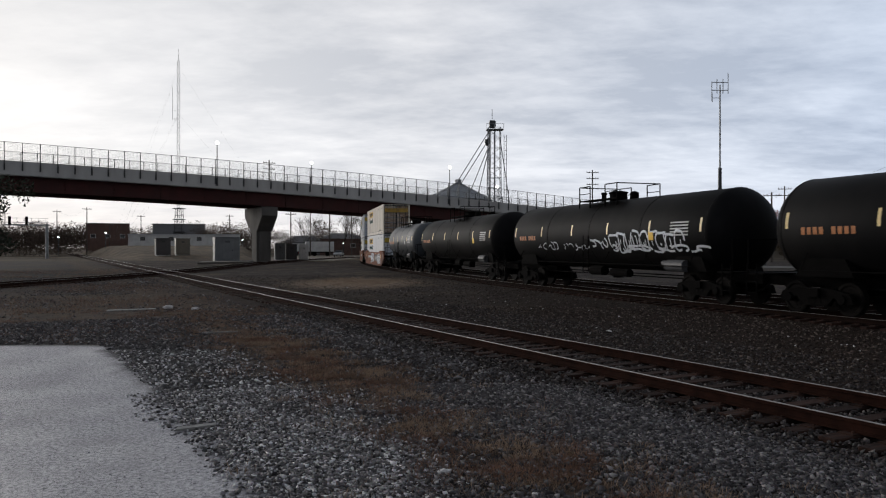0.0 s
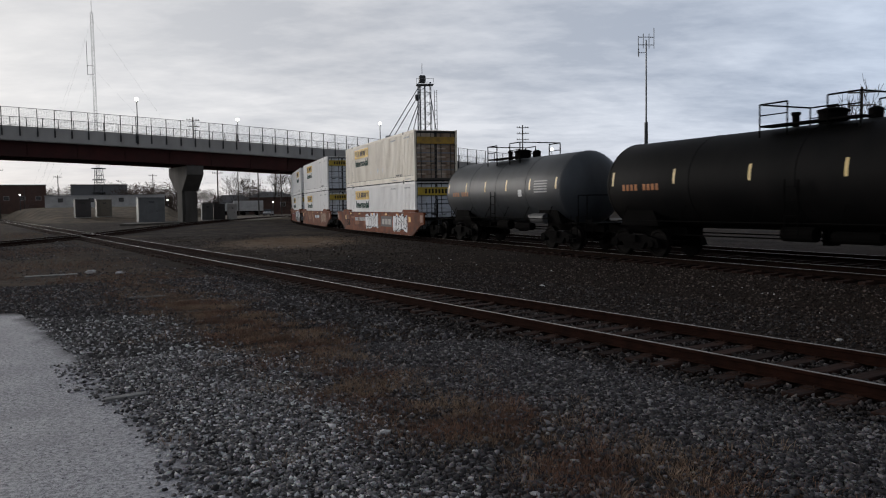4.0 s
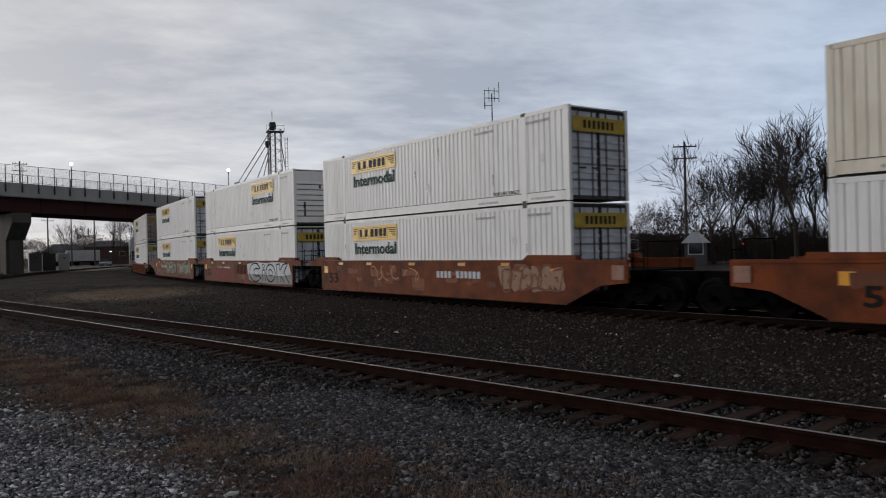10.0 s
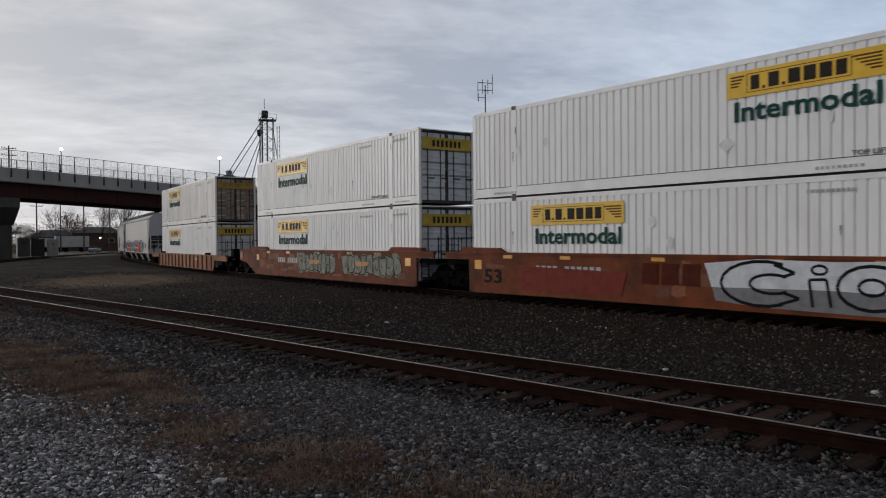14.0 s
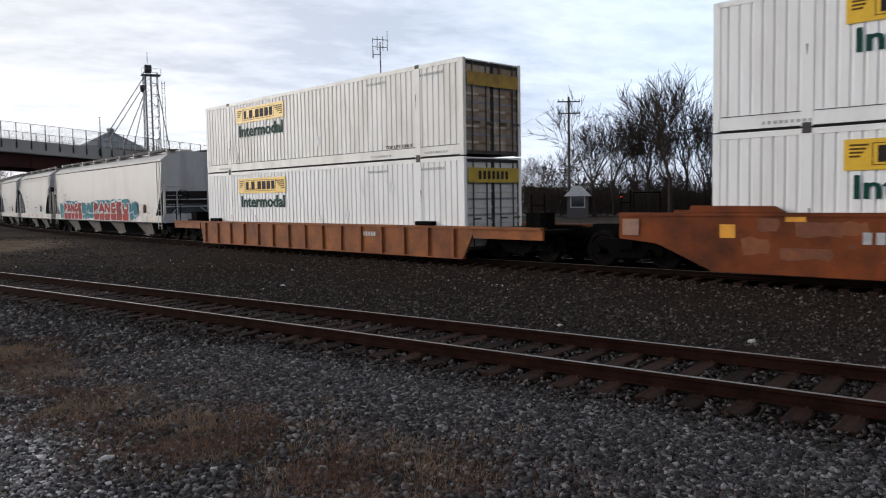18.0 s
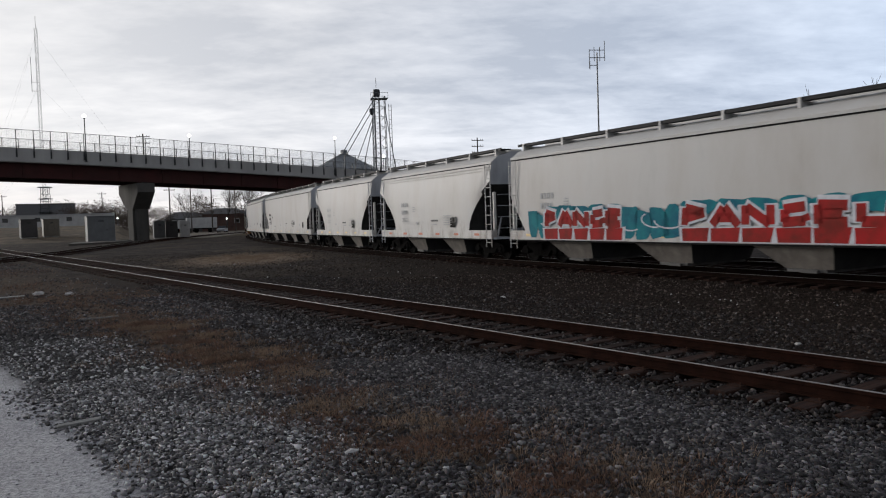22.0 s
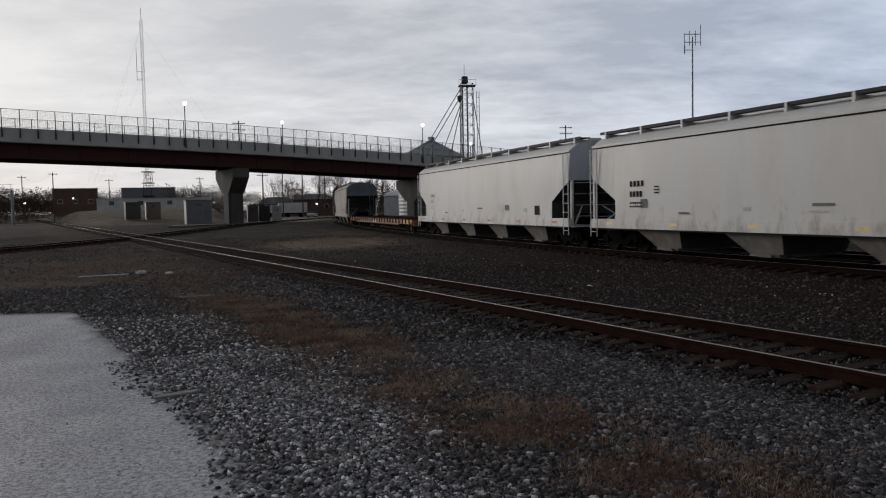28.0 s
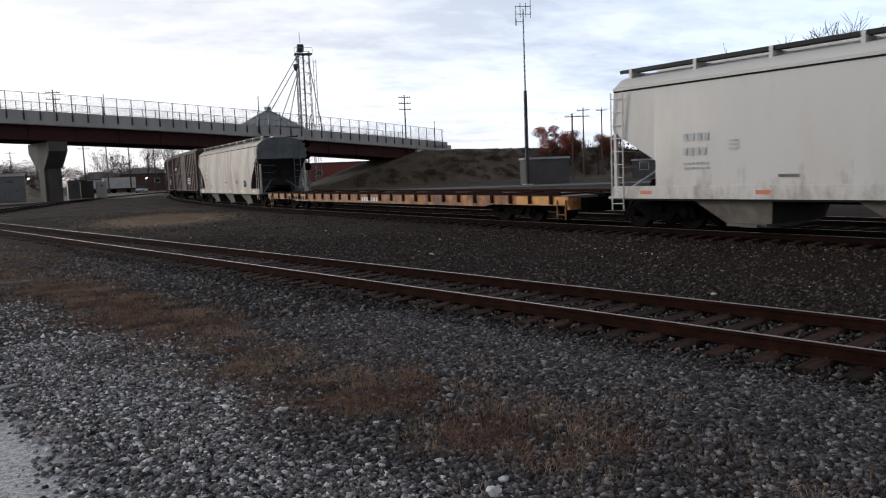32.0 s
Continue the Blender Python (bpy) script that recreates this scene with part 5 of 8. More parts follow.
def brush():
    r2 = random.Random(3)
    # undergrowth below the bare trees
    cl = [(*polar(r2.uniform(-66, -31.5), r2.uniform(84, 108))[:2], r2.uniform(0.3, 2.6) + 2.0 * max(0.0, r2.gauss(0, 0.8)), r2.uniform(1.0, 2.2), r2.uniform(0.6, 1.4)) for _ in range(300)]
    leaf_cloud("undergrowth", "dark brown tangled undergrowth below the trees", "undergrowth", cl, 60000, 0.16, M_brush, 1)
    stems = []
    for _ in range(7000):
        p = polar(r2.uniform(-66, -38.6) if r2.random() < 0.9 else r2.uniform(-38.6, -31.5), r2.uniform(76, 102))
        h, lean = r2.uniform(1.5, 4.8) * r2.choice((0.7, 1, 1, 1.5)), Vector((r2.gauss(0, 0.22), r2.gauss(0, 0.22), 1))
        m = p + lean * h * 0.5
        e = m + (lean + Vector((r2.gauss(0, 0.3), r2.gauss(0, 0.3), 0))) * h * 0.5
        r = r2.uniform(0.012, 0.035)
        stems += [(p, m, r, r * 0.7, 0), (m, e, r * 0.7, 0.006, 0), (m, m + Vector((r2.gauss(0, 0.5), r2.gauss(0, 0.5), 0.8)) * h * 0.35, r * 0.5, 0.006, 0)]
    tagged(segs_mesh("thicket", stems, M_bark, None, 3), "thicket of bare saplings below the trees", "thicket", kind="stuff")
    # brush on the embankment
    cl = []
    for _ in range(330):
        q, v = r2.uniform(22, 120), r2.uniform(-12, -0.5)
        z = 6.5 - (-v) / 1.9 - max(0, 40 - q) / 3.6
        if z > 0.1:
            p = BRIDGE @ Vector((q, v, z + 0.1))
            cl.append((p.x, p.y, p.z, r2.uniform(0.5, 1.3), r2.uniform(0.3, 0.75)))
    leaf_cloud("embankment_brush", "olive and brown brush on the embankment", "brush", cl, 45000, 0.10, M_brush_green, 2)
    leaf_cloud("embankment_straw", "pale dry grass heads among the brush", "grass", cl, 22000, 0.085, mat("dry_grass_heads", (0.15, 0.108, 0.06), 0.9, dark=(0.08, 0.055, 0.03), scale=0.6, spec=0.1), 22)
    # far woods left of the overpass pier and along the skyline
    cl = [(*polar(r2.uniform(12.5, 34), r2.uniform(270, 330))[:2], r2.uniform(1.5, 8.6), r2.uniform(3, 6), r2.uniform(1.8, 3.2)) for _ in range(260)]
    cl += [(*polar(r2.uniform(24.2, 34), r2.uniform(215, 240))[:2], r2.uniform(1.0, 7.2), r2.uniform(2.5, 4.5), r2.uniform(1.4, 2.6)) for _ in range(150)]
    cl += [(*polar(r2.uniform(12.9, 16.8), r2.uniform(225, 245))[:2], r2.uniform(1.0, 8.0), r2.uniform(2.0, 3.4), r2.uniform(1.5, 2.8)) for _ in range(70)]
    cl += [(*polar(a + r2.gauss(0, 0.55), 214 + r2.uniform(-6, 6))[:2], r2.uniform(1.5, z), r2.uniform(1.2, 2.4), r2.uniform(1.0, 2.0)) for a, z in ((7.7, 9.0), (5.4, 10.0), (1.6, 7.5), (0.2, 7.5), (10.6, 5.5), (3.3, 6.0)) for _ in range(26)]
    cl += [(*polar(r2.uniform(-2, 12.5), r2.uniform(250, 300))[:2], r2.uniform(1.0, 6.8), r2.uniform(3, 5), r2.uniform(1.4, 2.6)) for _ in range(140)]
    leaf_cloud("far_woods", "dark leafless woods along the skyline", "woods", cl, 210000, 0.21, M_farwoods, 4)
    cl = [(*polar(r2.uniform(-31, -15), r2.uniform(190, 240))[:2], r2.uniform(1.0, 5.0), r2.uniform(3, 6), r2.uniform(2.0, 3.5)) for _ in range(70)]
    leaf_cloud("hedge_line", "dull brown line of distant brush behind the embankment", "woods", cl, 26000, 0.32, M_farwoods, 5)
    # a leafy dark tree at the edge, nearer
    t = thing("evergreen_tree", "dark dense evergreen tree beside the tracks", "tree", "", Matrix.Translation(polar(29.9, 60, 0)))
    segs = grow(21, 6.5, 0.9, 3)
    segs_mesh("trunk", [s for s in segs if s[4] == 0], M_bark, t, 7)
    cl = [(r2.uniform(-2, 2), r2.uniform(-2, 2), r2.uniform(2.2, 6.2), r2.uniform(0.7, 1.2), r2.uniform(0.6, 1.0)) for _ in range(26)]
    leaf_cloud("crown", "", "", cl, 6000, 0.14, mat("evergreen_needles", (0.025, 0.032, 0.018), 0.9), 6, t)


brush()

# ---- the train ----
# Car space: x towards the front of the train, y away from the camera, z up from the rail heads.


def gone(t):
    """How far the train has come by t seconds."""
    return 7.975 * t - 0.0035 * t * t


def car_pose(q, half, t):
    """Pose of a car whose middle is q metres back at the start, with trucks half metres from its middle."""
    s = q - gone(t)
    xa, ya, _ = train_line(s - half)
    xb, yb, _ = train_line(s + half)
    return pose((xa + xb) / 2, (ya + yb) / 2, RAIL_TOP, 0, 0, math.degrees(math.atan2(ya - yb, xa - xb)))


MOVERS = []      # (thing, middle, half truck distance, offset in car space)
WHEELSETS = []   # (wheelset, place in its truck)


def rolling(ob, q, half, shift=None):
    shift = shift or Matrix.Identity(4)
    ob.matrix_basis = car_pose(q, half, 0) @ shift
    MOVERS.append((ob, q, half, shift))
    return ob


SHARED = {}


def truck(car, x):
    """A two-axle freight truck with its wheelsets."""
    if "truck" not in SHARED:
        bm = bmesh.new()
        for y in (-0.98, 0.98):
            prism(bm, [(-1.25, 0.36), (-1.12, 0.62), (-0.5, 0.74), (0.5, 0.74), (1.12, 0.62), (1.25, 0.36), (1.0, 0.32), (0.62, 0.5), (0.42, 0.26), (-0.42, 0.26), (-0.62, 0.5), (-1.0, 0.32)], y - 0.07, y + 0.07)
            for k in (-0.2, 0.0, 0.2):
                rod(bm, (k, y, 0.32), (k, y, 0.6), 0.08, seg=8)
            for k in (-0.89, 0.89):
                rod(bm, (k, y - 0.12, 0.46), (k, y + 0.12, 0.46), 0.13, seg=10)
        box(bm, -0.2, 0.2, -1.15, 1.15, 0.5, 0.72)
        box(bm, -0.3, 0.3, -0.3, 0.3, 0.7, 0.82)
        for k in (-0.4, 0.4):
            box(bm, k - 0.04, k + 0.04, -0.9, 0.9, 0.4, 0.5)
        me = bpy.data.meshes.new("truck")
        fixed(bm).to_mesh(me)
        bm.free()
        me.materials.append(M_under)
        bm = bmesh.new()
        rod(bm, (0, -0.95, 0), (0, 0.95, 0), 0.075, seg=10)
        for y in (-0.72, 0.72):
            k = 1 if y > 0 else -1
            lathe(bm, [(y - 0.065 * k, 0.44), (y - 0.065 * k, 0.46), (y + 0.05 * k, 0.455), (y + 0.06 * k, 0.38), (y + 0.03 * k, 0.34), (y + 0.03 * k, 0.16), (y + 0.07 * k, 0.12), (y + 0.07 * k, 0.08)], "Y", 20)
            lathe(bm, [(y - 0.10 * k, 0.485), (y - 0.065 * k, 0.485)], "Y", 20)
            for a in range(4):
                c, s = math.cos(a * math.pi / 2), math.sin(a * math.pi / 2)
                box(bm, c * 0.25 - 0.03, c * 0.25 + 0.03, y + 0.03 * k - 0.012, y + 0.03 * k + 0.012, s * 0.25 - 0.03, s * 0.25 + 0.03)
        wm = bpy.data.meshes.new("wheelset")
        fixed(bm).to_mesh(wm)
        bm.free()
        wm.materials.append(M_wheel)
        SHARED["truck"], SHARED["wheelset"] = me, wm
    tr = new("truck", SHARED["truck"])
    tr.parent = car
    tr.matrix_basis = pose(x, 0, 0)
    for k in (-0.89, 0.89):
        w = new("wheelset", SHARED["wheelset"])
        w.parent = tr
        w.matrix_basis = pose(k, 0, 0.46)
        w["label"] = "worn steel wheelset"
        WHEELSETS.append((w, (k, 0, 0.46)))
    return tr


def shared_part(name, key, make, material, parent, m=None, label=""):
    """A part whose mesh is made once and used again."""
    if key not in SHARED:
        ob = part(name, make(), material, parent, label)
        SHARED[key] = ob.data
    else:
        ob = new(name, SHARED[key])
        ob.parent = parent
        if label:
            ob["label"] = label
    if m is not None:
        ob.matrix_basis = m
    return ob


def coupler(car, x, length=0.9, z=0.85):
    k = 1 if x > 0 else -1

    def make():
        bm = boxes((-0.75, 0.0, -0.17, 0.17, -0.17, 0.17), (0.0, 0.55, -0.09, 0.09, -0.11, 0.11))
        prism(bm, [(0.5, -0.14), (0.5, 0.14), (0.8, 0.14), (0.8, -0.14)], -0.2, 0.13)
        path = [(0.1, 0.3, -0.1), (0.4, 0.32, -0.35), (0.75, 0.25, -0.4)]
        for a, b in zip(path, path[1:]):
            rod(bm, a, b, 0.03, seg=6)
        return fixed(bm)
    return shared_part("coupler", "coupler", make, M_under, car, pose(x, 0, z, 0, 0, 0 if k > 0 else 180))


def ladder_bm(h, w=0.42, rungs=5, r=0.016):
    """A ladder in x and z, from its foot."""
    bm = rods([((0, 0, 0), (0, 0, h), r * 1.3), ((w, 0, 0), (w, 0, h), r * 1.3)])
    for i in range(rungs):
        z = h * (i + 0.5) / rungs
        rod(bm, (0, 0, z), (w, 0, z), r, seg=6)
    return bm


def splat(rnd, x0, x1, z0, z1, n, lo=0.12, hi=0.4):
    """Outlines of fat, overlapping sprayed blocks in a strip."""
    out = []
    w = (x1 - x0) / n
    for i in range(n):
        cx = x0 + w * (i + 0.5) + rnd.uniform(-0.08, 0.08) * w
        cz, hz = (z0 + z1) / 2 + rnd.uniform(-0.06, 0.06) * (z1 - z0), (z1 - z0) / 2 * rnd.uniform(0.82, 1.0)
        rx, lean, power = w * rnd.uniform(0.5, 0.66), rnd.uniform(-0.25, 0.25), rnd.choice((0.45, 0.6, 0.75))
        pts = []
        for j in range(18):
            a = 2 * math.pi * j / 18
            c, s = math.cos(a), math.sin(a)
            wob = 1 + 0.12 * math.sin(3 * a + i) + rnd.uniform(-0.06, 0.06)
            px, pz = math.copysign(abs(c) ** power, c) * rx * wob, math.copysign(abs(s) ** power, s) * hz * wob
            pts.append((cx + px + lean * pz, cz + pz))
        out.append(pts)
    return out


def graffiti(car, name, layers, y, label):
    """Sprayed shapes in layers on a side that faces -y: each layer is a material and a list of outlines."""
    base = None
    for i, (material, outlines) in enumerate(layers):
        bm = bmesh.new()
        for o in outlines:
            bm.faces.new([bm.verts.new((x, y - 0.004 * (i + 1), z)) for x, z in o])
        fixed(bm)
        for f in bm.faces:
            if f.normal.y > 0:
                f.normal_flip()
        r = bmesh.ops.extrude_face_region(bm, geom=bm.faces[:])
        for v in r["geom"]:
            if isinstance(v, bmesh.types.BMVert):
                v.co.y -= 0.003
        ob = part(name if base is None else "sprayed_layer", fixed(bm), material, car if base is None else base, label if base is None else "")
        base = base or ob
    return base


def stroke(points, w):
    """An outline of a brush line of width w through points."""
    left, right = [], []
    for i, (x, z) in enumerate(points):
        a, b = points[max(0, i - 1)], points[min(len(points) - 1, i + 1)]
        dx, dz = b[0] - a[0], b[1] - a[1]
        n = math.hypot(dx, dz) or 1
        left.append((x - dz / n * w / 2, z + dx / n * w / 2))
        right.append((x + dz / n * w / 2, z - dx / n * w / 2))
    return left + right[::-1]


def scribble(rnd, x0, x1, z0, z1, n, w=0.06):
    """Looping brush lines like a quick signature."""
    out = []
    for i in range(n):
        c = x0 + (x1 - x0) * (i + 0.5 + rnd.uniform(-0.25, 0.25)) / n
        r, h = (x1 - x0) / n * rnd.uniform(0.3, 0.8), (z1 - z0) / 2 * rnd.uniform(0.45, 1.0)
        zc, tilt = (z0 + z1) / 2 + (z1 - z0) * rnd.uniform(-0.18, 0.18), rnd.uniform(-0.5, 0.5)
        a0, turn = rnd.uniform(0, 6.3), rnd.choice((1.6, 2.6, 3.6, 4.8))
        pts = []
        for k in range(10):
            px, pz = r * math.cos(a0 + turn * k / 9), h * math.sin(a0 + turn * k / 9)
            pts.append((c + px + tilt * pz * (r / h), zc + pz))
        out += [stroke(pts[k:k + 2], w) for k in range(9)]
    return out


def letter_strokes(rnd, x0, x1, z0, z1, n, w=0.06):
    """Brush lines round overlapping sprayed blobs, with a short curl inside each."""
    out = []
    for i, o in enumerate(splat(rnd, x0, x1, z0, z1, n)):
        k = rnd.randrange(len(o))
        ring = o[k:] + o[:k]
        ring = ring[:rnd.choice((13, 15, 18))]
        out += [stroke([p, q], w) for p, q in zip(ring, ring[1:])]
        cx, cz = sum(p[0] for p in o) / len(o), sum(p[1] for p in o) / len(o)
        r, a0 = (x1 - x0) / n * rnd.uniform(0.12, 0.2), rnd.uniform(0, 6.3)
        curl = [(cx + r * math.cos(a0 + 0.5 * m), cz + r * 1.6 * math.sin(a0 + 0.5 * m)) for m in range(rnd.choice((4, 6, 8)))]
        out += [stroke([p, q], w * 0.8) for p, q in zip(curl, curl[1:])]
    return out


def block_letter(rnd, x0, x1, z0, z1, w, kind):
    """Thick straight strokes of one angular sprayed letter."""
    shapes = (((0.1, 0, 0.15, 1), (0.15, 1, 0.8, 0.7), (0.8, 0.7, 0.15, 0.45)), ((0.05, 0, 0.45, 1), (0.45, 1, 0.9, 0), (0.2, 0.4, 0.7, 0.4)), ((0.1, 0, 0.1, 1), (0.1, 0.95, 0.8, 0.05), (0.85, 0, 0.85, 1)),
              ((0.8, 0.9, 0.2, 0.75), (0.2, 0.75, 0.2, 0.15), (0.2, 0.1, 0.85, 0.15), (0.85, 0.15, 0.8, 0.5)), ((0.1, 0, 0.1, 1), (0.1, 0.95, 0.85, 0.85), (0.12, 0.5, 0.7, 0.5), (0.1, 0.05, 0.85, 0.1)), ((0.15, 0.95, 0.15, 0.1), (0.15, 0.1, 0.8, 0.1), (0.8, 0.1, 0.85, 0.95)))
    out = []
    g = random.Random(kind * 7 + int(x0 * 3))
    for a, b, c, d in shapes[kind % len(shapes)]:
        u, v = g.uniform(-0.04, 0.04), g.uniform(-0.04, 0.04)
        out.append(stroke([(x0 + (x1 - x0) * (a + u), z0 + (z1 - z0) * (0.12 + 0.78 * b)), (x0 + (x1 - x0) * (c + u), z0 + (z1 - z0) * (0.12 + 0.78 * d + v))], w))
    return out


# -- containers --
BOX_L, BOX_W, BOX_H = 16.15, 2.6, 2.895


def corrugated(length, y, face, z0, z1, pitch=0.25, depth=0.021):
    """A corrugated wall in x, outward to -y (face -1) or +y."""
    bm = bmesh.new()
    xs, x, k = [], -length / 2, 0
    prof = ((0.0, 0.0), (0.66, 0.0), (0.74, 1.0), (0.92, 1.0))
    while x < length / 2 - 1e-6:
        for a, d in prof:
            if x + a * pitch <= length / 2:
                xs.append((x + a * pitch, y - face * depth * d))
        x += pitch
    xs.append((length / 2, y))
    lo = [bm.verts.new((a, b, z0)) for a, b in xs]
    hi = [bm.verts.new((a, b, z1)) for a, b in xs]
    for i in range(len(xs) - 1):
        f = (lo[i], lo[i + 1], hi[i + 1], hi[i]) if face < 0 else (lo[i + 1], lo[i], hi[i], hi[i + 1])
        bm.faces.new(f)
    return bm


def container(q, half, z, paint, front, sign_x, seed, lettered=True, x_shift=0.0):
    """A 53-foot domestic box. front: 'door', 'rust', 'plain' or 'pale' for the end that faces forward."""
    rnd = random.Random(seed)
    what = {"door": "grey doors", "rust": "rusty brown doors", "plain": "a pale slatted end", "pale": "pale doors"}[front]
    tone = "cream" if paint == M_cream else "tan" if paint == M_tanbox else "white"
    c = thing("shipping_container", f"{tone} corrugated container with yellow sign and {what}", "container", "stacked containers")
    h, w, l = BOX_H, BOX_W / 2, BOX_L / 2
    pk = paint.name
    shared_part("side_wall", "cw_near" + pk, lambda: corrugated(BOX_L - 0.3, -w + 0.012, -1, 0.33, h - 0.12), paint, c, None, "corrugated steel side")
    shared_part("side_wall", "cw_far" + pk, lambda: corrugated(BOX_L - 0.3, w - 0.012, 1, 0.33, h - 0.12), paint, c)
    shared_part("roof", "c_roof" + pk, lambda: boxes((-l + 0.02, l - 0.02, -w + 0.03, w - 0.03, h - 0.07, h - 0.03)), paint, c)
    shared_part("floor", "c_floor", lambda: boxes((-l + 0.02, l - 0.02, -w + 0.03, w - 0.03, 0.06, 0.16)), M_casting, c)
    for y in (-w, w - 0.07):
        shared_part("bottom_rail", "c_brail" + pk, lambda: boxes((-l + 0.1, l - 0.1, 0, 0.07, 0.049, 0.20), (-l + 0.1, l - 0.1, 0.006, 0.064, 0.2, 0.34)), paint, c, pose(0, y, 0))
        shared_part("top_rail", "c_trail" + pk, lambda: boxes((-l + 0.1, l - 0.1, 0, 0.07, h - 0.13, h - 0.005)), paint, c, pose(0, y, 0))
    for x in (-l, l - 0.16):
        for y in (-w, w - 0.12):
            shared_part("corner_post", "c_post" + pk, lambda: boxes((0, 0.16, 0, 0.12, 0.02, h - 0.01)), paint, c, pose(x, y, 0))
    # lifting posts at 40-foot points with dark castings
    for x in (-6.05, 6.05):
        for y in (-w - 0.003, w - 0.027):
            shared_part("lift_post", "c_lift" + pk, lambda: boxes((-0.12, 0.12, 0, 0.03, 0.02, h - 0.01)), paint, c, pose(x, y, 0))
        for y in (-w - 0.012, w - 0.168):
            for zz in (-0.012, h - 0.11):
                shared_part("corner_casting", "c_cast", lambda: rbox(-0.1, 0.1, 0, 0.18, 0, 0.12, 0.012), M_casting, c, pose(x, y, zz), "dark steel lifting casting")
    # black strip painted into the stacking gap in place of its shade
    part("seam_strip", boxes((-l + 0.05, l - 0.05, -w + 0.006, -w + 0.04, 0.002, 0.048)), M_rail_edge, c, "black strip standing in for shade in the stacking gap")
    # thin black line along the top of the bottom rail
    part("rail_groove", boxes((-l + 0.17, -6.18, -w - 0.001, -w + 0.004, 0.335, 0.352), (-5.92, 5.92, -w - 0.001, -w + 0.004, 0.335, 0.352), (6.18, l - 0.17, -w - 0.001, -w + 0.004, 0.335, 0.352)), M_rail_edge, c)
    # ends
    back = shared_part("end_wall", "c_end" + pk, lambda: boxes((-l + 0.03, -l + 0.07, -w + 0.1, w - 0.1, 0.1, h - 0.1)), paint, c)
    x = l - 0.05
    if front == "plain":
        part("end_wall", boxes((x - 0.03, x, -w + 0.1, w - 0.1, 0.1, h - 0.1)), paint, c)
        for k in range(7):
            shared_part("end_rib", "c_rib" + pk, lambda: rbox(0, 0.04, -w + 0.18, w - 0.18, -0.05, 0.05, 0.015), paint, c, pose(x, 0, 0.55 + 0.27 * k))
            shared_part("end_slot", "c_slot", lambda: boxes((-0.004, 0.006, -w + 0.2, w - 0.2, -0.085, -0.055)), M_rail_edge, c, pose(x, 0, 0.55 + 0.27 * k))
        for y, z0, z1 in ((-0.75, 0.5, 1.2), (0.5, 0.4, 1.9), (0.62, 0.2, 0.9), (0.1, 1.9, 2.1), (0.7, 1.2, 1.7)):
            part("rust_run", prism(bmesh.new(), [(0.0, z0), (0.05, z0), (0.05, z1), (0.0, z1)], y, y + 0.09), M_rust_run, c).matrix_basis = pose(x, 0, 0)
    else:
        mt = {"door": M_door, "rust": M_rustdoor, "pale": M_paledoor}[front]
        for y0, y1 in ((-w + 0.1, -0.01), (0.01, w - 0.1)):
            d = part("door", boxes((x - 0.03, x, y0, y1, 0.1, h - 0.1)), mt, c, what)
            gasket = mat("black_door_gasket", (0.015, 0.015, 0.016), 0.7)
            part("gasket", boxes((x, x + 0.02, y0, y0 + 0.06, 0.1, h - 0.1), (x, x + 0.02, y1 - 0.06, y1, 0.1, h - 0.1), (x, x + 0.02, y0 + 0.06, y1 - 0.06, 0.1, 0.17), (x, x + 0.02, y0 + 0.06, y1 - 0.06, h - 0.18, h - 0.1)), gasket, d, "black rubber door seal")
            # dark grey bars paint the shading between the door ribs
            for k in range(4):
                shared_part("door_groove", "d_shade_bar", lambda: boxes((0, 0.012, -0.5, 0.5, -0.035, 0.035)), mat("door_shade_grey", (0.2, 0.21, 0.23), 0.6), d, pose(x, (y0 + y1) / 2, 0.64 + 0.48 * k))
            for k in range(5):
                shared_part("door_rib", "d_rib" + mt.name, lambda: rbox(0, 0.025, -0.55, 0.55, -0.04, 0.04, 0.01), mt, d, pose(x, (y0 + y1) / 2, 0.4 + 0.48 * k))
            for f in (0.25, 0.75):
                y = y0 + (y1 - y0) * f
                shared_part("lock_rod", "d_rod", lambda: rods([((0.05, 0, 0.08), (0.05, 0, h - 0.08), 0.022)], 8), M_casting if front != "pale" else M_galv, d, pose(x, y, 0))
                shared_part("lock_handle", "d_handle", lambda: boxes((0.05, 0.08, -0.02, 0.3, 0.98, 1.03)), M_casting, d, pose(x, y, 0))
        if front != "rust":
            part("end_sign", boxes((x + 0.072, x + 0.08, -w + 0.16, w - 0.16, 2.1, 2.55)), M_endsign, c, "yellow band with dark bars")
            for k in range(7):
                shared_part("end_sign_mark", "end_mark", lambda: boxes((0.079, 0.084, 0, 0.12, 2.2, 2.45)), M_sign_ink, c, pose(x, -0.7 + k * 0.2, 0))
        else:
            part("end_sign", boxes((x + 0.072, x + 0.08, -w + 0.16, w - 0.16, 2.1, 2.5)), mat("dull_yellow_vinyl", (0.36, 0.22, 0.03), 0.6, dark=(0.2, 0.12, 0.03), scale=3), c, "dull yellow band")
    # sign and word on the near side
    yy = -w - 0.004
    x0 = -l + sign_x
    sign = bars("sign_panel", [(x0, x0 + 3.65, 1.98, 2.6)], yy, M_yellow, c, 0.012, "yellow vinyl panel with dark bars")
    mark = [(x0 + 0.1, x0 + 0.46 - 0.05 * k, 2.46 - 0.075 * k, 2.5 - 0.075 * k) for k in range(4)] + [(x0 + 2.92 + 0.1 * k, x0 + 3.56, 2.44 - 0.075 * k, 2.48 - 0.075 * k) for k in range(5)]
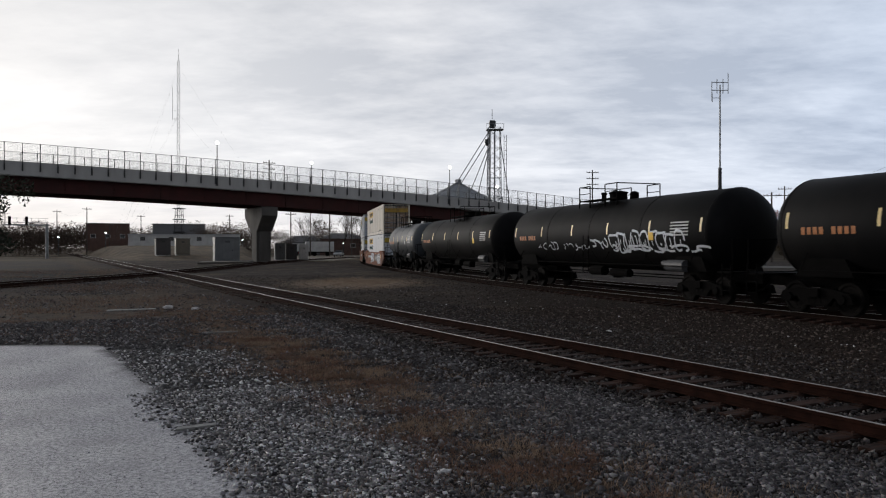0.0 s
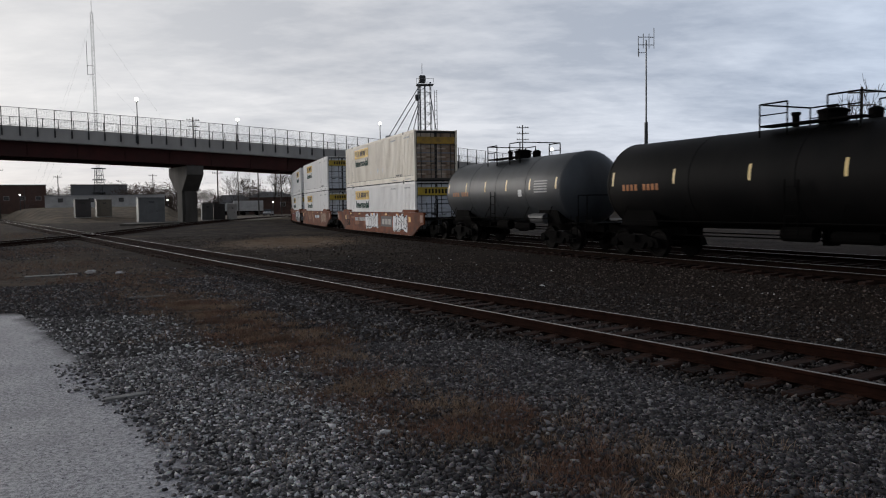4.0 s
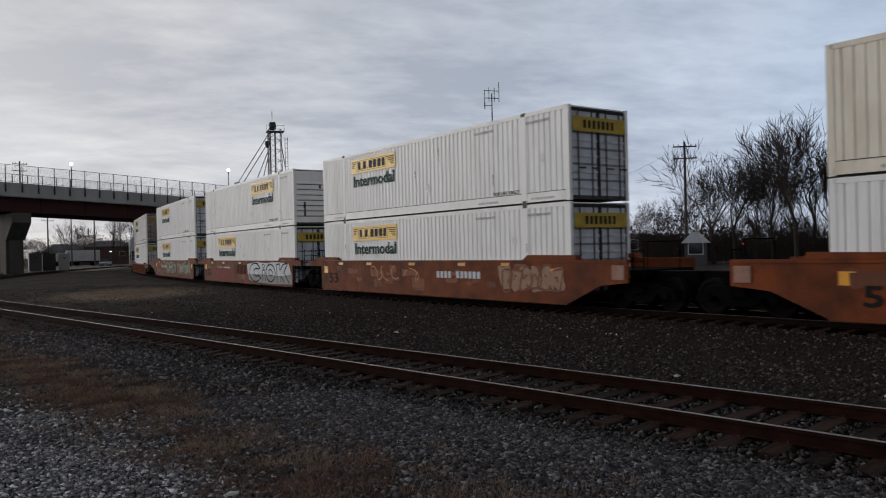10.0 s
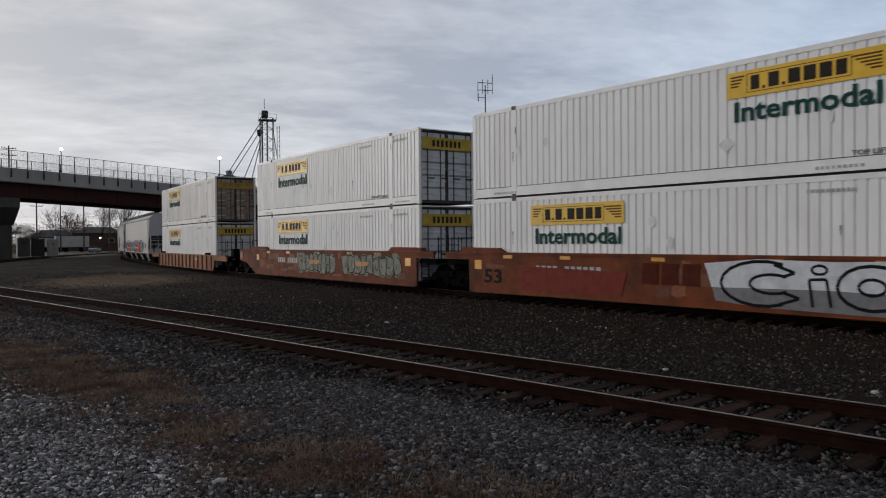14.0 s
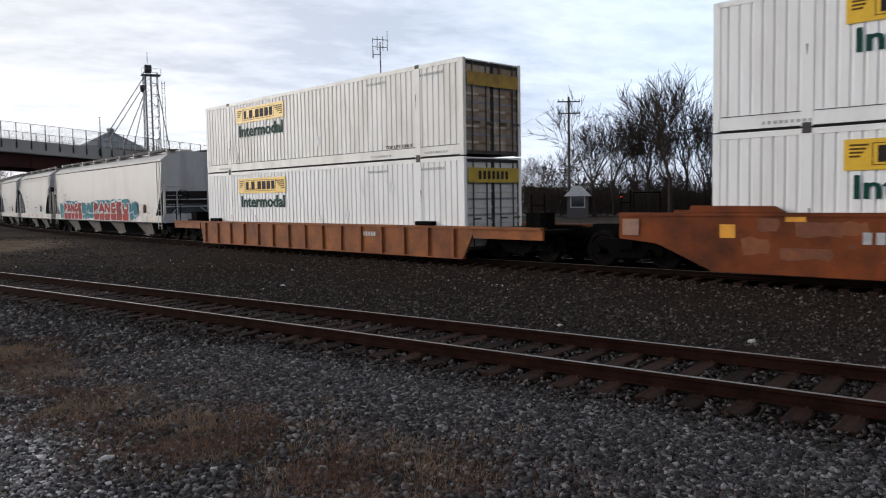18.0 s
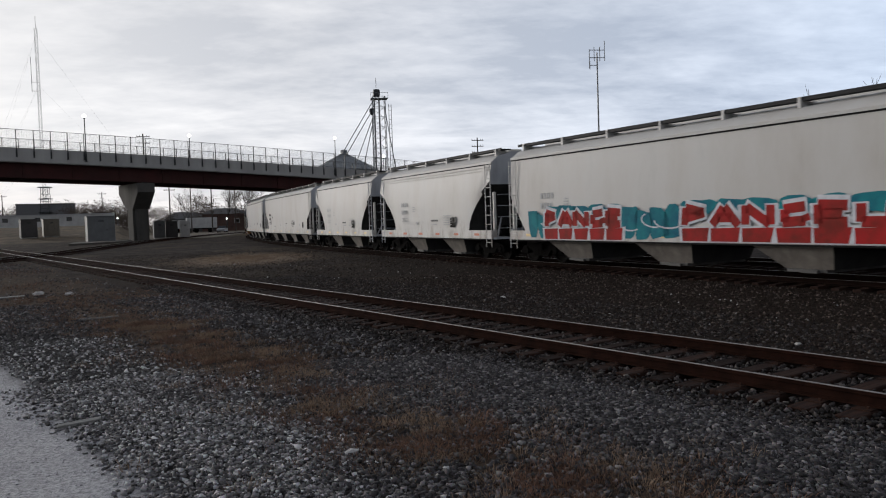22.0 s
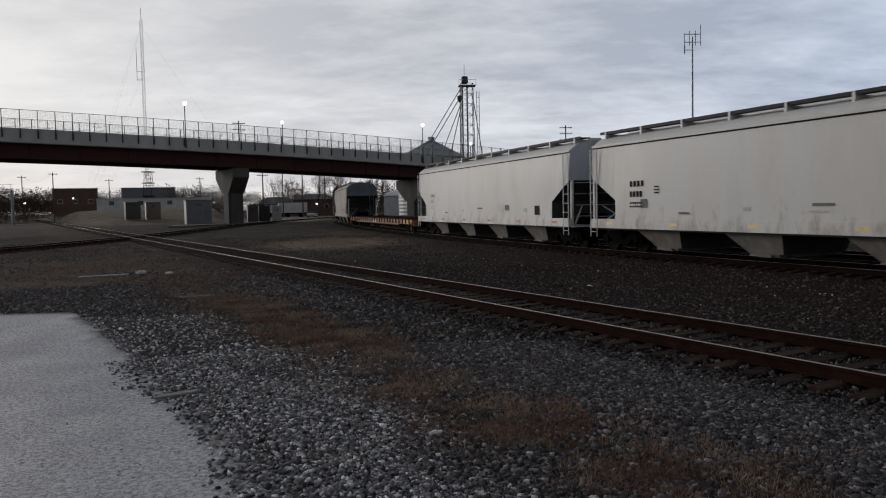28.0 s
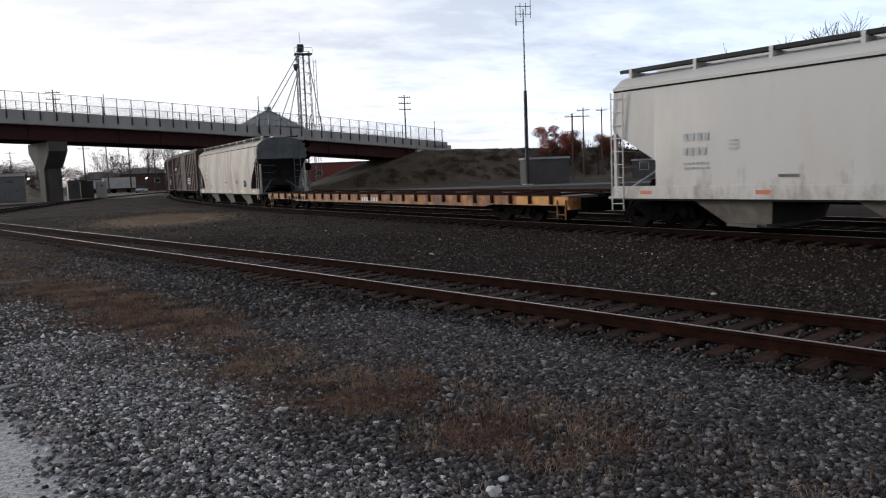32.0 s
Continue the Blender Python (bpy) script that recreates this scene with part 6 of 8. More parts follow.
    marks("sign_mark", mark, yy - 0.012, mat("sign_brown_emblem", (0.13, 0.07, 0.015), 0.6, spec=0.1), sign)
    px = x0 + 0.62
    letters = []
    for wd in (0.22, 0.07, 0.26, 0.07, 0.28, 0.28, 0.28, 0.24):
        if wd > 0.1:
            letters.append((px, px + wd, 2.13, 2.46))
        else:
            letters.append((px, px + 0.07, 2.12, 2.19))
        px += wd + 0.075
    bars("sign_letters", letters, yy - 0.012, M_sign_ink, sign)
    bars("sign_border", [(x0 + 0.52, px + 0.02, 2.07, 2.085), (x0 + 0.52, px + 0.02, 2.5, 2.515), (x0 + 0.52, x0 + 0.535, 2.085, 2.5), (px + 0.005, px + 0.02, 2.085, 2.5)], yy - 0.012, M_sign_ink, sign)
    lettering("word_intermodal", "Intermodal", 0.66, M_green_ink, c, x0 + 0.15, yy - 0.004, 1.42, 3.35, "dark green letters")
    lettering("lift_note", "TOP LIFT ONLY", 0.15, mat("dull_black_stencil", (0.13, 0.125, 0.12), 0.6), c, 4.45, -w - 0.002, 0.375, 1.35, "small black stencilled words")
    # small stencils, patches and scuffs
    small = []
    for xa in (-l + 1.1, l - 4.4, l - 1.7):
        for k in range(9):
            small.append((xa + k * 0.12, xa + k * 0.12 + rnd.choice((0.06, 0.08)), 0.12, 0.19))
    for xa in (l - 4.6, l - 1.9):
        for k in range(10):
            small.append((xa + k * 0.11, xa + k * 0.11 + 0.07, 2.52, 2.6))
    bars("stencil_marks", small, yy, M_grey_ink, c)
    px = rnd.uniform(0.5, 1.5)
    bm = bmesh.new()
    for k, zc in ((px, 0.9), ):
        prism(bm, [(k - 0.2, zc), (k, zc + 0.2), (k + 0.2, zc), (k, zc - 0.2)], yy - 0.004, yy)
    part("placard", bm, M_placard, c, "pale diamond placard")
    for k in range(3):
        a, b, r = rnd.uniform(-l + 1, l - 1), rnd.uniform(0.6, 2.4), rnd.uniform(0.05, 0.13)
        o = [(a + r * math.cos(m), b + r * 1.5 * math.sin(m)) for m in np.linspace(0, 5.5, 9)]
        part("scuff", prism(bmesh.new(), o, yy - 0.002, yy + 0.001), M_scuff, c)
    for k in range(3):
        a, b = rnd.choice((-6.05, 6.05, rnd.uniform(-l + 0.5, l - 0.5))) + rnd.uniform(-0.12, 0.1), rnd.uniform(0.9, h - 0.3)
        part("rust_run", prism(bmesh.new(), [(a, b), (a + 0.035, b), (a + 0.02, b - rnd.uniform(0.2, 0.6)), (a + 0.01, b - 0.2)], yy - 0.003, yy + 0.001), M_rust_run, c)
    rolling(c, q, half, pose(x_shift, 0, z))
    return c


# -- well cars --


def well_car(q, half, left_end, right_end, trucks, seed, number=False):
    """A deep-well platform; left_end and right_end: how far its sides reach beyond the box, then the coupler's distance."""
    rnd = random.Random(seed)
    c = thing("well_car", "brown-red deep-well container car, scuffed and sprayed with graffiti", "rail car", "container cars")
    l = BOX_L / 2
    (la, lb), (ra, rb) = left_end, right_end
    xl, xr = -l - la, l + ra
    # a coupler end sweeps up over its truck, an end shared with the next platform is cut off square below its top beam
    left = [(-l + 0.0, 0.12), (-l - 1.3, 0.68), (xl, 0.78), (xl, 1.36)] if lb > 2 else [(-l - 0.05, 0.12), (-l - 0.05, 1.16), (xl, 1.16), (xl, 1.36)]
    right = [(xr, 1.36), (xr, 0.78), (l + 1.3, 0.68), (l, 0.12)] if rb > 2 else [(xr, 1.36), (xr, 1.16), (l + 0.05, 1.16), (l + 0.05, 0.12)]
    outline = left + right
    for y in (-1.47, 1.39):
        s = part("side_sill", prism(bmesh.new(), outline, y, y + 0.08), M_well, c, "scuffed brown-red side wall")
        part("top_flange", boxes((xl, xr, y - 0.03 if y < 0 else y - 0.02, y + 0.12, 1.33, 1.41)), M_well, s)
        part("bottom_flange", boxes((-l + 0.02, l - 0.02, y - 0.02 if y < 0 else y - 0.05, y + 0.14, 0.08, 0.155)), M_well, s)
    for x in (-7.5, -4, 0, 4, 7.5):
        shared_part("cross_bearer", "bearer", lambda: boxes((-0.35, 0.35, -1.38, 1.38, 0.10, 0.26)), M_under, c, pose(x, 0, 0))
    for x0, x1 in ((-l - 0.5, -l + 1.9), (l - 2.3, l + 0.35)):
        for y in (-1.45, 1.2):
            part("end_block", prism(bmesh.new(), [(x0 + (0 if x0 < 0 else 0.25), 1.415), (x1 - (0.25 if x0 < 0 else 0), 1.415), (x1 - (0.5 if x0 < 0 else 0.05), 1.55), (x0 + (0.05 if x0 < 0 else 0.5), 1.57)], y, y + 0.25), M_well, c, "raised brown end casting")
    for k, (a, b) in ((-1, (la, lb)), (1, (ra, rb))):
        x0, x1 = sorted((k * (l + 0.1), k * (l + a)))
        part("end_platform", boxes((x0, x1, -1.38, 1.38, 0.98, 1.12)), M_under, c)
        x0, x1 = sorted((k * (l + a - 0.2), k * (l + b)))
        part("draft_sill", boxes((x0, x1, -0.32, 0.32, 0.66, 1.08)), M_under, c)
        if b < 2:
            part("end_steps", rods([((k * (l + 0.35), -1.45, 0.3 + 0.28 * i), (k * (l + 0.85), -1.45, 0.3 + 0.28 * i), 0.018) for i in range(4)] + [((k * (l + u), -1.45, 0.25), (k * (l + u), -1.45, 1.3), 0.02) for u in (0.35, 0.85)]), M_under, c, "steel step ladder at the end")
        xe = k * (l + a + 0.05)
        part("end_ladder", rods([((xe, -1.3, 0.35), (xe, -1.3, 1.95), 0.018), ((xe, -0.85, 0.35), (xe, -0.85, 1.95), 0.018)] + [((xe, -1.3, 0.45 + 0.3 * i), (xe, -0.85, 0.45 + 0.3 * i), 0.014) for i in range(5)]), M_under, c)
        part("hand_rail", rods([((xe, -0.7, 1.12), (xe, -0.7, 1.9), 0.016), ((xe, 0.7, 1.12), (xe, 0.7, 1.9), 0.016), ((xe, -0.7, 1.9), (xe, 0.7, 1.9), 0.016)]), M_under, c)
        if b > 3:
            coupler(c, k * (l + b))
    for x in trucks:
        truck(c, x)
    # reflectors and stencils
    marks("reflector", [(x, x + 0.42, 1.22, 1.36) for x in (-6.4, -3.9, -0.6, 2.6, 5.0)], -1.47, mat("orange_reflector", (0.75, 0.33, 0.03), 0.4), c, 0.006, "orange reflector strips")
    marks("safety_panel", [(-l + 0.25, -l + 0.6, 0.85, 1.15), (l - 0.75, l - 0.35, 0.85, 1.15)], -1.47, mat("orange_reflector", (0.75, 0.33, 0.03)), c, 0.006)
    rows, px = [], -4.9
    for k in range(4):
        rows.append((px, px + 0.16, 0.78, 1.02))
        px += 0.24
    px += 0.25
    for k in range(6):
        rows.append((px, px + 0.16, 0.78, 1.02))
        px += 0.24
    if seed == 2:
        rows = [(a + 6.2, b + 6.2, z0, z1) for a, b, z0, z1 in rows]
    marks("number_mark", rows, -1.47, M_spray_white if seed == 2 else M_grey_ink, c, 0.014)
    tones = [mat("well_patch_dark", (0.13, 0.040, 0.016), 0.75), mat("well_patch_rust", (0.22, 0.068, 0.022), 0.75), mat("well_patch_dull", (0.17, 0.058, 0.026), 0.8)]
    for k in range(26):
        a, b = rnd.uniform(-l + 0.2, l - 1.4), rnd.uniform(0.25, 1.05)
        wd, ht = rnd.uniform(0.15, 1.1), rnd.uniform(0.06, 0.35)
        o = [(a + wd * u + rnd.uniform(-0.04, 0.04), min(1.3, b + ht * v + rnd.uniform(-0.03, 0.03))) for u, v in ((0, 0), (0.3, -0.1), (0.7, 0.05), (1, 0), (1.04, 0.5), (0.98, 1), (0.6, 0.9), (0.25, 1.1), (0, 1))]
        part("worn_patch", prism(bmesh.new(), o, -1.472 - 0.0002 * k, -1.469), rnd.choice(tones), c)
    if number:
        lettering("length_number", "53", 0.62, M_black_ink, c, -7.35, -1.482, 0.42, 0.85, "black stencilled figures")
    for k, xe in ((-1, -l - la), (1, l + ra)):
        if (lb if k < 0 else rb) > 2:
            part("end_grille", rbox(xe - 0.55 if k > 0 else xe + 0.1, xe - 0.1 if k > 0 else xe + 0.55, -1.5, -1.475, 0.86, 1.26, 0.008), mat("faded_pink_panel", (0.30, 0.16, 0.11), 0.7), c, "faded ribbed panel at the end")
    rolling(c, q, half)
    return c


def mark_blocks(x, z, h, w):
    """Three plain slanting blocks in place of a company mark."""
    return [[(x + k * w * 1.25, z), (x + k * w * 1.25 + w, z), (x + k * w * 1.25 + w * 1.05, z + h), (x + k * w * 1.25 + w * 0.05, z + h)] for k in range(3)]


TRAIN_HALF = 10.2
rnd = random.Random(5)
W_Q = (79.27, 103.05, 122.67, 142.03, 165.85)
c1 = well_car(W_Q[0], TRAIN_HALF, (2.3, 3.75), (1.9, 2.4), (-10.4, 10.3), 1, True)
c2 = well_car(W_Q[1], TRAIN_HALF, (1.4, 1.7), (2.3, 3.75), (10.4, ), 2, True)
c3 = well_car(W_Q[2], TRAIN_HALF, (1.35, 1.55), (1.2, 1.65), (-9.63, 9.75), 3, True)
c4 = well_car(W_Q[3], TRAIN_HALF, (2.3, 3.8), (1.2, 1.5), (-10.4, ), 4)
Y_SIDE = -1.478
# sprayed work on the sides
base = splat(rnd, -2.0, 1.0, 0.28, 1.3, 5)
graffiti(c1, "graffiti", [(M_spray_silver, base), (M_spray_black, letter_strokes(rnd, -1.9, 0.9, 0.38, 1.2, 4, 0.05))], Y_SIDE, "silver bubble letters with dark outlines")
graffiti(c1, "graffiti", [(M_spray_silver, splat(rnd, 4.4, 7.1, 0.28, 1.28, 5)), (M_spray_black, letter_strokes(rnd, 4.5, 7.0, 0.35, 1.2, 5, 0.05))], Y_SIDE, "silver bubble letters with dark outlines")
graffiti(c1, "painted_panel", [(mat("dark_brown_patch", (0.06, 0.04, 0.035), 0.6), [[(1.75, 0.5), (4.15, 0.5), (4.15, 1.15), (1.75, 1.15)]]), (mat("worn_grey_mark", (0.30, 0.27, 0.25), 0.7), mark_blocks(1.95, 0.64, 0.34, 0.55))], Y_SIDE, "dark panel with three worn white block shapes")
graffiti(c2, "graffiti", [(mat("faded_tan_spray", (0.30, 0.17, 0.10), 0.7), splat(rnd, 5.0, 7.9, 0.4, 1.25, 6)), (mat("rusty_overspray", (0.17, 0.055, 0.022), 0.7), letter_strokes(rnd, 5.1, 7.8, 0.45, 1.2, 6, 0.07))], Y_SIDE, "faded tan sprayed shapes")
graffiti(c2, "graffiti", [(mat("orange_scribble_paint", (0.5, 0.2, 0.05), 0.6), scribble(rnd, -3.6, 0.6, 0.55, 1.2, 7, 0.04))], Y_SIDE, "thin orange scribbles")
fill = [[(1.2, 0.62), (1.0, 1.2), (2.4, 1.32), (4.2, 1.28), (6.0, 1.325), (7.6, 1.26), (8.0, 0.7), (6.6, 0.6), (4.0, 0.66)]]
under = [[(1.3, 0.3), (1.2, 0.66), (4.0, 0.70), (6.6, 0.64), (8.0, 0.74), (8.1, 0.2), (5.0, 0.16), (2.4, 0.2)]]


def fat_line(points, w):
    return [stroke([p, q], w) for p, q in zip(points, points[1:])]


def arc(cx, cz, rx, rz, a0, a1, n=12):
    return [(cx + rx * math.cos(radians(a0 + (a1 - a0) * k / n)), cz + rz * math.sin(radians(a0 + (a1 - a0) * k / n))) for k in range(n + 1)]


arcs = fat_line(arc(2.5, 0.75, 1.05, 0.52, 60, 300), 0.075) + fat_line(arc(2.75, 0.75, 0.55, 0.22, 50, 310), 0.07) + fat_line([(2.8, 1.2), (3.3, 1.02), (3.0, 0.92)], 0.07) + fat_line([(3.0, 0.58), (3.4, 0.45), (2.95, 0.3)], 0.07)
arcs += fat_line([(3.7, 0.28), (3.62, 0.88), (4.0, 0.9), (4.1, 0.3)], 0.065) + fat_line(arc(3.85, 1.1, 0.17, 0.1, 0, 360), 0.06)
arcs += fat_line(arc(4.95, 0.74, 0.72, 0.47, 0, 360, 16), 0.075) + fat_line(arc(4.95, 0.76, 0.28, 0.17, 0, 360), 0.065)
arcs += fat_line([(6.0, 0.26), (5.85, 1.2), (6.35, 1.24), (6.4, 0.9), (6.9, 1.22), (7.5, 1.27), (6.95, 0.78), (7.7, 0.25)], 0.07) + fat_line([(6.45, 0.28), (6.5, 0.62), (6.95, 0.3)], 0.06)
graffiti(c3, "graffiti", [(mat("grey_spray_shade", (0.17, 0.17, 0.18), 0.6), under), (M_spray_white, fill), (M_spray_black, arcs)], Y_SIDE, "large white and grey letters with black outlines")
graffiti(c3, "paint_patch", [(mat("dark_red_repaint", (0.19, 0.03, 0.02), 0.7, spec=0.12), [[(-5.6, 0.25), (-1.6, 0.25), (-1.4, 0.9), (-5.8, 1.0)]]), (mat("faded_dark_mark", (0.085, 0.02, 0.012), 0.8, spec=0.05), mark_blocks(-0.9, 0.62, 0.55, 0.5))], Y_SIDE, "dark red patch and three block shapes")
for a, b in ((-2.4, 1.4), (2.2, 7.0)):
    graffiti(c4, "graffiti", [(M_spray_pale, splat(rnd, a, b, 0.35, 1.3, 9)), (M_spray_black, letter_strokes(rnd, a, b, 0.4, 1.25, 9, 0.035)), (mat("orange_scribble_paint", (0.5, 0.2, 0.05), 0.6), splat(rnd, a + 1.2, a + 2.2, 0.75, 0.98, 2))], Y_SIDE, "pale green letters with ragged outlines")

BOX_Z = 0.275
BOX_Z2 = BOX_Z + BOX_H + 0.012
LOW = -0.08
container(W_Q[0], TRAIN_HALF, BOX_Z, M_white, "door", 2.75, 11)
container(W_Q[0], TRAIN_HALF, BOX_Z2, M_tanbox, "rust", 2.75, 12)
container(W_Q[1], TRAIN_HALF, BOX_Z, M_white, "door", 2.75, 13)
container(W_Q[1], TRAIN_HALF, BOX_Z2, M_white, "door", 2.75, 14)
container(W_Q[2], TRAIN_HALF, BOX_Z, M_white, "door", 2.8, 15)
container(W_Q[2], TRAIN_HALF, BOX_Z2, M_white, "plain", 9.6, 16)
container(W_Q[3], TRAIN_HALF, BOX_Z, M_white, "door", 2.75, 17)
container(W_Q[3], TRAIN_HALF, BOX_Z2, M_white, "door", 2.75, 18)
container(W_Q[4], TRAIN_HALF, BOX_Z + LOW, M_white, "pale", 2.75, 19)
container(W_Q[4], TRAIN_HALF, BOX_Z2 + LOW, M_cream, "rust", 2.75, 20)


def ribbed_well(q, half):
    c = thing("well_car", "orange-brown ribbed container car with low sides", "rail car", "container cars")
    for y in (-1.5, 1.42):
        s = part("side_sill", prism(bmesh.new(), [(-8.5, 0.78), (-8.3, 0.07), (8.2, 0.07), (8.6, 0.78), (8.6, 0.93), (-8.5, 0.93)], y, y + 0.08), M_orange, c, "orange-brown side sill")
        part("top_flange", boxes((-11.2, 11.2, y - 0.06 if y < 0 else y - 0.02, y + 0.16, 0.93, 1.0)), M_orange, s)
        yr = y - 0.07 if y < 0 else y + 0.08
        for k in range(15):
            shared_part("rib", "well_rib", lambda: boxes((-0.05, 0.05, 0, 0.068, 0.07, 0.93)), M_orange, s, pose(-8.0 + k * 1.13, yr, 0))
        part("bottom_flange", boxes((-8.3, 8.2, y - 0.05 if y < 0 else y - 0.02, y + 0.14, 0.03, 0.07)), M_orange, s)
        for xe in (-9.9, 9.9):
            part("end_sill", prism(bmesh.new(), [(-1.3, 0.66), (1.3, 0.66), (1.3, 0.93), (-1.3, 0.93)], y, y + 0.08), M_orange, c).matrix_basis = pose(xe, 0, 0)
    for x in (-7.3, 6.4):
        part("guide", rbox(x - 0.4, x + 0.4, -1.46, -1.2, 1.0, 1.13, 0.03), M_under, c, "dark corner guide")
    for x in (-7.5, -4, 0, 4, 7.5):
        shared_part("cross_bearer", "bearer2", lambda: boxes((-0.35, 0.35, -1.4, 1.4, 0.06, 0.18)), M_under, c, pose(x, 0, 0))
    for k in (-1, 1):
        x0, x1 = sorted((k * 8.3, k * 11.3))
        part("end_platform", boxes((x0, x1, -1.4, 1.4, 0.82, 0.92)), M_under, c)
        part("end_ladder", rods([((k * 11.2, -1.4, 0.3), (k * 11.2, -1.4, 1.9), 0.02), ((k * 10.75, -1.4, 0.3), (k * 10.75, -1.4, 1.9), 0.02)] + [((k * 11.2, -1.4, 0.4 + 0.3 * i), (k * 10.75, -1.4, 0.4 + 0.3 * i), 0.015) for i in range(5)]), M_under, c)
        part("brake_housing", rbox(k * 10.4 - 0.3, k * 10.4 + 0.3, -0.9, -0.3, 0.92, 1.4, 0.04), M_under, c)
        coupler(c, k * 11.3)
        truck(c, k * 9.9)
    bars("number_marks", [(3.4 + 0.14 * k, 3.5 + 0.14 * k, 0.62, 0.76) for k in range(5)], -1.5, M_grey_ink, c)
    rolling(c, q, half)


ribbed_well(W_Q[4], 9.9)


# -- tank cars --


def tank_car(q, length, paint, label, seed, marks="tape", spray=False):
    rnd = random.Random(seed)
    c = thing("tank_car", label, "rail car", "tank cars")
    r, zc, l = 1.43, 2.40, length / 2
    prof = [(-l - 0.78, 0.02), (-l - 0.76, 0.3), (-l - 0.70, 0.6), (-l - 0.58, 0.9), (-l - 0.42, 1.13), (-l - 0.22, 1.31), (-l - 0.05, 1.41), (-l, r)]
    bm = lathe(bmesh.new(), prof + [(x, r) for x in np.linspace(-l, l, 7)[1:-1]] + [(-a, b) for a, b in prof[::-1]], "X", 40, (0, 0, zc))
    tank = smooth(part("tank", bm, paint, c, "long riveted cylinder with domed ends"), 50)
    for x in (-l + 0.03, -l / 2, 0.0, l / 2, l - 0.03):
        part("weld_band", lathe(bmesh.new(), [(x - 0.02, r + 0.004), (x, r + 0.012), (x + 0.02, r + 0.004)], "X", 40, (0, 0, zc)), paint, tank)
    # saddle ends and stub sills
    for k in (-1, 1):
        x0, x1 = sorted((k * (l - 2.6), k * (l + 1.35)))
        part("stub_sill", boxes((x0, x1, -0.35, 0.35, 0.72, 1.08)), M_under, c)
        bm = prism(bmesh.new(), [(k * (l - 2.2), 1.05), (k * (l - 0.3), 1.05), (k * (l - 0.6), 1.6), (k * (l - 1.9), 1.6)], -1.15, 1.15)
        part("saddle", bm, M_under, c)
        part("end_platform", boxes((min(k * (l + 0.6), k * (l + 1.3)), max(k * (l + 0.6), k * (l + 1.3)), -1.45, 1.45, 1.05, 1.1)), M_under, c)
        part("end_rail", rods([((k * (l + 1.25), -1.4, 1.1), (k * (l + 1.25), -1.4, 2.1), 0.018), ((k * (l + 1.25), 1.4, 1.1), (k * (l + 1.25), 1.4, 2.1), 0.018), ((k * (l + 1.25), -1.4, 2.1), (k * (l + 1.25), 1.4, 2.1), 0.018)]), M_under, c)
        coupler(c, k * (l + 1.35), z=0.9)
        truck(c, k * (l - 0.85))
        part("step_ladder", ladder_bm(1.0, 0.4, 3), M_under, c).matrix_basis = pose(k * (l + 1.05) - 0.2, -1.46, 0.35)
    # side grab rail, brake gear below
    part("side_rail", rods([((-l + 0.6, -1.5, 1.22), (l - 0.6, -1.5, 1.22), 0.02)] + [((x, -1.5, 1.22), (x, -1.25, 1.7), 0.015) for x in np.linspace(-l + 0.8, l - 0.8, 6)]), M_under, c, "thin side handrail")
    part("brake_cylinder", rod(rod(bmesh.new(), (-0.9, -0.7, 0.9), (0.1, -0.7, 0.9), 0.2, seg=12), (0.6, -0.65, 0.85), (1.9, -0.65, 0.85), 0.16, seg=12), M_under, c)
    part("air_reservoir", rod(rod(bmesh.new(), (l - 2.3, -1.2, 1.22), (l - 1.3, -1.2, 1.22), 0.21, seg=14), (l - 2.6, -1.2, 1.3), (l - 2.3, -1.2, 1.25), 0.1, 0.12, seg=10), mat("grimy_reservoir_grey", (0.05, 0.05, 0.052), 0.6), c, "grey air reservoir")
    part("bottom_outlet", rod(bmesh.new(), (0, 0, 0.6), (0, 0, 1.1), 0.22, seg=12), M_under, c)
    part("brake_rods", rods([((-l + 1.5, -0.5, 0.75), (l - 1.5, -0.5, 0.75), 0.025), ((-l + 2, 0.4, 0.8), (l - 2, 0.4, 0.8), 0.025)]), M_under, c)
    # top works: manway, valves and a railed platform
    top = zc + r
    part("top_platform", boxes((-1.5, 1.5, -1.0, -0.5, top - 0.02, top + 0.03), (-1.5, 1.5, 0.5, 1.0, top - 0.02, top + 0.03)), M_under, c)
    rail = []
    for x in (-1.5, -0.6, 0.6, 1.5):
        for y in (-1.0, 1.0):
            rail.append(((x, y, top - 0.3), (x, y, top + 0.6), 0.024))
    for y in (-1.0, 1.0):
        for a, b in ((-1.5, -0.6), (0.6, 1.5)):
            rail.append(((a, y, top + 0.6), (b, y, top + 0.6), 0.024))
            rail.append(((a, y, top + 0.3), (b, y, top + 0.3), 0.018))
    for x in (-1.5, 1.5):
        rail.append(((x, -1.0, top + 0.6), (x, 1.0, top + 0.6), 0.024))
    part("platform_rail", rods(rail), M_under, c, "dark pipe railing")
    part("manway", lathe(bmesh.new(), [(top - 0.1, 0.36), (top + 0.26, 0.36), (top + 0.29, 0.4), (top + 0.34, 0.4), (top + 0.4, 0.18)], "Z", 20), M_under, c)
    part("valve_housing", lathe(bmesh.new(), [(top - 0.1, 0.18), (top + 0.24, 0.18), (top + 0.3, 0.08)], "Z", 14, (1.2, 0, 0)), M_under, c)
    part("relief_valve", lathe(bmesh.new(), [(top - 0.1, 0.1), (top + 0.3, 0.1), (top + 0.33, 0.13), (top + 0.4, 0.13)], "Z", 12, (-1.15, 0, 0)), M_under, c)
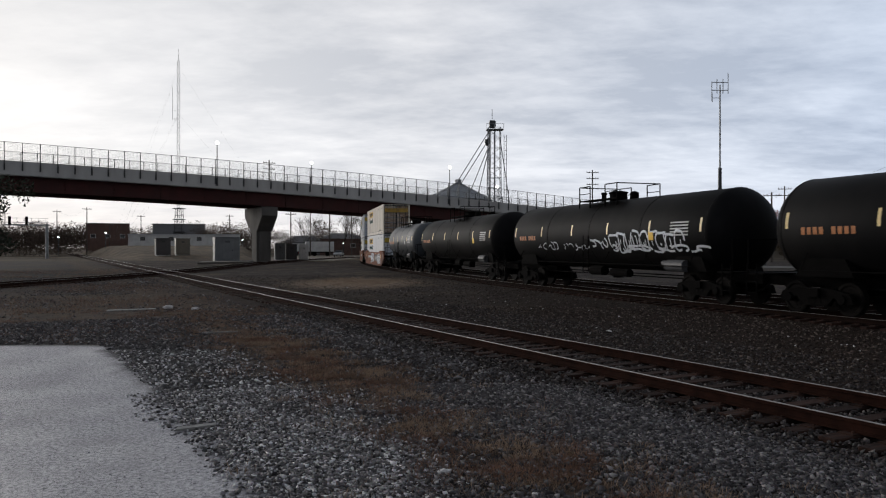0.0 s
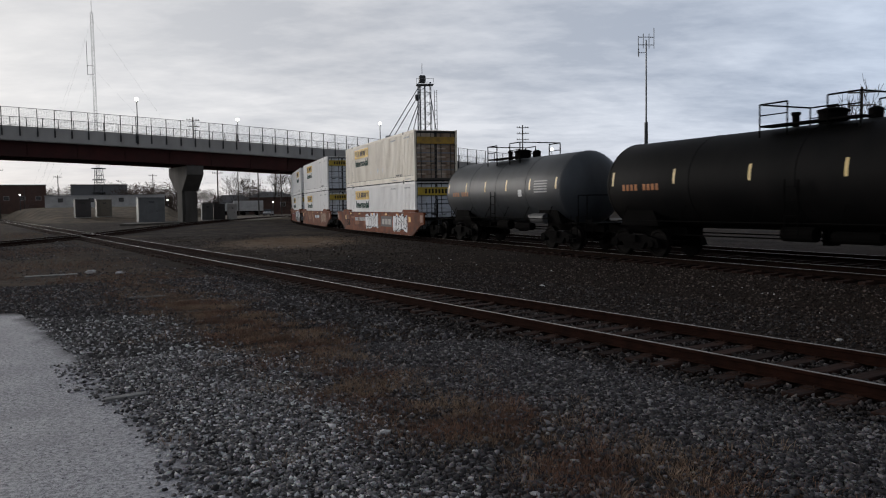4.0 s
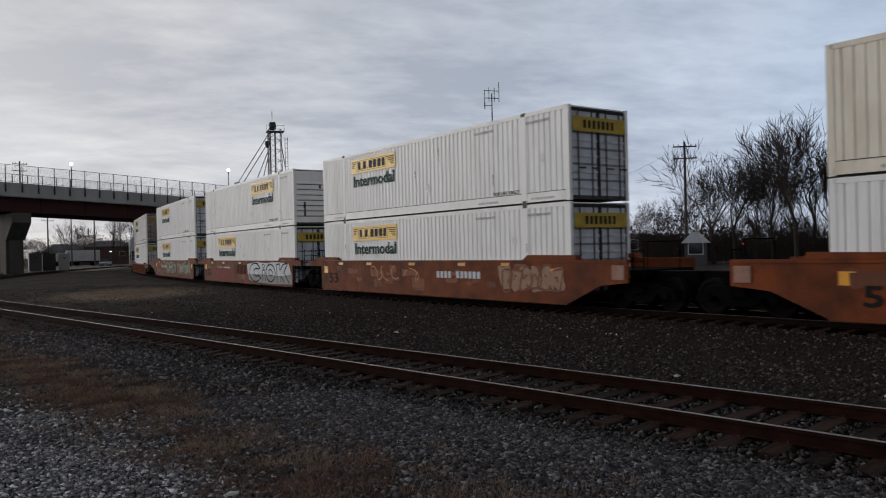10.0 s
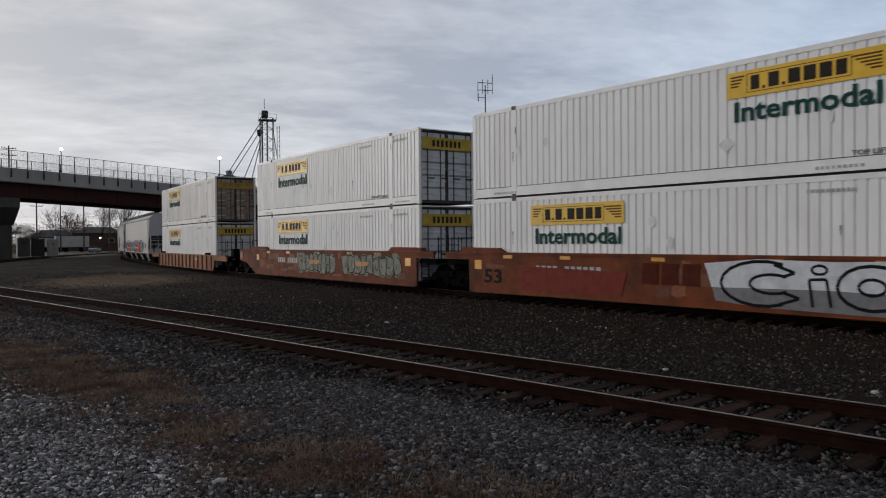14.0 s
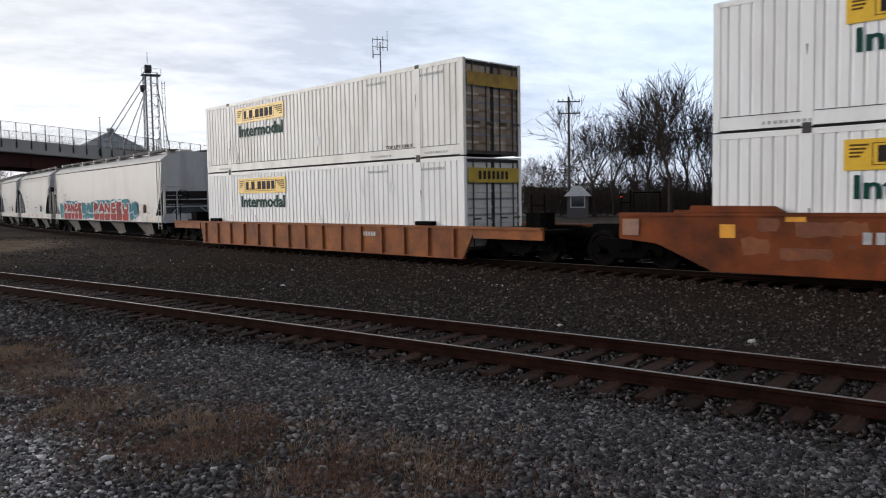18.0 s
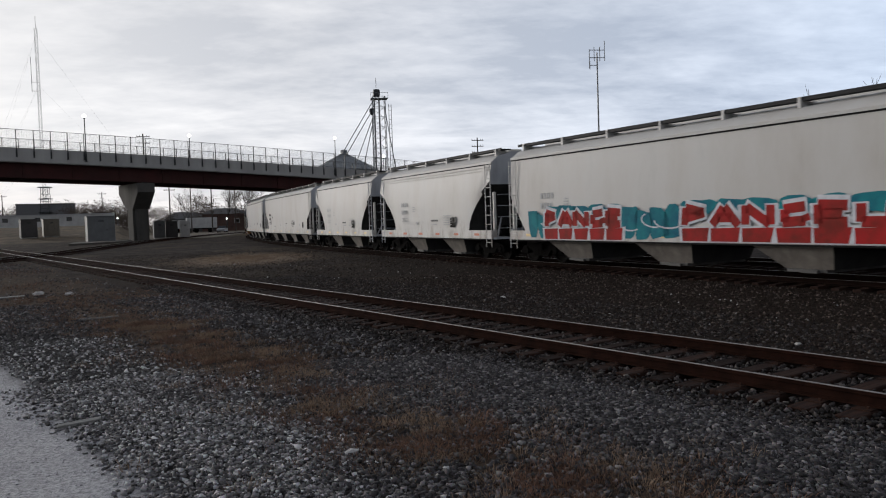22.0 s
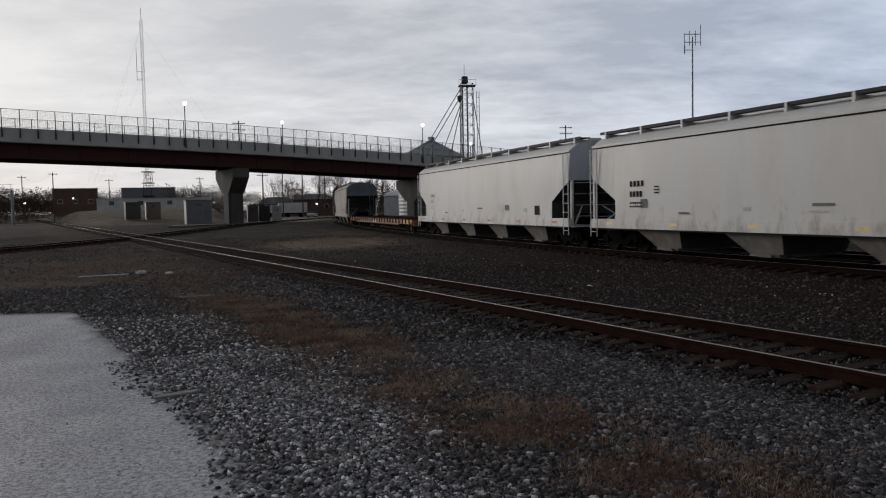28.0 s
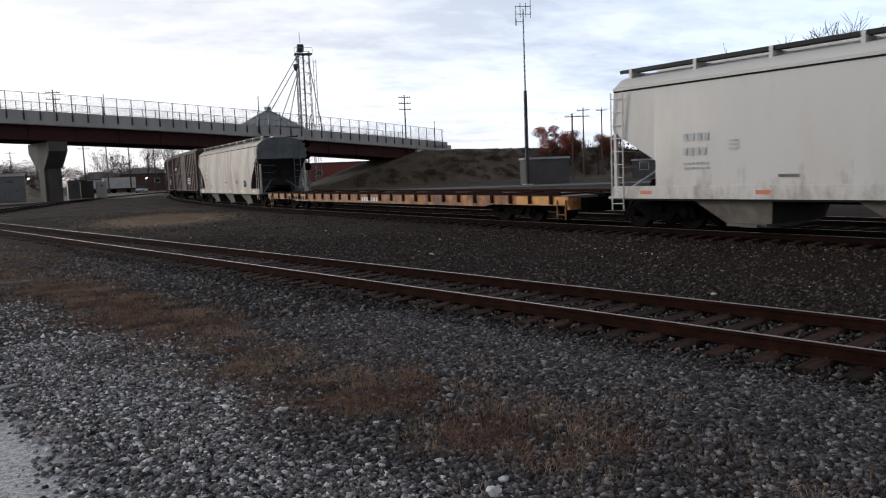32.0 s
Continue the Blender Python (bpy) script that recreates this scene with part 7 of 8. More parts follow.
    part("side_ladder", ladder_bm(1.5, 0.42, 4), M_under, c).matrix_basis = pose(-0.2, -1.56, 0.85)
    # vertical tapes on the shoulder and small stencils, pressed on the curve

    def on_curve(x0, x1, a0, a1, lift=0.006):
        bm = bmesh.new()
        prev = None
        for i in range(5):
            a = a0 + (a1 - a0) * i / 4
            y, z = -(r + lift) * math.cos(a), zc + (r + lift) * math.sin(a)
            cur = [bm.verts.new((x0, y, z)), bm.verts.new((x1, y, z))]
            if prev:
                bm.faces.new((prev[0], prev[1], cur[1], cur[0]))
            prev = cur
        return bm
    for x in np.linspace(-l + 0.25, l - 0.25, 6):
        part("reflective_tape", on_curve(x - 0.05, x + 0.05, -0.02, 0.30), M_tape, c, "yellow reflective strip")
    for k in range(9):
        if k != 4:
            x = -l + 0.75 + 0.2 * k
            part("number_mark", on_curve(x, x + 0.13, -0.14, 0.0, 0.005), M_orange_ink, c, "faded orange stencil bar")
    bm = bmesh.new()
    for k in range(5):
        b2 = on_curve(l - 1.9, l - 0.9, 0.20 - 0.075 * k, 0.235 - 0.075 * k, 0.005)
        me = bpy.data.meshes.new("tmp")
        b2.to_mesh(me)
        b2.free()
        bm.from_mesh(me)
        bpy.data.meshes.remove(me)
    part("data_lines", bm, M_grey_ink, c, "grey lines of stencilled data")
    part("placard", on_curve(l - 3.2, l - 2.9, -0.2, 0.0, 0.008), M_placard if paint == M_tankgrey else M_yellow, c, "small placard")
    if spray:
        def wrap(o):
            return [(x, z) for x, z in o]
        outs = scribble(rnd, -l + 2.6, l - 7.6, -0.48, -0.20, 14, 0.035) + scribble(rnd, l - 7.4, l - 6.0, -0.42, -0.16, 4, 0.06) + letter_strokes(rnd, l - 5.8, l - 1.2, -0.50, 0.02, 9, 0.06) + scribble(rnd, l - 5.9, l + 0.1, -0.52, -0.30, 9, 0.06)
        bm = bmesh.new()
        for o in outs:
            vs = []
            for x, a in wrap(o):
                vs.append(bm.verts.new((x, -(r + 0.006) * math.cos(a), zc + (r + 0.006) * math.sin(a))))
            bm.faces.new(vs)
        part("graffiti", bm, M_spray_white, c, "white sprayed scrawl along the flank")
    rolling(c, q, l - 0.85)
    return c


tank_car(8.8, 15.0, M_tank, "black tank car with faded orange numbers and yellow tapes", 31)
tank_car(26.9, 15.0, M_tank, "black tank car with white graffiti and yellow tapes", 32, spray=True)
tank_car(45.1, 15.1, M_tank, "black tank car with yellow tapes and a small placard", 33)
tank_car(60.9, 10.5, M_tankgrey, "short dull grey tank car with yellow tapes", 34)


# -- covered hoppers --


def hopper_car(q, length, label, seed, bays=4, sides="straight", paint=None, end_paint=None, spray=None, rib_top=False):
    rnd = random.Random(seed)
    paint, end_paint = paint or M_hopper, end_paint or M_hopper_end
    c = thing("covered_hopper_car", label, "rail car", "covered hopper cars")
    l = length / 2
    slope = {"round": 1.9, "straight": 1.5, "corner": 1.0}[sides]
    eave = 3.92
    bulge = 0.13 if sides == "round" else 0.06

    def ring(bm, x):
        over = max(0.0, abs(x) - (l - slope)) / slope
        if sides == "round":
            low = 1.06 + 2.0 * over ** 0.5
        elif sides == "corner":
            low = 1.06 + 1.35 * over
        else:
            low = 1.06 if over <= 0 else 1.9 + 0.85 * over
        mid = max(2.6, low + 0.12)
        half = [(0.0, 4.40), (0.55, 4.38), (1.15, 4.22), (1.42, 4.02), (1.50, eave), (1.50 + bulge, mid), (1.52 + (bulge * 0.5 if over < 1 else 0), low), (0.3, low)]
        pts = [(-y, z) for y, z in half[::-1]] + half[1:]
        return [bm.verts.new((x, y, z)) for y, z in pts]
    bm = bmesh.new()
    cut = [slope * f for f in (0.0, 0.35, 0.65, 0.85, 0.95, 0.995, 1.0)]
    xs = [-l + d for d in cut] + list(np.linspace(-l + slope, l - slope, 9)[1:-1]) + [l - d for d in cut[::-1]]
    rings = [ring(bm, x) for x in xs]
    n = len(rings[0])
    for p, q2 in zip(rings, rings[1:]):
        for i in range(n):
            j = (i + 1) % n
            bm.faces.new((p[i], q2[i], q2[j], p[j]))
    fixed(bm)
    # down-facing slopes and low end faces take the shade-dark paint
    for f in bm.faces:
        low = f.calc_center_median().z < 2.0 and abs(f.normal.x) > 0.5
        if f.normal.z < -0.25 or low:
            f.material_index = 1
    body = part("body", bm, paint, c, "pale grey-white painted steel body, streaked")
    body.data.materials.append(M_hopper_shade)
    smooth(body, 28)
    for xr in (xs[0], xs[-1]):
        bm = bmesh.new()
        bm.faces.new(ring(bm, xr))
        part("end_sheet", fixed(bm), end_paint, body, "grey end sheet")
    part("eave_strip", boxes((-l, l, -1.53, -1.47, eave - 0.03, eave + 0.05), (-l, l, 1.47, 1.53, eave - 0.03, eave + 0.05)), paint, body)
    # black line under the eave paints the shadow along the roof joint
    part("eave_groove", boxes((-l + 0.02, l - 0.02, -1.526, -1.49, eave - 0.075, eave - 0.035)), M_rail_edge, body)
    if rib_top:
        for z in (3.62, 3.74):
            part("side_bead", boxes((-l + 0.1, l - 0.1, -1.565, -1.5, z, z + 0.05)), paint, body)
    # side sill
    for y in (-1.6, 1.48):
        part("side_sill", boxes((-l - 0.05, l + 0.05, y, y + 0.12, 0.88, 1.22)), paint, c, "pale side sill")
        part("sill_edge", boxes((-l, l, y + 0.01, y + 0.11, 0.83, 0.875)), M_rail_edge, c)
    # hopper bays
    span = (length - 2 * slope) / bays
    for k in range(bays):
        xc = -l + slope + span * (k + 0.5)
        w = span * 0.5 - 0.06

        def make(w=w):
            bm = bmesh.new()
            hi = [bm.verts.new(v) for v in ((-w * 0.66, -1.47, 1.06), (w * 0.60, -1.47, 1.06), (w * 0.60, 1.47, 1.06), (-w * 0.66, 1.47, 1.06))]
            lo = [bm.verts.new(v) for v in ((-w * 0.10, -1.2, 0.26), (w * 0.52, -1.2, 0.26), (w * 0.52, 1.2, 0.26), (-w * 0.10, 1.2, 0.26))]
            for i in range(4):
                j = (i + 1) % 4
                bm.faces.new((hi[i], hi[j], lo[j], lo[i]))
            bm.faces.new(lo[::-1])
            fixed(bm)
            # bay end faces take the shade-dark paint
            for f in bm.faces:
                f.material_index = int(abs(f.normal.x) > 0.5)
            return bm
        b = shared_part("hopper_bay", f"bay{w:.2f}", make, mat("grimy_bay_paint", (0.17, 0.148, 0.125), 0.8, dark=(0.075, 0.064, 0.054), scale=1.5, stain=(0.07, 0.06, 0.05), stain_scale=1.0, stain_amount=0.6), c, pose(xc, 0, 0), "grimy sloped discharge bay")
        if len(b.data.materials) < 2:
            b.data.materials.append(M_hopper_shade)
        shared_part("discharge_gate", "bay_gate", lambda: boxes((-0.15, 0.95, -1.24, 1.2, 0.18, 0.255), (0.3, 0.75, -1.34, -1.24, 0.17, 0.24)), mat("worn_gate_steel", (0.09, 0.085, 0.08), 0.6, dark=(0.03, 0.028, 0.026), scale=3), b)
    part("centre_sill", boxes((-l - 0.4, l + 0.4, -0.3, 0.3, 0.7, 1.0)), M_under, c)
    # ends: platforms, posts, ladders, brake wheel
    for k in (-1, 1):
        x0, x1 = sorted((k * (l - slope), k * (l + 0.25)))
        part("end_platform", boxes((x0, x1, -1.5, 1.5, 0.86, 0.93)), end_paint, c)
        for y in (-1.42, 1.42):
            part("corner_post", boxes((k * l - 0.05, k * l + 0.05, y - 0.05, y + 0.05, 0.93, 2.75)), paint, c)
        for y in (-1, 1):
            part("diagonal_brace", rods([((k * l, 1.3 * y, 0.95), (k * (l - slope * 0.55), 0.5 * y, 1.7), 0.035)]), end_paint, c)
        part("side_ladder", ladder_bm(3.3, 0.42, 9), paint if rnd.random() < 0.6 else end_paint, c, "narrow steel ladder").matrix_basis = pose(k * l - (0.02 if k < 0 else 0.40), -1.60, 0.55)
        part("end_ladder", ladder_bm(3.0, 0.42, 8), end_paint, c).matrix_basis = pose(k * (l + 0.07), 0.75, 0.95, 0, 0, 90)
        part("end_grabs", rods([((k * (l + 0.06), -1.3, z), (k * (l + 0.06), -0.5, z), 0.014) for z in (1.3, 1.75, 2.2, 2.65)]), end_paint, c)
        part("air_reservoir", rod(bmesh.new(), (k * (l - 0.7), -0.6, 1.2), (k * (l - 0.7), 0.6, 1.2), 0.2, seg=12), M_under, c)
        coupler(c, k * (l + 0.35))
        truck(c, k * (l - 1.15))
    if sides == "corner":
        for k in (-1, 1):
            part("end_panel", boxes((min(k * (l - 0.5), k * (l - 0.45)), max(k * (l - 0.5), k * (l - 0.45)), -1.4, 1.4, 1.0, 2.42)), mat("slate_blue_grimy_paint", (0.055, 0.065, 0.08), 0.7, dark=(0.03, 0.035, 0.043), scale=1.5), c, "dark slate panel low on the end")
            part("end_sill", boxes((min(k * l, k * (l + 0.08)), max(k * l, k * (l + 0.08)), -1.52, 1.52, 0.86, 1.3)), end_paint, c, "grey end sill")
            part("end_handrails", rods([((k * (l + 0.05), -1.4, z), (k * (l + 0.05), 1.4, z), 0.03) for z in (1.65, 2.0)] + [((k * (l + 0.05), y, 1.3), (k * (l + 0.05), y, 2.45), 0.03) for y in (-0.8, 0.8)]), end_paint, c)
    bm = ring_bm(bmesh.new(), (l + 0.18, -0.55, 2.2), (1, 0, 0), 0.27, 0.018)
    for a in range(3):
        rod(bm, (l + 0.17, -0.55, 2.2), (l + 0.18, -0.55 + 0.27 * math.cos(a * 2.1), 2.2 + 0.27 * math.sin(a * 2.1)), 0.014, seg=5)
    part("brake_wheel", bm, M_under, c, "thin brake hand wheel")
    # roof: hatch line and running boards
    part("hatch_trough", boxes((-l + 0.6, l - 0.6, -0.32, 0.32, 4.40, 4.52)), paint, c, "long roof hatch")
    for y in (-1.08, 0.62):
        part("running_board", boxes((-l - 0.1, l + 0.1, y, y + 0.46, 4.43, 4.47), (-l - 0.1, l + 0.1, y - 0.02 if y < 0 else y + 0.44, y + 0.02 if y < 0 else y + 0.48, 4.40, 4.50)), M_walkway, c, "dark grated roof walkway")
    sup = [float(x) for x in np.linspace(-l + 0.3, l - 0.3, int(length / 2.2) + 1)]
    for x in sup:
        shared_part("walkway_support", "walk_sup", lambda: boxes((-0.045, 0.045, -1.13, 1.13, 4.2, 4.405), (-0.045, 0.045, -1.13, -1.105, 4.405, 4.5)), paint, c, pose(x, 0, 0))
    # stencils
    rows = []
    x0 = -l + slope + 0.9
    for z, m, w, h in ((2.36, 4, 0.17, 0.2), (2.0, 4, 0.15, 0.2), (1.76, 6, 0.11, 0.06), (1.64, 6, 0.11, 0.06)):
        for k in range(m):
            rows.append((x0 + k * w * 1.25, x0 + k * w * 1.25 + w * 0.8, z, z + h))
    for k in range(3):
        rows.append((x0 + 1.35, x0 + 1.6, 2.1 + 0.1 * k, 2.15 + 0.1 * k))
    for k in range(5):
        rows.append((length * 0.14, length * 0.14 + 0.8, 1.45 + 0.1 * k, 1.49 + 0.1 * k))
    marks("stencil_mark", rows, -1.5 - bulge - 0.012, M_grey_ink if seed != 44 else M_black_ink, c, label="worn stencil bar")
    bars("data_box", [(l - slope - 1.6, l - slope - 1.15, 1.35, 1.75)], -1.5 - bulge - 0.012, M_black_ink, c, label="small black data panel")
    for k, (f, z, w, h) in enumerate(((-0.36, 1.62, 0.35, 0.3), (-0.1, 1.5, 0.25, 0.12), (0.02, 1.62, 0.7, 0.08), (0.02, 1.46, 0.6, 0.06), (0.19, 1.55, 0.45, 0.26), (0.3, 1.48, 0.3, 0.16), (-0.24, 1.4, 0.5, 0.07))):
        x = length * f + rnd.uniform(-0.3, 0.3)
        if abs(x) < l - slope - 1.2:
            bars("data_plate", [(x, x + w, z, z + h)], -1.5 - bulge - 0.012, M_grey_ink if k % 2 else mat("worn_black_plate", (0.12, 0.115, 0.11), 0.7), c, label="worn stencil block")
    tape = M_tape if seed % 3 else mat("red_white_tape", (0.55, 0.16, 0.08), 0.5)
    marks("sill_tape", [(float(x), float(x) + 0.4, 1.0, 1.1) for x in np.linspace(-l + 1.0, l - 1.4, 6)], -1.6, tape, c, 0.005, "short reflective tapes")
    if spray:
        yb = -1.603
        x = -l + 1.25
        z0, z1 = 0.9, 1.92
        layers = {"teal": [], "white": [], "red": [], "rose": []}
        for colour, w, n in (("teal", 0.9, 1), ("red", 4.1, 5), ("teal", 2.4, 3), ("red", 6.2, 6), ("teal", 1.3, 2)):
            if colour == "red":
                layers["teal"] += splat(rnd, x + 0.2, x + w - 0.1, z1 - 0.3, z1 + 0.16, n)
                layers["white"] += [o for k in range(n) for o in block_letter(rnd, x + w * k / n, x + w * (k + 1) / n + 0.08, z0 + 0.36, z1 + 0.05, 0.40, k)]
                layers["red"] += [o for k in range(n) for o in block_letter(rnd, x + w * k / n + 0.04, x + w * (k + 1) / n, z0 + 0.40, z1, 0.25, k)]
                layers["white"] += [[(x - 0.05, z0), (x + w + 0.05, z0), (x + w + 0.1, z0 + 0.44), (x - 0.1, z0 + 0.42)]]
                layers["red"] += [[(x + w * k / n + rnd.uniform(0.02, 0.12), z0 + 0.02), (x + w * (k + 1) / n - rnd.uniform(0.02, 0.14), z0 + 0.02), (x + w * (k + 1) / n - 0.03, z0 + 0.40), (x + w * k / n + 0.02, z0 + 0.38)] for k in range(n)]
            else:
                layers["teal"] += splat(rnd, x, x + w, z0 + 0.05, z1 + 0.05, n + 1)
                layers["white"] += scribble(rnd, x, x + w, z0 + 0.3, z1 - 0.2, n, 0.045)
            x += w
        layers["rose"] = scribble(rnd, x + 0.2, x + 1.8, z0 + 0.35, z1 - 0.15, 4, 0.04)
        graffiti(c, "graffiti", [(M_spray_teal, layers["teal"]), (M_spray_white, layers["white"]), (M_spray_red, layers["red"]), (mat("rose_spray_paint", (0.4, 0.16, 0.13), 0.6), layers["rose"])], yb, "red and teal block letters with white edges")
    rolling(c, q, l - 1.15)
    return c


hopper_car(188.05, 19.5, "pale grey covered hopper car with red and teal graffiti", 41, 4, "corner", spray=True)
hopper_car(205.0, 11.6, "short white covered hopper car with rounded end openings", 42, 2, "round", rib_top=True)
hopper_car(217.9, 11.3, "short cream-white covered hopper car with faded lettering", 43, 2, "round")
hopper_car(235.15, 19.95, "long white covered hopper car with dark roof walkway", 44, 4)
hopper_car(256.7, 19.9, "long pale covered hopper car with black roof walkway", 45, 4)
hopper_car(306.5, 18.4, "rust-streaked white covered hopper car with grey end", 46, 3, "round", paint=M_rusthopper, end_paint=mat("slate_end_paint", (0.10, 0.115, 0.125), 0.6, dark=(0.06, 0.07, 0.077), scale=1.2))


def flat_car(q, length):
    c = thing("flat_car", "empty long yellow flat car with rusty stake pockets", "rail car")
    l = length / 2
    part("deck", boxes((-l, l, -1.36, 1.36, 0.86, 0.93)), M_deck, c, "worn dark deck")
    for y in (-1.42, 1.34):
        s = part("side_sill", prism(bmesh.new(), [(-l, 0.92), (-l, 0.62), (-l + 4.0, 0.62), (-l + 4.6, 0.54), (l - 4.6, 0.54), (l - 4.0, 0.62), (l, 0.62), (l, 0.92)], y, y + 0.08), M_flatyellow, c, "chipped yellow side sill")
        for k in range(25):
            shared_part("stake_pocket", "stake", lambda: rbox(-0.07, 0.07, 0, 0.06, 0.66, 0.94, 0.012), M_rail, s, pose(-l + 0.8 + k * (length - 1.6) / 24, y - 0.06 if y < 0 else y + 0.08, 0))
    for x in np.linspace(-l + 1.2, l - 1.2, 9):
        shared_part("hitch_rack", "hitch", lambda: boxes((-0.35, 0.35, -1.2, -1.0, 0.93, 1.05), (-0.2, 0.2, -1.0, 1.0, 0.93, 0.98)), M_rail, c, pose(float(x), 0, 0), "low rusty tie-down")
    for y in (-1.32, 1.26):
        part("guide_rail", boxes((-l + 0.5, l - 0.5, y, y + 0.06, 0.93, 1.03)), M_rail, c)
    part("centre_sill", boxes((-l - 0.3, l + 0.3, -0.9, 0.9, 0.42, 0.86)), M_under, c)
    bars("number_marks", [(-0.8 + 0.24 * k, -0.64 + 0.24 * k, 0.62, 0.8) for k in range(7)], -1.42, M_spray_white, c, 0.005)
    bars("sill_marks", [(-l + 3.4 + 0.35 * k, -l + 3.62 + 0.35 * k, 0.62, 0.8) for k in range(8)], -1.42, M_black_ink, c, 0.005)
    for k in (-1, 1):
        coupler(c, k * (l + 0.3), z=0.8)
        truck(c, k * (l - 3.3))
        part("end_sill", boxes((min(k * l, k * (l - 0.15)), max(k * l, k * (l - 0.15)), -1.34, 1.34, 0.5, 0.86)), M_flatyellow, c)
        part("step_ladder", ladder_bm(0.6, 0.4, 2), M_flatyellow, c).matrix_basis = pose(k * (l - 0.5), -1.45, 0.2)
    bars("end_patch", [(l - 2.6, l - 0.1, 0.64, 0.9)], -1.42, mat("orange_end_panel", (0.55, 0.24, 0.04), 0.6), c, 0.006, "bright orange end panel")
    rolling(c, q, l - 3.3)


flat_car(282.15, 27.3)


def box_car(q, length):
    c = thing("box_car", "dark red ribbed boxcar with a sliding door", "rail car", "boxcars")
    l = length / 2
    part("body", boxes((-l, l, -1.45, 1.45, 1.0, 4.42)), M_boxred, c, "dark red ribbed steel body")
    part("roof", prism(bmesh.new(), [(-l, 4.42), (l, 4.42), (l, 4.62), (-l, 4.62)], -1.3, 1.3), mat("grimy_roof_sheet", (0.06, 0.055, 0.052), 0.8), c, "grimy roof sheet")
    for k in range(int(length / 1.1)):
        x = -l + 0.55 + k * 1.1
        if abs(x) > 1.6:
            for y in (-1.52, 1.45):
                shared_part("side_post", "box_post", lambda: boxes((-0.07, 0.07, 0, 0.07, 1.0, 4.37)), M_boxred, c, pose(x, y, 0))
    d = part("door", rbox(-1.5, 1.5, -1.56, -1.48, 1.05, 4.2, 0.02), M_boxred, c, "sliding side door")
    part("door_bars", rods([((x, -1.6, 1.1), (x, -1.6, 3.85), 0.025) for x in (-0.5, 0.5)]), M_galv, d)
    for z in (1.0, 2.6, 4.3):
        part("belt_rail", boxes((-l, l, -1.535, -1.46, z, z + 0.07)), M_boxred, c)
    bars("stencil_marks", [(-l + 1.0 + 0.3 * k, -l + 1.2 + 0.3 * k, 3.0, 3.25) for k in range(6)] + [(2.5, 4.2, 1.6 + 0.15 * k, 1.68 + 0.15 * k) for k in range(4)], -1.54, M_grey_ink, c)
    part("centre_sill", boxes((-l - 0.4, l + 0.4, -0.3, 0.3, 0.65, 1.0)), M_under, c)
    for k in (-1, 1):
        coupler(c, k * (l + 0.4))
        truck(c, k * (l - 1.6))
        part("end_ladder", ladder_bm(3.1, 0.42, 8), M_boxred, c).matrix_basis = pose(k * l - (0 if k < 0 else 0.42), -1.55, 0.6)
        for z in np.arange(1.3, 4.0, 0.35):
            shared_part("end_rib", "box_end", lambda: boxes((-0.05, 0.05, -1.35, 1.35, -0.05, 0.05)), M_boxred, c, pose(k * l, 0, float(z)))
    rolling(c, q, l - 1.6)


box_car(325.8, 16.2)
box_car(343.6, 16.2)


# ---- what moves ----


def motions():
    for ob, q, half, shift in MOVERS:
        walk(ob, [(t, car_pose(q, half, t) @ shift) for t in range(0, 33)])
    turn = math.degrees(1 / 0.46)
    for w, at in WHEELSETS:
        walk(w, [(k / 15, pose(*at, 0, (gone(k / 15) * turn) % 360.0, 0)) for k in range(0, 481)])

# ---- small things on the ground ----


def in_mat(along, across):
    """How far inside the ragged mats of dead growth between the lot and the near track (above 0: inside)."""
    mid = 4.15 + 0.3 * np.sin(along * 0.55 + 0.4) + 0.12 * np.sin(along * 2.3)
    half = 0.72 + 0.22 * np.sin(along * 1.15 + 1.0) + 0.18 * np.sin(along * 3.1 + 2.0)
    return np.where((along > 3.2) & (along < 17.5), half - abs(across - mid), -1.0)



def island_stone(name, lo, mid, hi, rough=0.85):
    m = bpy.data.materials.new(name)
    m.use_nodes = True
    nt = m.node_tree
    N, L = nt.nodes.new, nt.links.new
    b = nt.nodes["Principled BSDF"]
    g = N("ShaderNodeNewGeometry")
    r = N("ShaderNodeValToRGB")
    r.color_ramp.elements[0].color, r.color_ramp.elements[1].color = (*lo, 1), (*hi, 1)
    e = r.color_ramp.elements.new(0.75)
    e.color = (*mid, 1)
    L(g.outputs["Random Per Island"], r.inputs[0])
    n = N("ShaderNodeTexNoise")
    n.inputs["Scale"].default_value, n.inputs["Detail"].default_value = 60, 4
    L(N("ShaderNodeTexCoord").outputs["Object"], n.inputs["Vector"])
    x = N("ShaderNodeMixRGB")
    x.blend_type = "MULTIPLY"
    x.inputs[0].default_value = 0.5
    L(r.outputs[0], x.inputs[1])
    L(n.outputs["Color"], x.inputs[2])
    L(x.outputs[0], b.inputs["Base Color"])
    b.inputs["Roughness"].default_value = rough
    b.inputs["Specular IOR Level"].default_value = 0.1
    return m


M_ballast = island_stone("dark_ballast_stone", (0.030, 0.027, 0.0275), (0.105, 0.096, 0.097), (0.30, 0.28, 0.275))
M_dirty = island_stone("sooty_ballast_stone", (0.015, 0.0100, 0.0078), (0.046, 0.0325, 0.0260), (0.17, 0.135, 0.115))
M_trackstone = island_stone("grimy_track_stone", (0.018, 0.0150, 0.0142), (0.056, 0.047, 0.044), (0.17, 0.15, 0.14))
M_gravel = island_stone("pale_wet_gravel_stone", (0.024, 0.022, 0.022), (0.25, 0.236, 0.236), (0.78, 0.76, 0.75), 0.6)


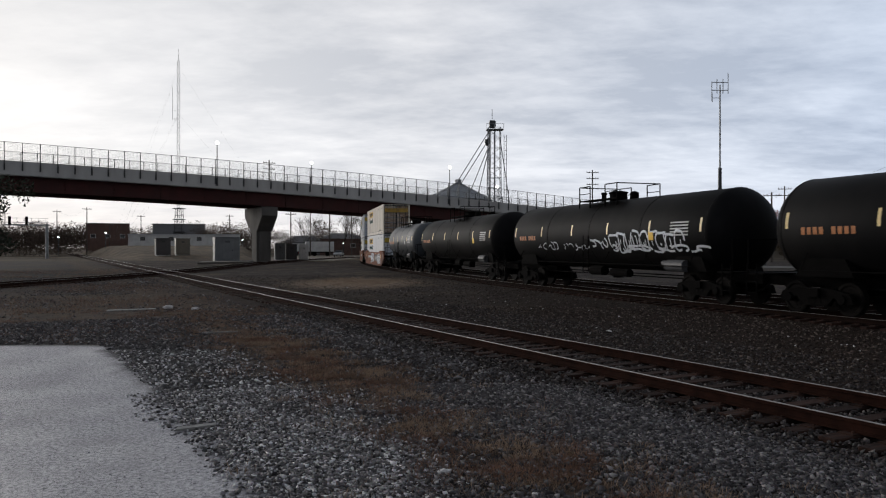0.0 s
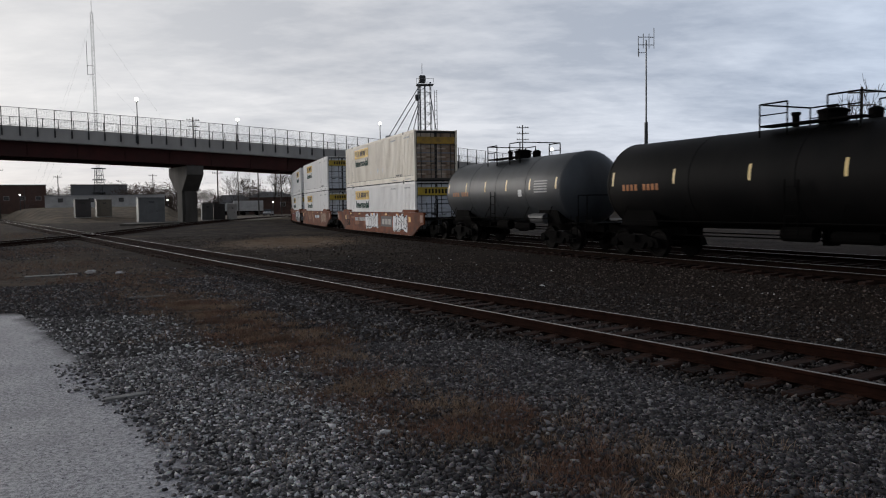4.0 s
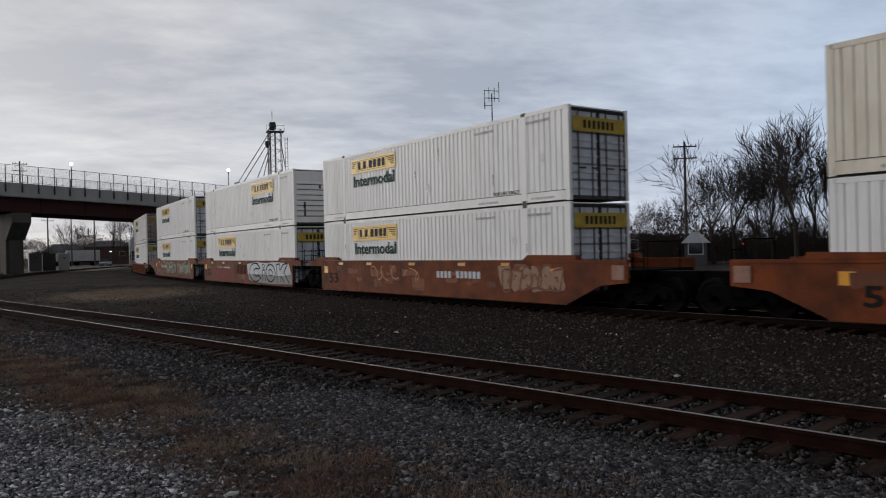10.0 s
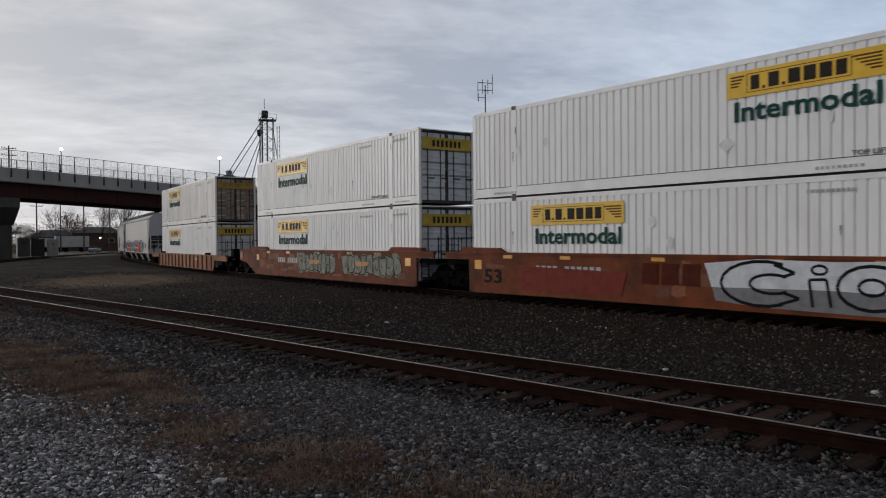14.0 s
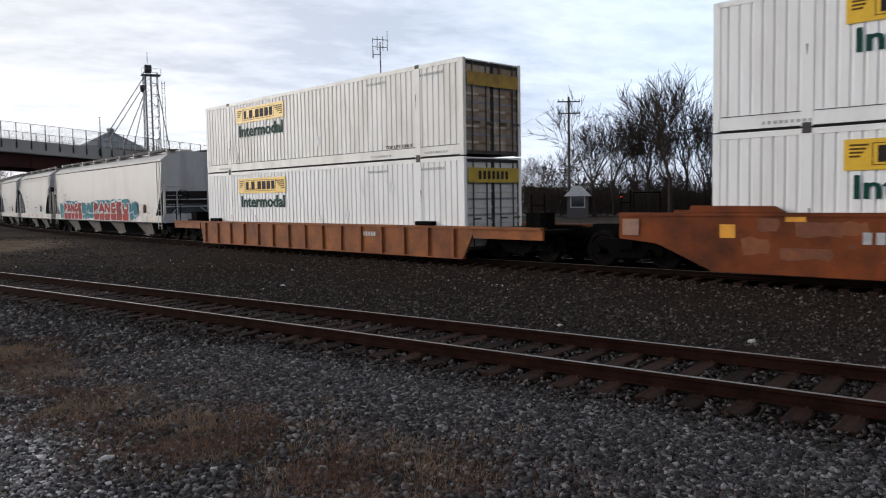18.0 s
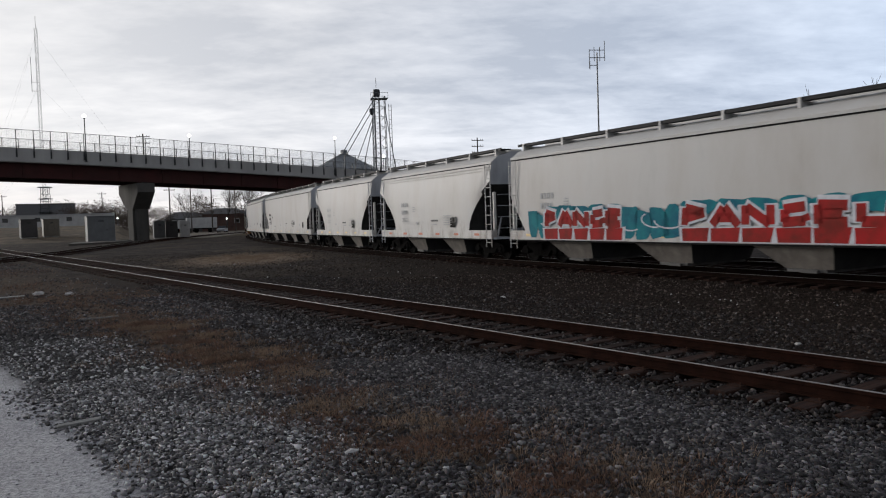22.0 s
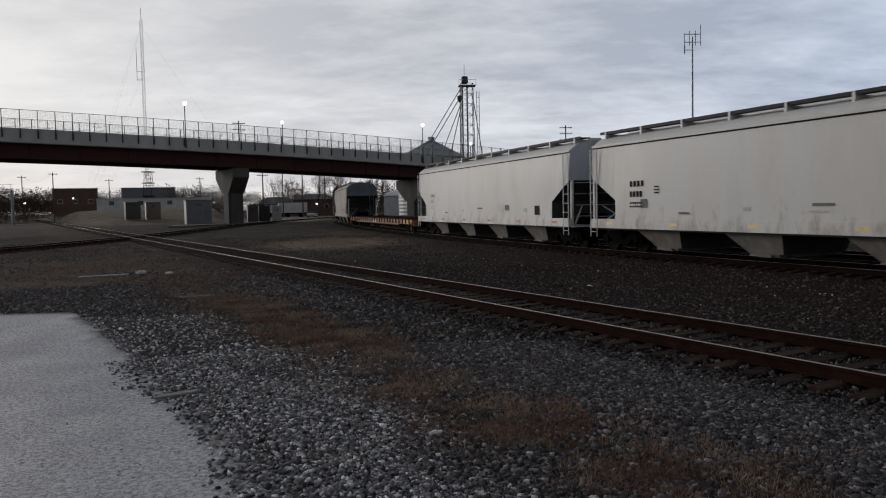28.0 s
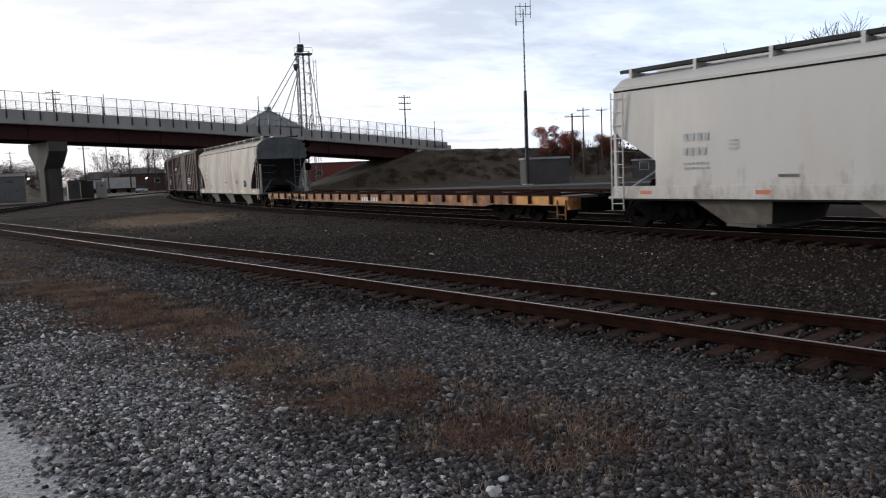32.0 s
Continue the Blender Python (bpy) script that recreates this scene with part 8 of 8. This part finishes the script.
def stones(name, label, xy, size, material, seed, sink=0.35, blocky=False):
    """Many angular stones in one mesh: eight-sided chips, or rough blocks."""
    g = np.random.RandomState(seed)
    if blocky:
        base = np.array([(x, y, z) for z in (-1, 1) for y in (-1, 1) for x in (-1, 1)]) * 0.72
        tri = np.array([(0, 2, 3), (0, 3, 1), (4, 5, 7), (4, 7, 6), (0, 1, 5), (0, 5, 4), (2, 6, 7), (2, 7, 3), (0, 4, 6), (0, 6, 2), (1, 3, 7), (1, 7, 5)])
    else:
        base = np.array([(1, 0, 0), (0, 1, 0), (-1, 0, 0), (0, -1, 0), (0, 0, 1), (0, 0, -1)])
        tri = np.array([(0, 1, 4), (1, 2, 4), (2, 3, 4), (3, 0, 4), (1, 0, 5), (2, 1, 5), (3, 2, 5), (0, 3, 5)])
    m = len(base)
    n = len(xy)
    v = base[None] * g.uniform(0.65, 1.3, (n, m, 1)) + g.normal(0, 0.17, (n, m, 3))
    v = v * np.stack([g.uniform(0.75, 1.35, n), g.uniform(0.75, 1.35, n), g.uniform(0.55, 1.0, n)], -1)[:, None]
    a, c = g.uniform(0, 6.28, n), g.uniform(-0.9, 0.9, n)
    v = np.stack([v[..., 0], v[..., 1] * np.cos(c)[:, None] - v[..., 2] * np.sin(c)[:, None], v[..., 1] * np.sin(c)[:, None] + v[..., 2] * np.cos(c)[:, None]], -1)
    v = np.stack([v[..., 0] * np.cos(a)[:, None] - v[..., 1] * np.sin(a)[:, None], v[..., 0] * np.sin(a)[:, None] + v[..., 1] * np.cos(a)[:, None], v[..., 2]], -1)
    s = size * np.clip(g.lognormal(0, 0.26, n), 0.5, 1.55)
    v = v * s[:, None, None]
    v[..., 0] += xy[:, 0:1]
    v[..., 1] += xy[:, 1:2]
    v[..., 2] += (GROUND_Z + s * (0.5 - sink) + (xy[:, 2] if xy.shape[1] > 2 else 0))[:, None]
    f = (tri[None] + m * np.arange(n)[:, None, None]).reshape(-1, 3)
    return tagged(mesh_from(name, v.reshape(-1, 3), f, material), label, "gravel", kind="stuff")


def scatter():
    g = np.random.RandomState(12)
    h = radians(NEAR_DIR)

    def sector(n, d0, d1, a0, a1):
        d = np.sqrt(g.uniform(d0 * d0, d1 * d1, n))
        a = np.radians(g.uniform(a0, a1, n))
        return np.stack([-d * np.sin(a), d * np.cos(a)], -1)

    def across(p):
        return p[:, 0] * math.cos(h) + p[:, 1] * math.sin(h)

    def lot(p):
        inside = 1.74 - p[:, 0] * 0.8768 - p[:, 1] * 0.483
        return np.where(p[:, 1] < 16.4, inside, -9)
    wob = lambda p: np.sin(p[:, 0] * 1.7 + 0.6 * np.sin(p[:, 1] * 1.1)) * 0.35 + np.sin(p[:, 1] * 2.3 + p[:, 0]) * 0.3
    near = sector(210000, 3.6, 11.5, -58, 32)
    e, w = across(near), wob(near)
    keep = (lot(near) + w * 0.4 < g.uniform(-0.75, 0.25, len(near))) & (e < 7.15)
    near, e, w = near[keep], e[keep], w[keep]
    pale = e + w + g.uniform(-0.5, 0.5, len(e)) < 3.3
    along = -near[:, 0] * math.sin(h) + near[:, 1] * math.cos(h)
    covered = (in_mat(along, e) > g.uniform(-0.2, 0.6, len(e))) & (g.uniform(size=len(e)) < 0.72)
    near, e, w, pale = near[~covered], e[~covered], w[~covered], pale[~covered]
    thin = (~pale) & (abs(e + w - 4.1) < 0.8) & (g.uniform(size=len(e)) < 0.35)
    stones("loose_gravel", "pale grey loose crushed gravel", near[pale & (g.uniform(size=len(pale)) < 0.75)], 0.0165, M_gravel, 1, blocky=True)
    stones("shoulder_ballast", "dark crushed stone ballast beside the track", near[(~pale) & ~thin & (g.uniform(size=len(pale)) < 0.75)], 0.0190, M_ballast, 2, blocky=True)
    mid = sector(60000, 11.5, 24, -48, 30)
    e = across(mid)
    keep = (lot(mid) < -0.1) & (e < 6.9) & (abs(e - 4.1) > g.uniform(0, 1.4, len(e)))
    mid = mid[keep]
    pale = (across(mid) < 3.4) & (mid[:, 1] < 15.5)
    stones("gravel_farther", "pale grey gravel farther out", mid[pale], 0.024, M_gravel, 3)
    stones("ballast_farther", "dark ballast farther along the track", mid[~pale], 0.030, M_ballast, 4)
    # between and beyond the rails of the near track
    s = g.uniform(-6, 27, 46000)
    o = np.where(np.arange(46000) < 34000, g.uniform(-1.75, 1.6, 46000), g.uniform(1.5, 4.6, 46000))
    rise = np.clip((1.9 - abs(o)) / 0.7, 0, 1) * 0.042
    p = np.stack([(NEAR_OFF + o) * math.cos(h) - s * math.sin(h), (NEAR_OFF + o) * math.sin(h) + s * math.cos(h), rise], -1)
    on_tie = (abs(((s + 45 + 0.23) % 0.46) - 0.23) < 0.12) & (abs(o) < 1.24)
    p = p[~(on_tie | (abs(abs(o) - 0.7525) < 0.075))]
    stones("track_ballast", "dark ballast between the ties", p, 0.026, M_trackstone, 5)
    # pale chips lying between the tracks
    p = sector(420, 12, 45, -56, 8)
    e = across(p)
    p = p[(e > 10.3) & (e < 16.0)]
    stones("pale_chips", "scattered pale limestone chips", p, 0.024, M_stone_lit, 6, 0.2)
    # the bed between the near track and the train's track
    def beside_train(p):
        k = np.argmin((p[:, :1] - TABLE_X[None, ::4]) ** 2 + (p[:, 1:] - TABLE_Y[None, ::4]) ** 2, axis=1) * 4
        return (p[:, 0] - TABLE_X[k]) * np.cos(_head[k]) + (p[:, 1] - TABLE_Y[k]) * np.sin(_head[k])

    for name, n, d0, d1, a0, a1, size, seed in (("bed_ballast", 42000, 11.5, 27, -60, 16, 0.027, 7), ("bed_ballast_farther", 34000, 27, 60, -46, 18, 0.028, 9)):
        p = sector(n, d0, d1, a0, a1)
        d = np.hypot(p[:, 0], p[:, 1])
        p = p[(across(p) > 10.6) & (g.uniform(size=n) < (70 - d) / 20)]
        p = p[beside_train(p) < -1.1]
        p = p[(p[:, 0] + 4.2) ** 2 + 0.28 * (p[:, 1] - 46) ** 2 > g.uniform(1, 14, len(p))]
        stones(name, "brown-grey ballast between the two tracks", p, size, M_dirty, seed)
    p = sector(22000, 20, 60, -4, 31)
    p = p[(across(p) < 6.4) & (g.uniform(size=len(p)) < 0.25 + 0.75 * (wob(p * 0.4) > 0.05))]
    stones("dirt_stones", "scattered stones in the brown dirt beyond the lot", p, 0.034, M_ballast, 10)
    # fine pebbles pressed into the wet lot
    p = sector(16000, 4.5, 16, 2, 34)
    p = p[lot(p) > -0.1]
    stones("lot_pebbles", "fine pebbles pressed into the wet lot", p, 0.0075, island_stone("lot_pebble", (0.20, 0.197, 0.207), (0.28, 0.275, 0.288), (0.40, 0.395, 0.41), 0.6), 8, 0.62)


scatter()


def lump(x, y, r, seed, flat=0.6):
    bm = bmesh.new()
    bmesh.ops.create_icosphere(bm, subdivisions=2, radius=r)
    r2 = random.Random(seed)
    for v in bm.verts:
        v.co *= 1 + noise.noise(v.co * (2.2 / r) + Vector((seed, 0, 0))) * 0.45
        v.co.z *= flat
        v.co.x *= 1.2
    ob = part("limestone_lump", bm, M_stone_lit)
    ob.matrix_basis = pose(x, y, GROUND_Z + r * flat * 0.5, 0, 0, seed * 40)
    tagged(ob, "pale limestone lump lying in the gravel", "stone", "pale stones")


for i, (x, y, r) in enumerate(((0.16, 6.83, 0.075), (1.37, 4.54, 0.075), (1.50, 4.72, 0.05), (-8.76, 26.1, 0.2), (-7.7, 25.6, 0.15), (8.38, 7.91, 0.07), (4.44, 18.59, 0.09), (1.18, 5.2, 0.045), (-2.2, 9.6, 0.05), (-0.6, 7.9, 0.045), (0.9, 6.2, 0.04), (6.9, 10.4, 0.06))):
    lump(x, y, r * 0.72, i + 1)


M_slab = mat("dull_slab_concrete", (0.22, 0.215, 0.205), 0.9, dark=(0.13, 0.127, 0.12), scale=5, bump=0.3)


def slab(x, y, l, w, turn, label):
    bm = rbox(-l / 2, l / 2, -w / 2, w / 2, -0.02, 0.02, 0.008)
    for v in bm.verts:
        v.co.y += 0.12 * math.sin(v.co.x * 3)
    ob = part("broken_slab", bm, M_slab)
    ob.matrix_basis = pose(x, y, GROUND_Z + 0.012, 0, 0, turn)
    tagged(ob, label, "slab", "broken slabs")


slab(-2.62, 8.66, 0.42, 0.12, 14, "pale broken slab sunk in gravel")
slab(-9.75, 25.5, 1.5, 0.4, 20, "pale flat concrete scrap on dirt")
slab(-5.0, 18.6, 0.8, 0.06, 8, "thin pale board lying on dirt")


def grass(name, label, spots, per, height, spread, material, seed):
    """Dead blades in tufts."""
    g = np.random.RandomState(seed)
    sp = np.array(spots)
    n = len(sp) * per
    c = np.repeat(sp, per, 0)
    r = g.uniform(0, 1, (n, 1)) ** 0.7 * spread
    a = g.uniform(0, 6.28, n)
    root = np.stack([c[:, 0] + r[:, 0] * np.cos(a), c[:, 1] + r[:, 0] * np.sin(a), np.zeros(n) + GROUND_Z - 0.01], -1)
    lean = np.stack([np.cos(a), np.sin(a), np.zeros(n)], -1) * g.uniform(0.1, 1.0, (n, 1))
    hh = height * g.uniform(0.35, 1.15, (n, 1))
    tip = root + lean * hh + np.array([[0, 0, 1]]) * hh * g.uniform(0.4, 1.0, (n, 1))
    b = g.uniform(0, 6.28, n)
    side = np.stack([np.cos(b), np.sin(b), np.zeros(n)], -1) * g.uniform(0.0014, 0.0034, (n, 1))
    mid = (root + tip) / 2 + np.array([[0, 0, 0.15]]) * hh
    v = np.stack([root - side, root + side, mid + side * 0.8, mid - side * 0.8, tip], 1).reshape(-1, 3)
    k = 5 * np.arange(n)[:, None]
    f = np.concatenate([k + np.array([[0, 1, 2]]), k + np.array([[0, 2, 3]]), k + np.array([[3, 2, 4]])], 0)
    return tagged(mesh_from(name, v, f, material), label, "grass", kind="stuff")


def dead_growth():
    r2 = random.Random(8)
    h = radians(NEAR_DIR)

    def along(s, e):
        return (e * math.cos(h) - s * math.sin(h), e * math.sin(h) + s * math.cos(h))
    a, b, mats_a, mats_b = [], [], [], []
    for _ in range(420):
        q, e = r2.uniform(0, 26), r2.gauss(4.05, 0.85)
        (a if r2.random() < 0.4 else b).append(along(q, e))
    for _ in range(6000):
        q, e = r2.uniform(3.2, 17.5), r2.uniform(2.6, 5.8)
        if in_mat(q, e) > r2.uniform(-0.3, 0.35) and noise.noise((q * 1.5, e * 1.9, 7.0)) > r2.uniform(-0.35, 0.15):
            (mats_a if noise.noise((q * 1.1, e * 1.1, 3.0)) > r2.uniform(-0.2, 0.25) else mats_b).append(along(q, e))
    for _ in range(420):
        b.append((r2.uniform(-13, -2), r2.uniform(16.5, 27)))
    grass("straw_mat", "matted dead straw grass beside the gravel", mats_a, 30, 0.10, 0.15, M_straw, 11)
    grass("russet_mat", "matted dead russet weeds beside the gravel", mats_b, 30, 0.085, 0.17, M_russet, 12)
    grass("straw_grass", "dead straw-coloured grass tufts", a, 46, 0.125, 0.16, M_straw, 1)
    grass("russet_weeds", "dead russet weeds low on the ground", b, 38, 0.095, 0.22, M_russet, 2)
    far = [polar(r2.uniform(-8, 31), math.sqrt(r2.uniform(24 ** 2, 80 ** 2))) for _ in range(3200)]
    far = [(p.x, p.y) for p in far if p.x * math.cos(h) + p.y * math.sin(h) < 6.2 and noise.noise((p.x * 0.16, p.y * 0.16, 4.0)) > -0.05]
    grass("field_weeds", "patches of dead brown weeds beyond the lot", far, 22, 0.26, 0.8, M_russet, 5)
    pale = [(x + r2.uniform(-2, 2), y + r2.uniform(-2, 2)) for x, y in far if noise.noise((x * 0.09, y * 0.09, 9.0)) > 0.12]
    grass("field_straw", "patches of pale dead grass beyond the lot", pale, 26, 0.2, 0.6, M_straw, 6)
    c = [(-4.2 + r2.gauss(0, 1.7), 46 + r2.gauss(0, 3.4)) for _ in range(330)]
    grass("straw_patch", "dry straw patch between the tracks", c, 40, 0.16, 0.35, M_straw, 3)


dead_growth()


motions()
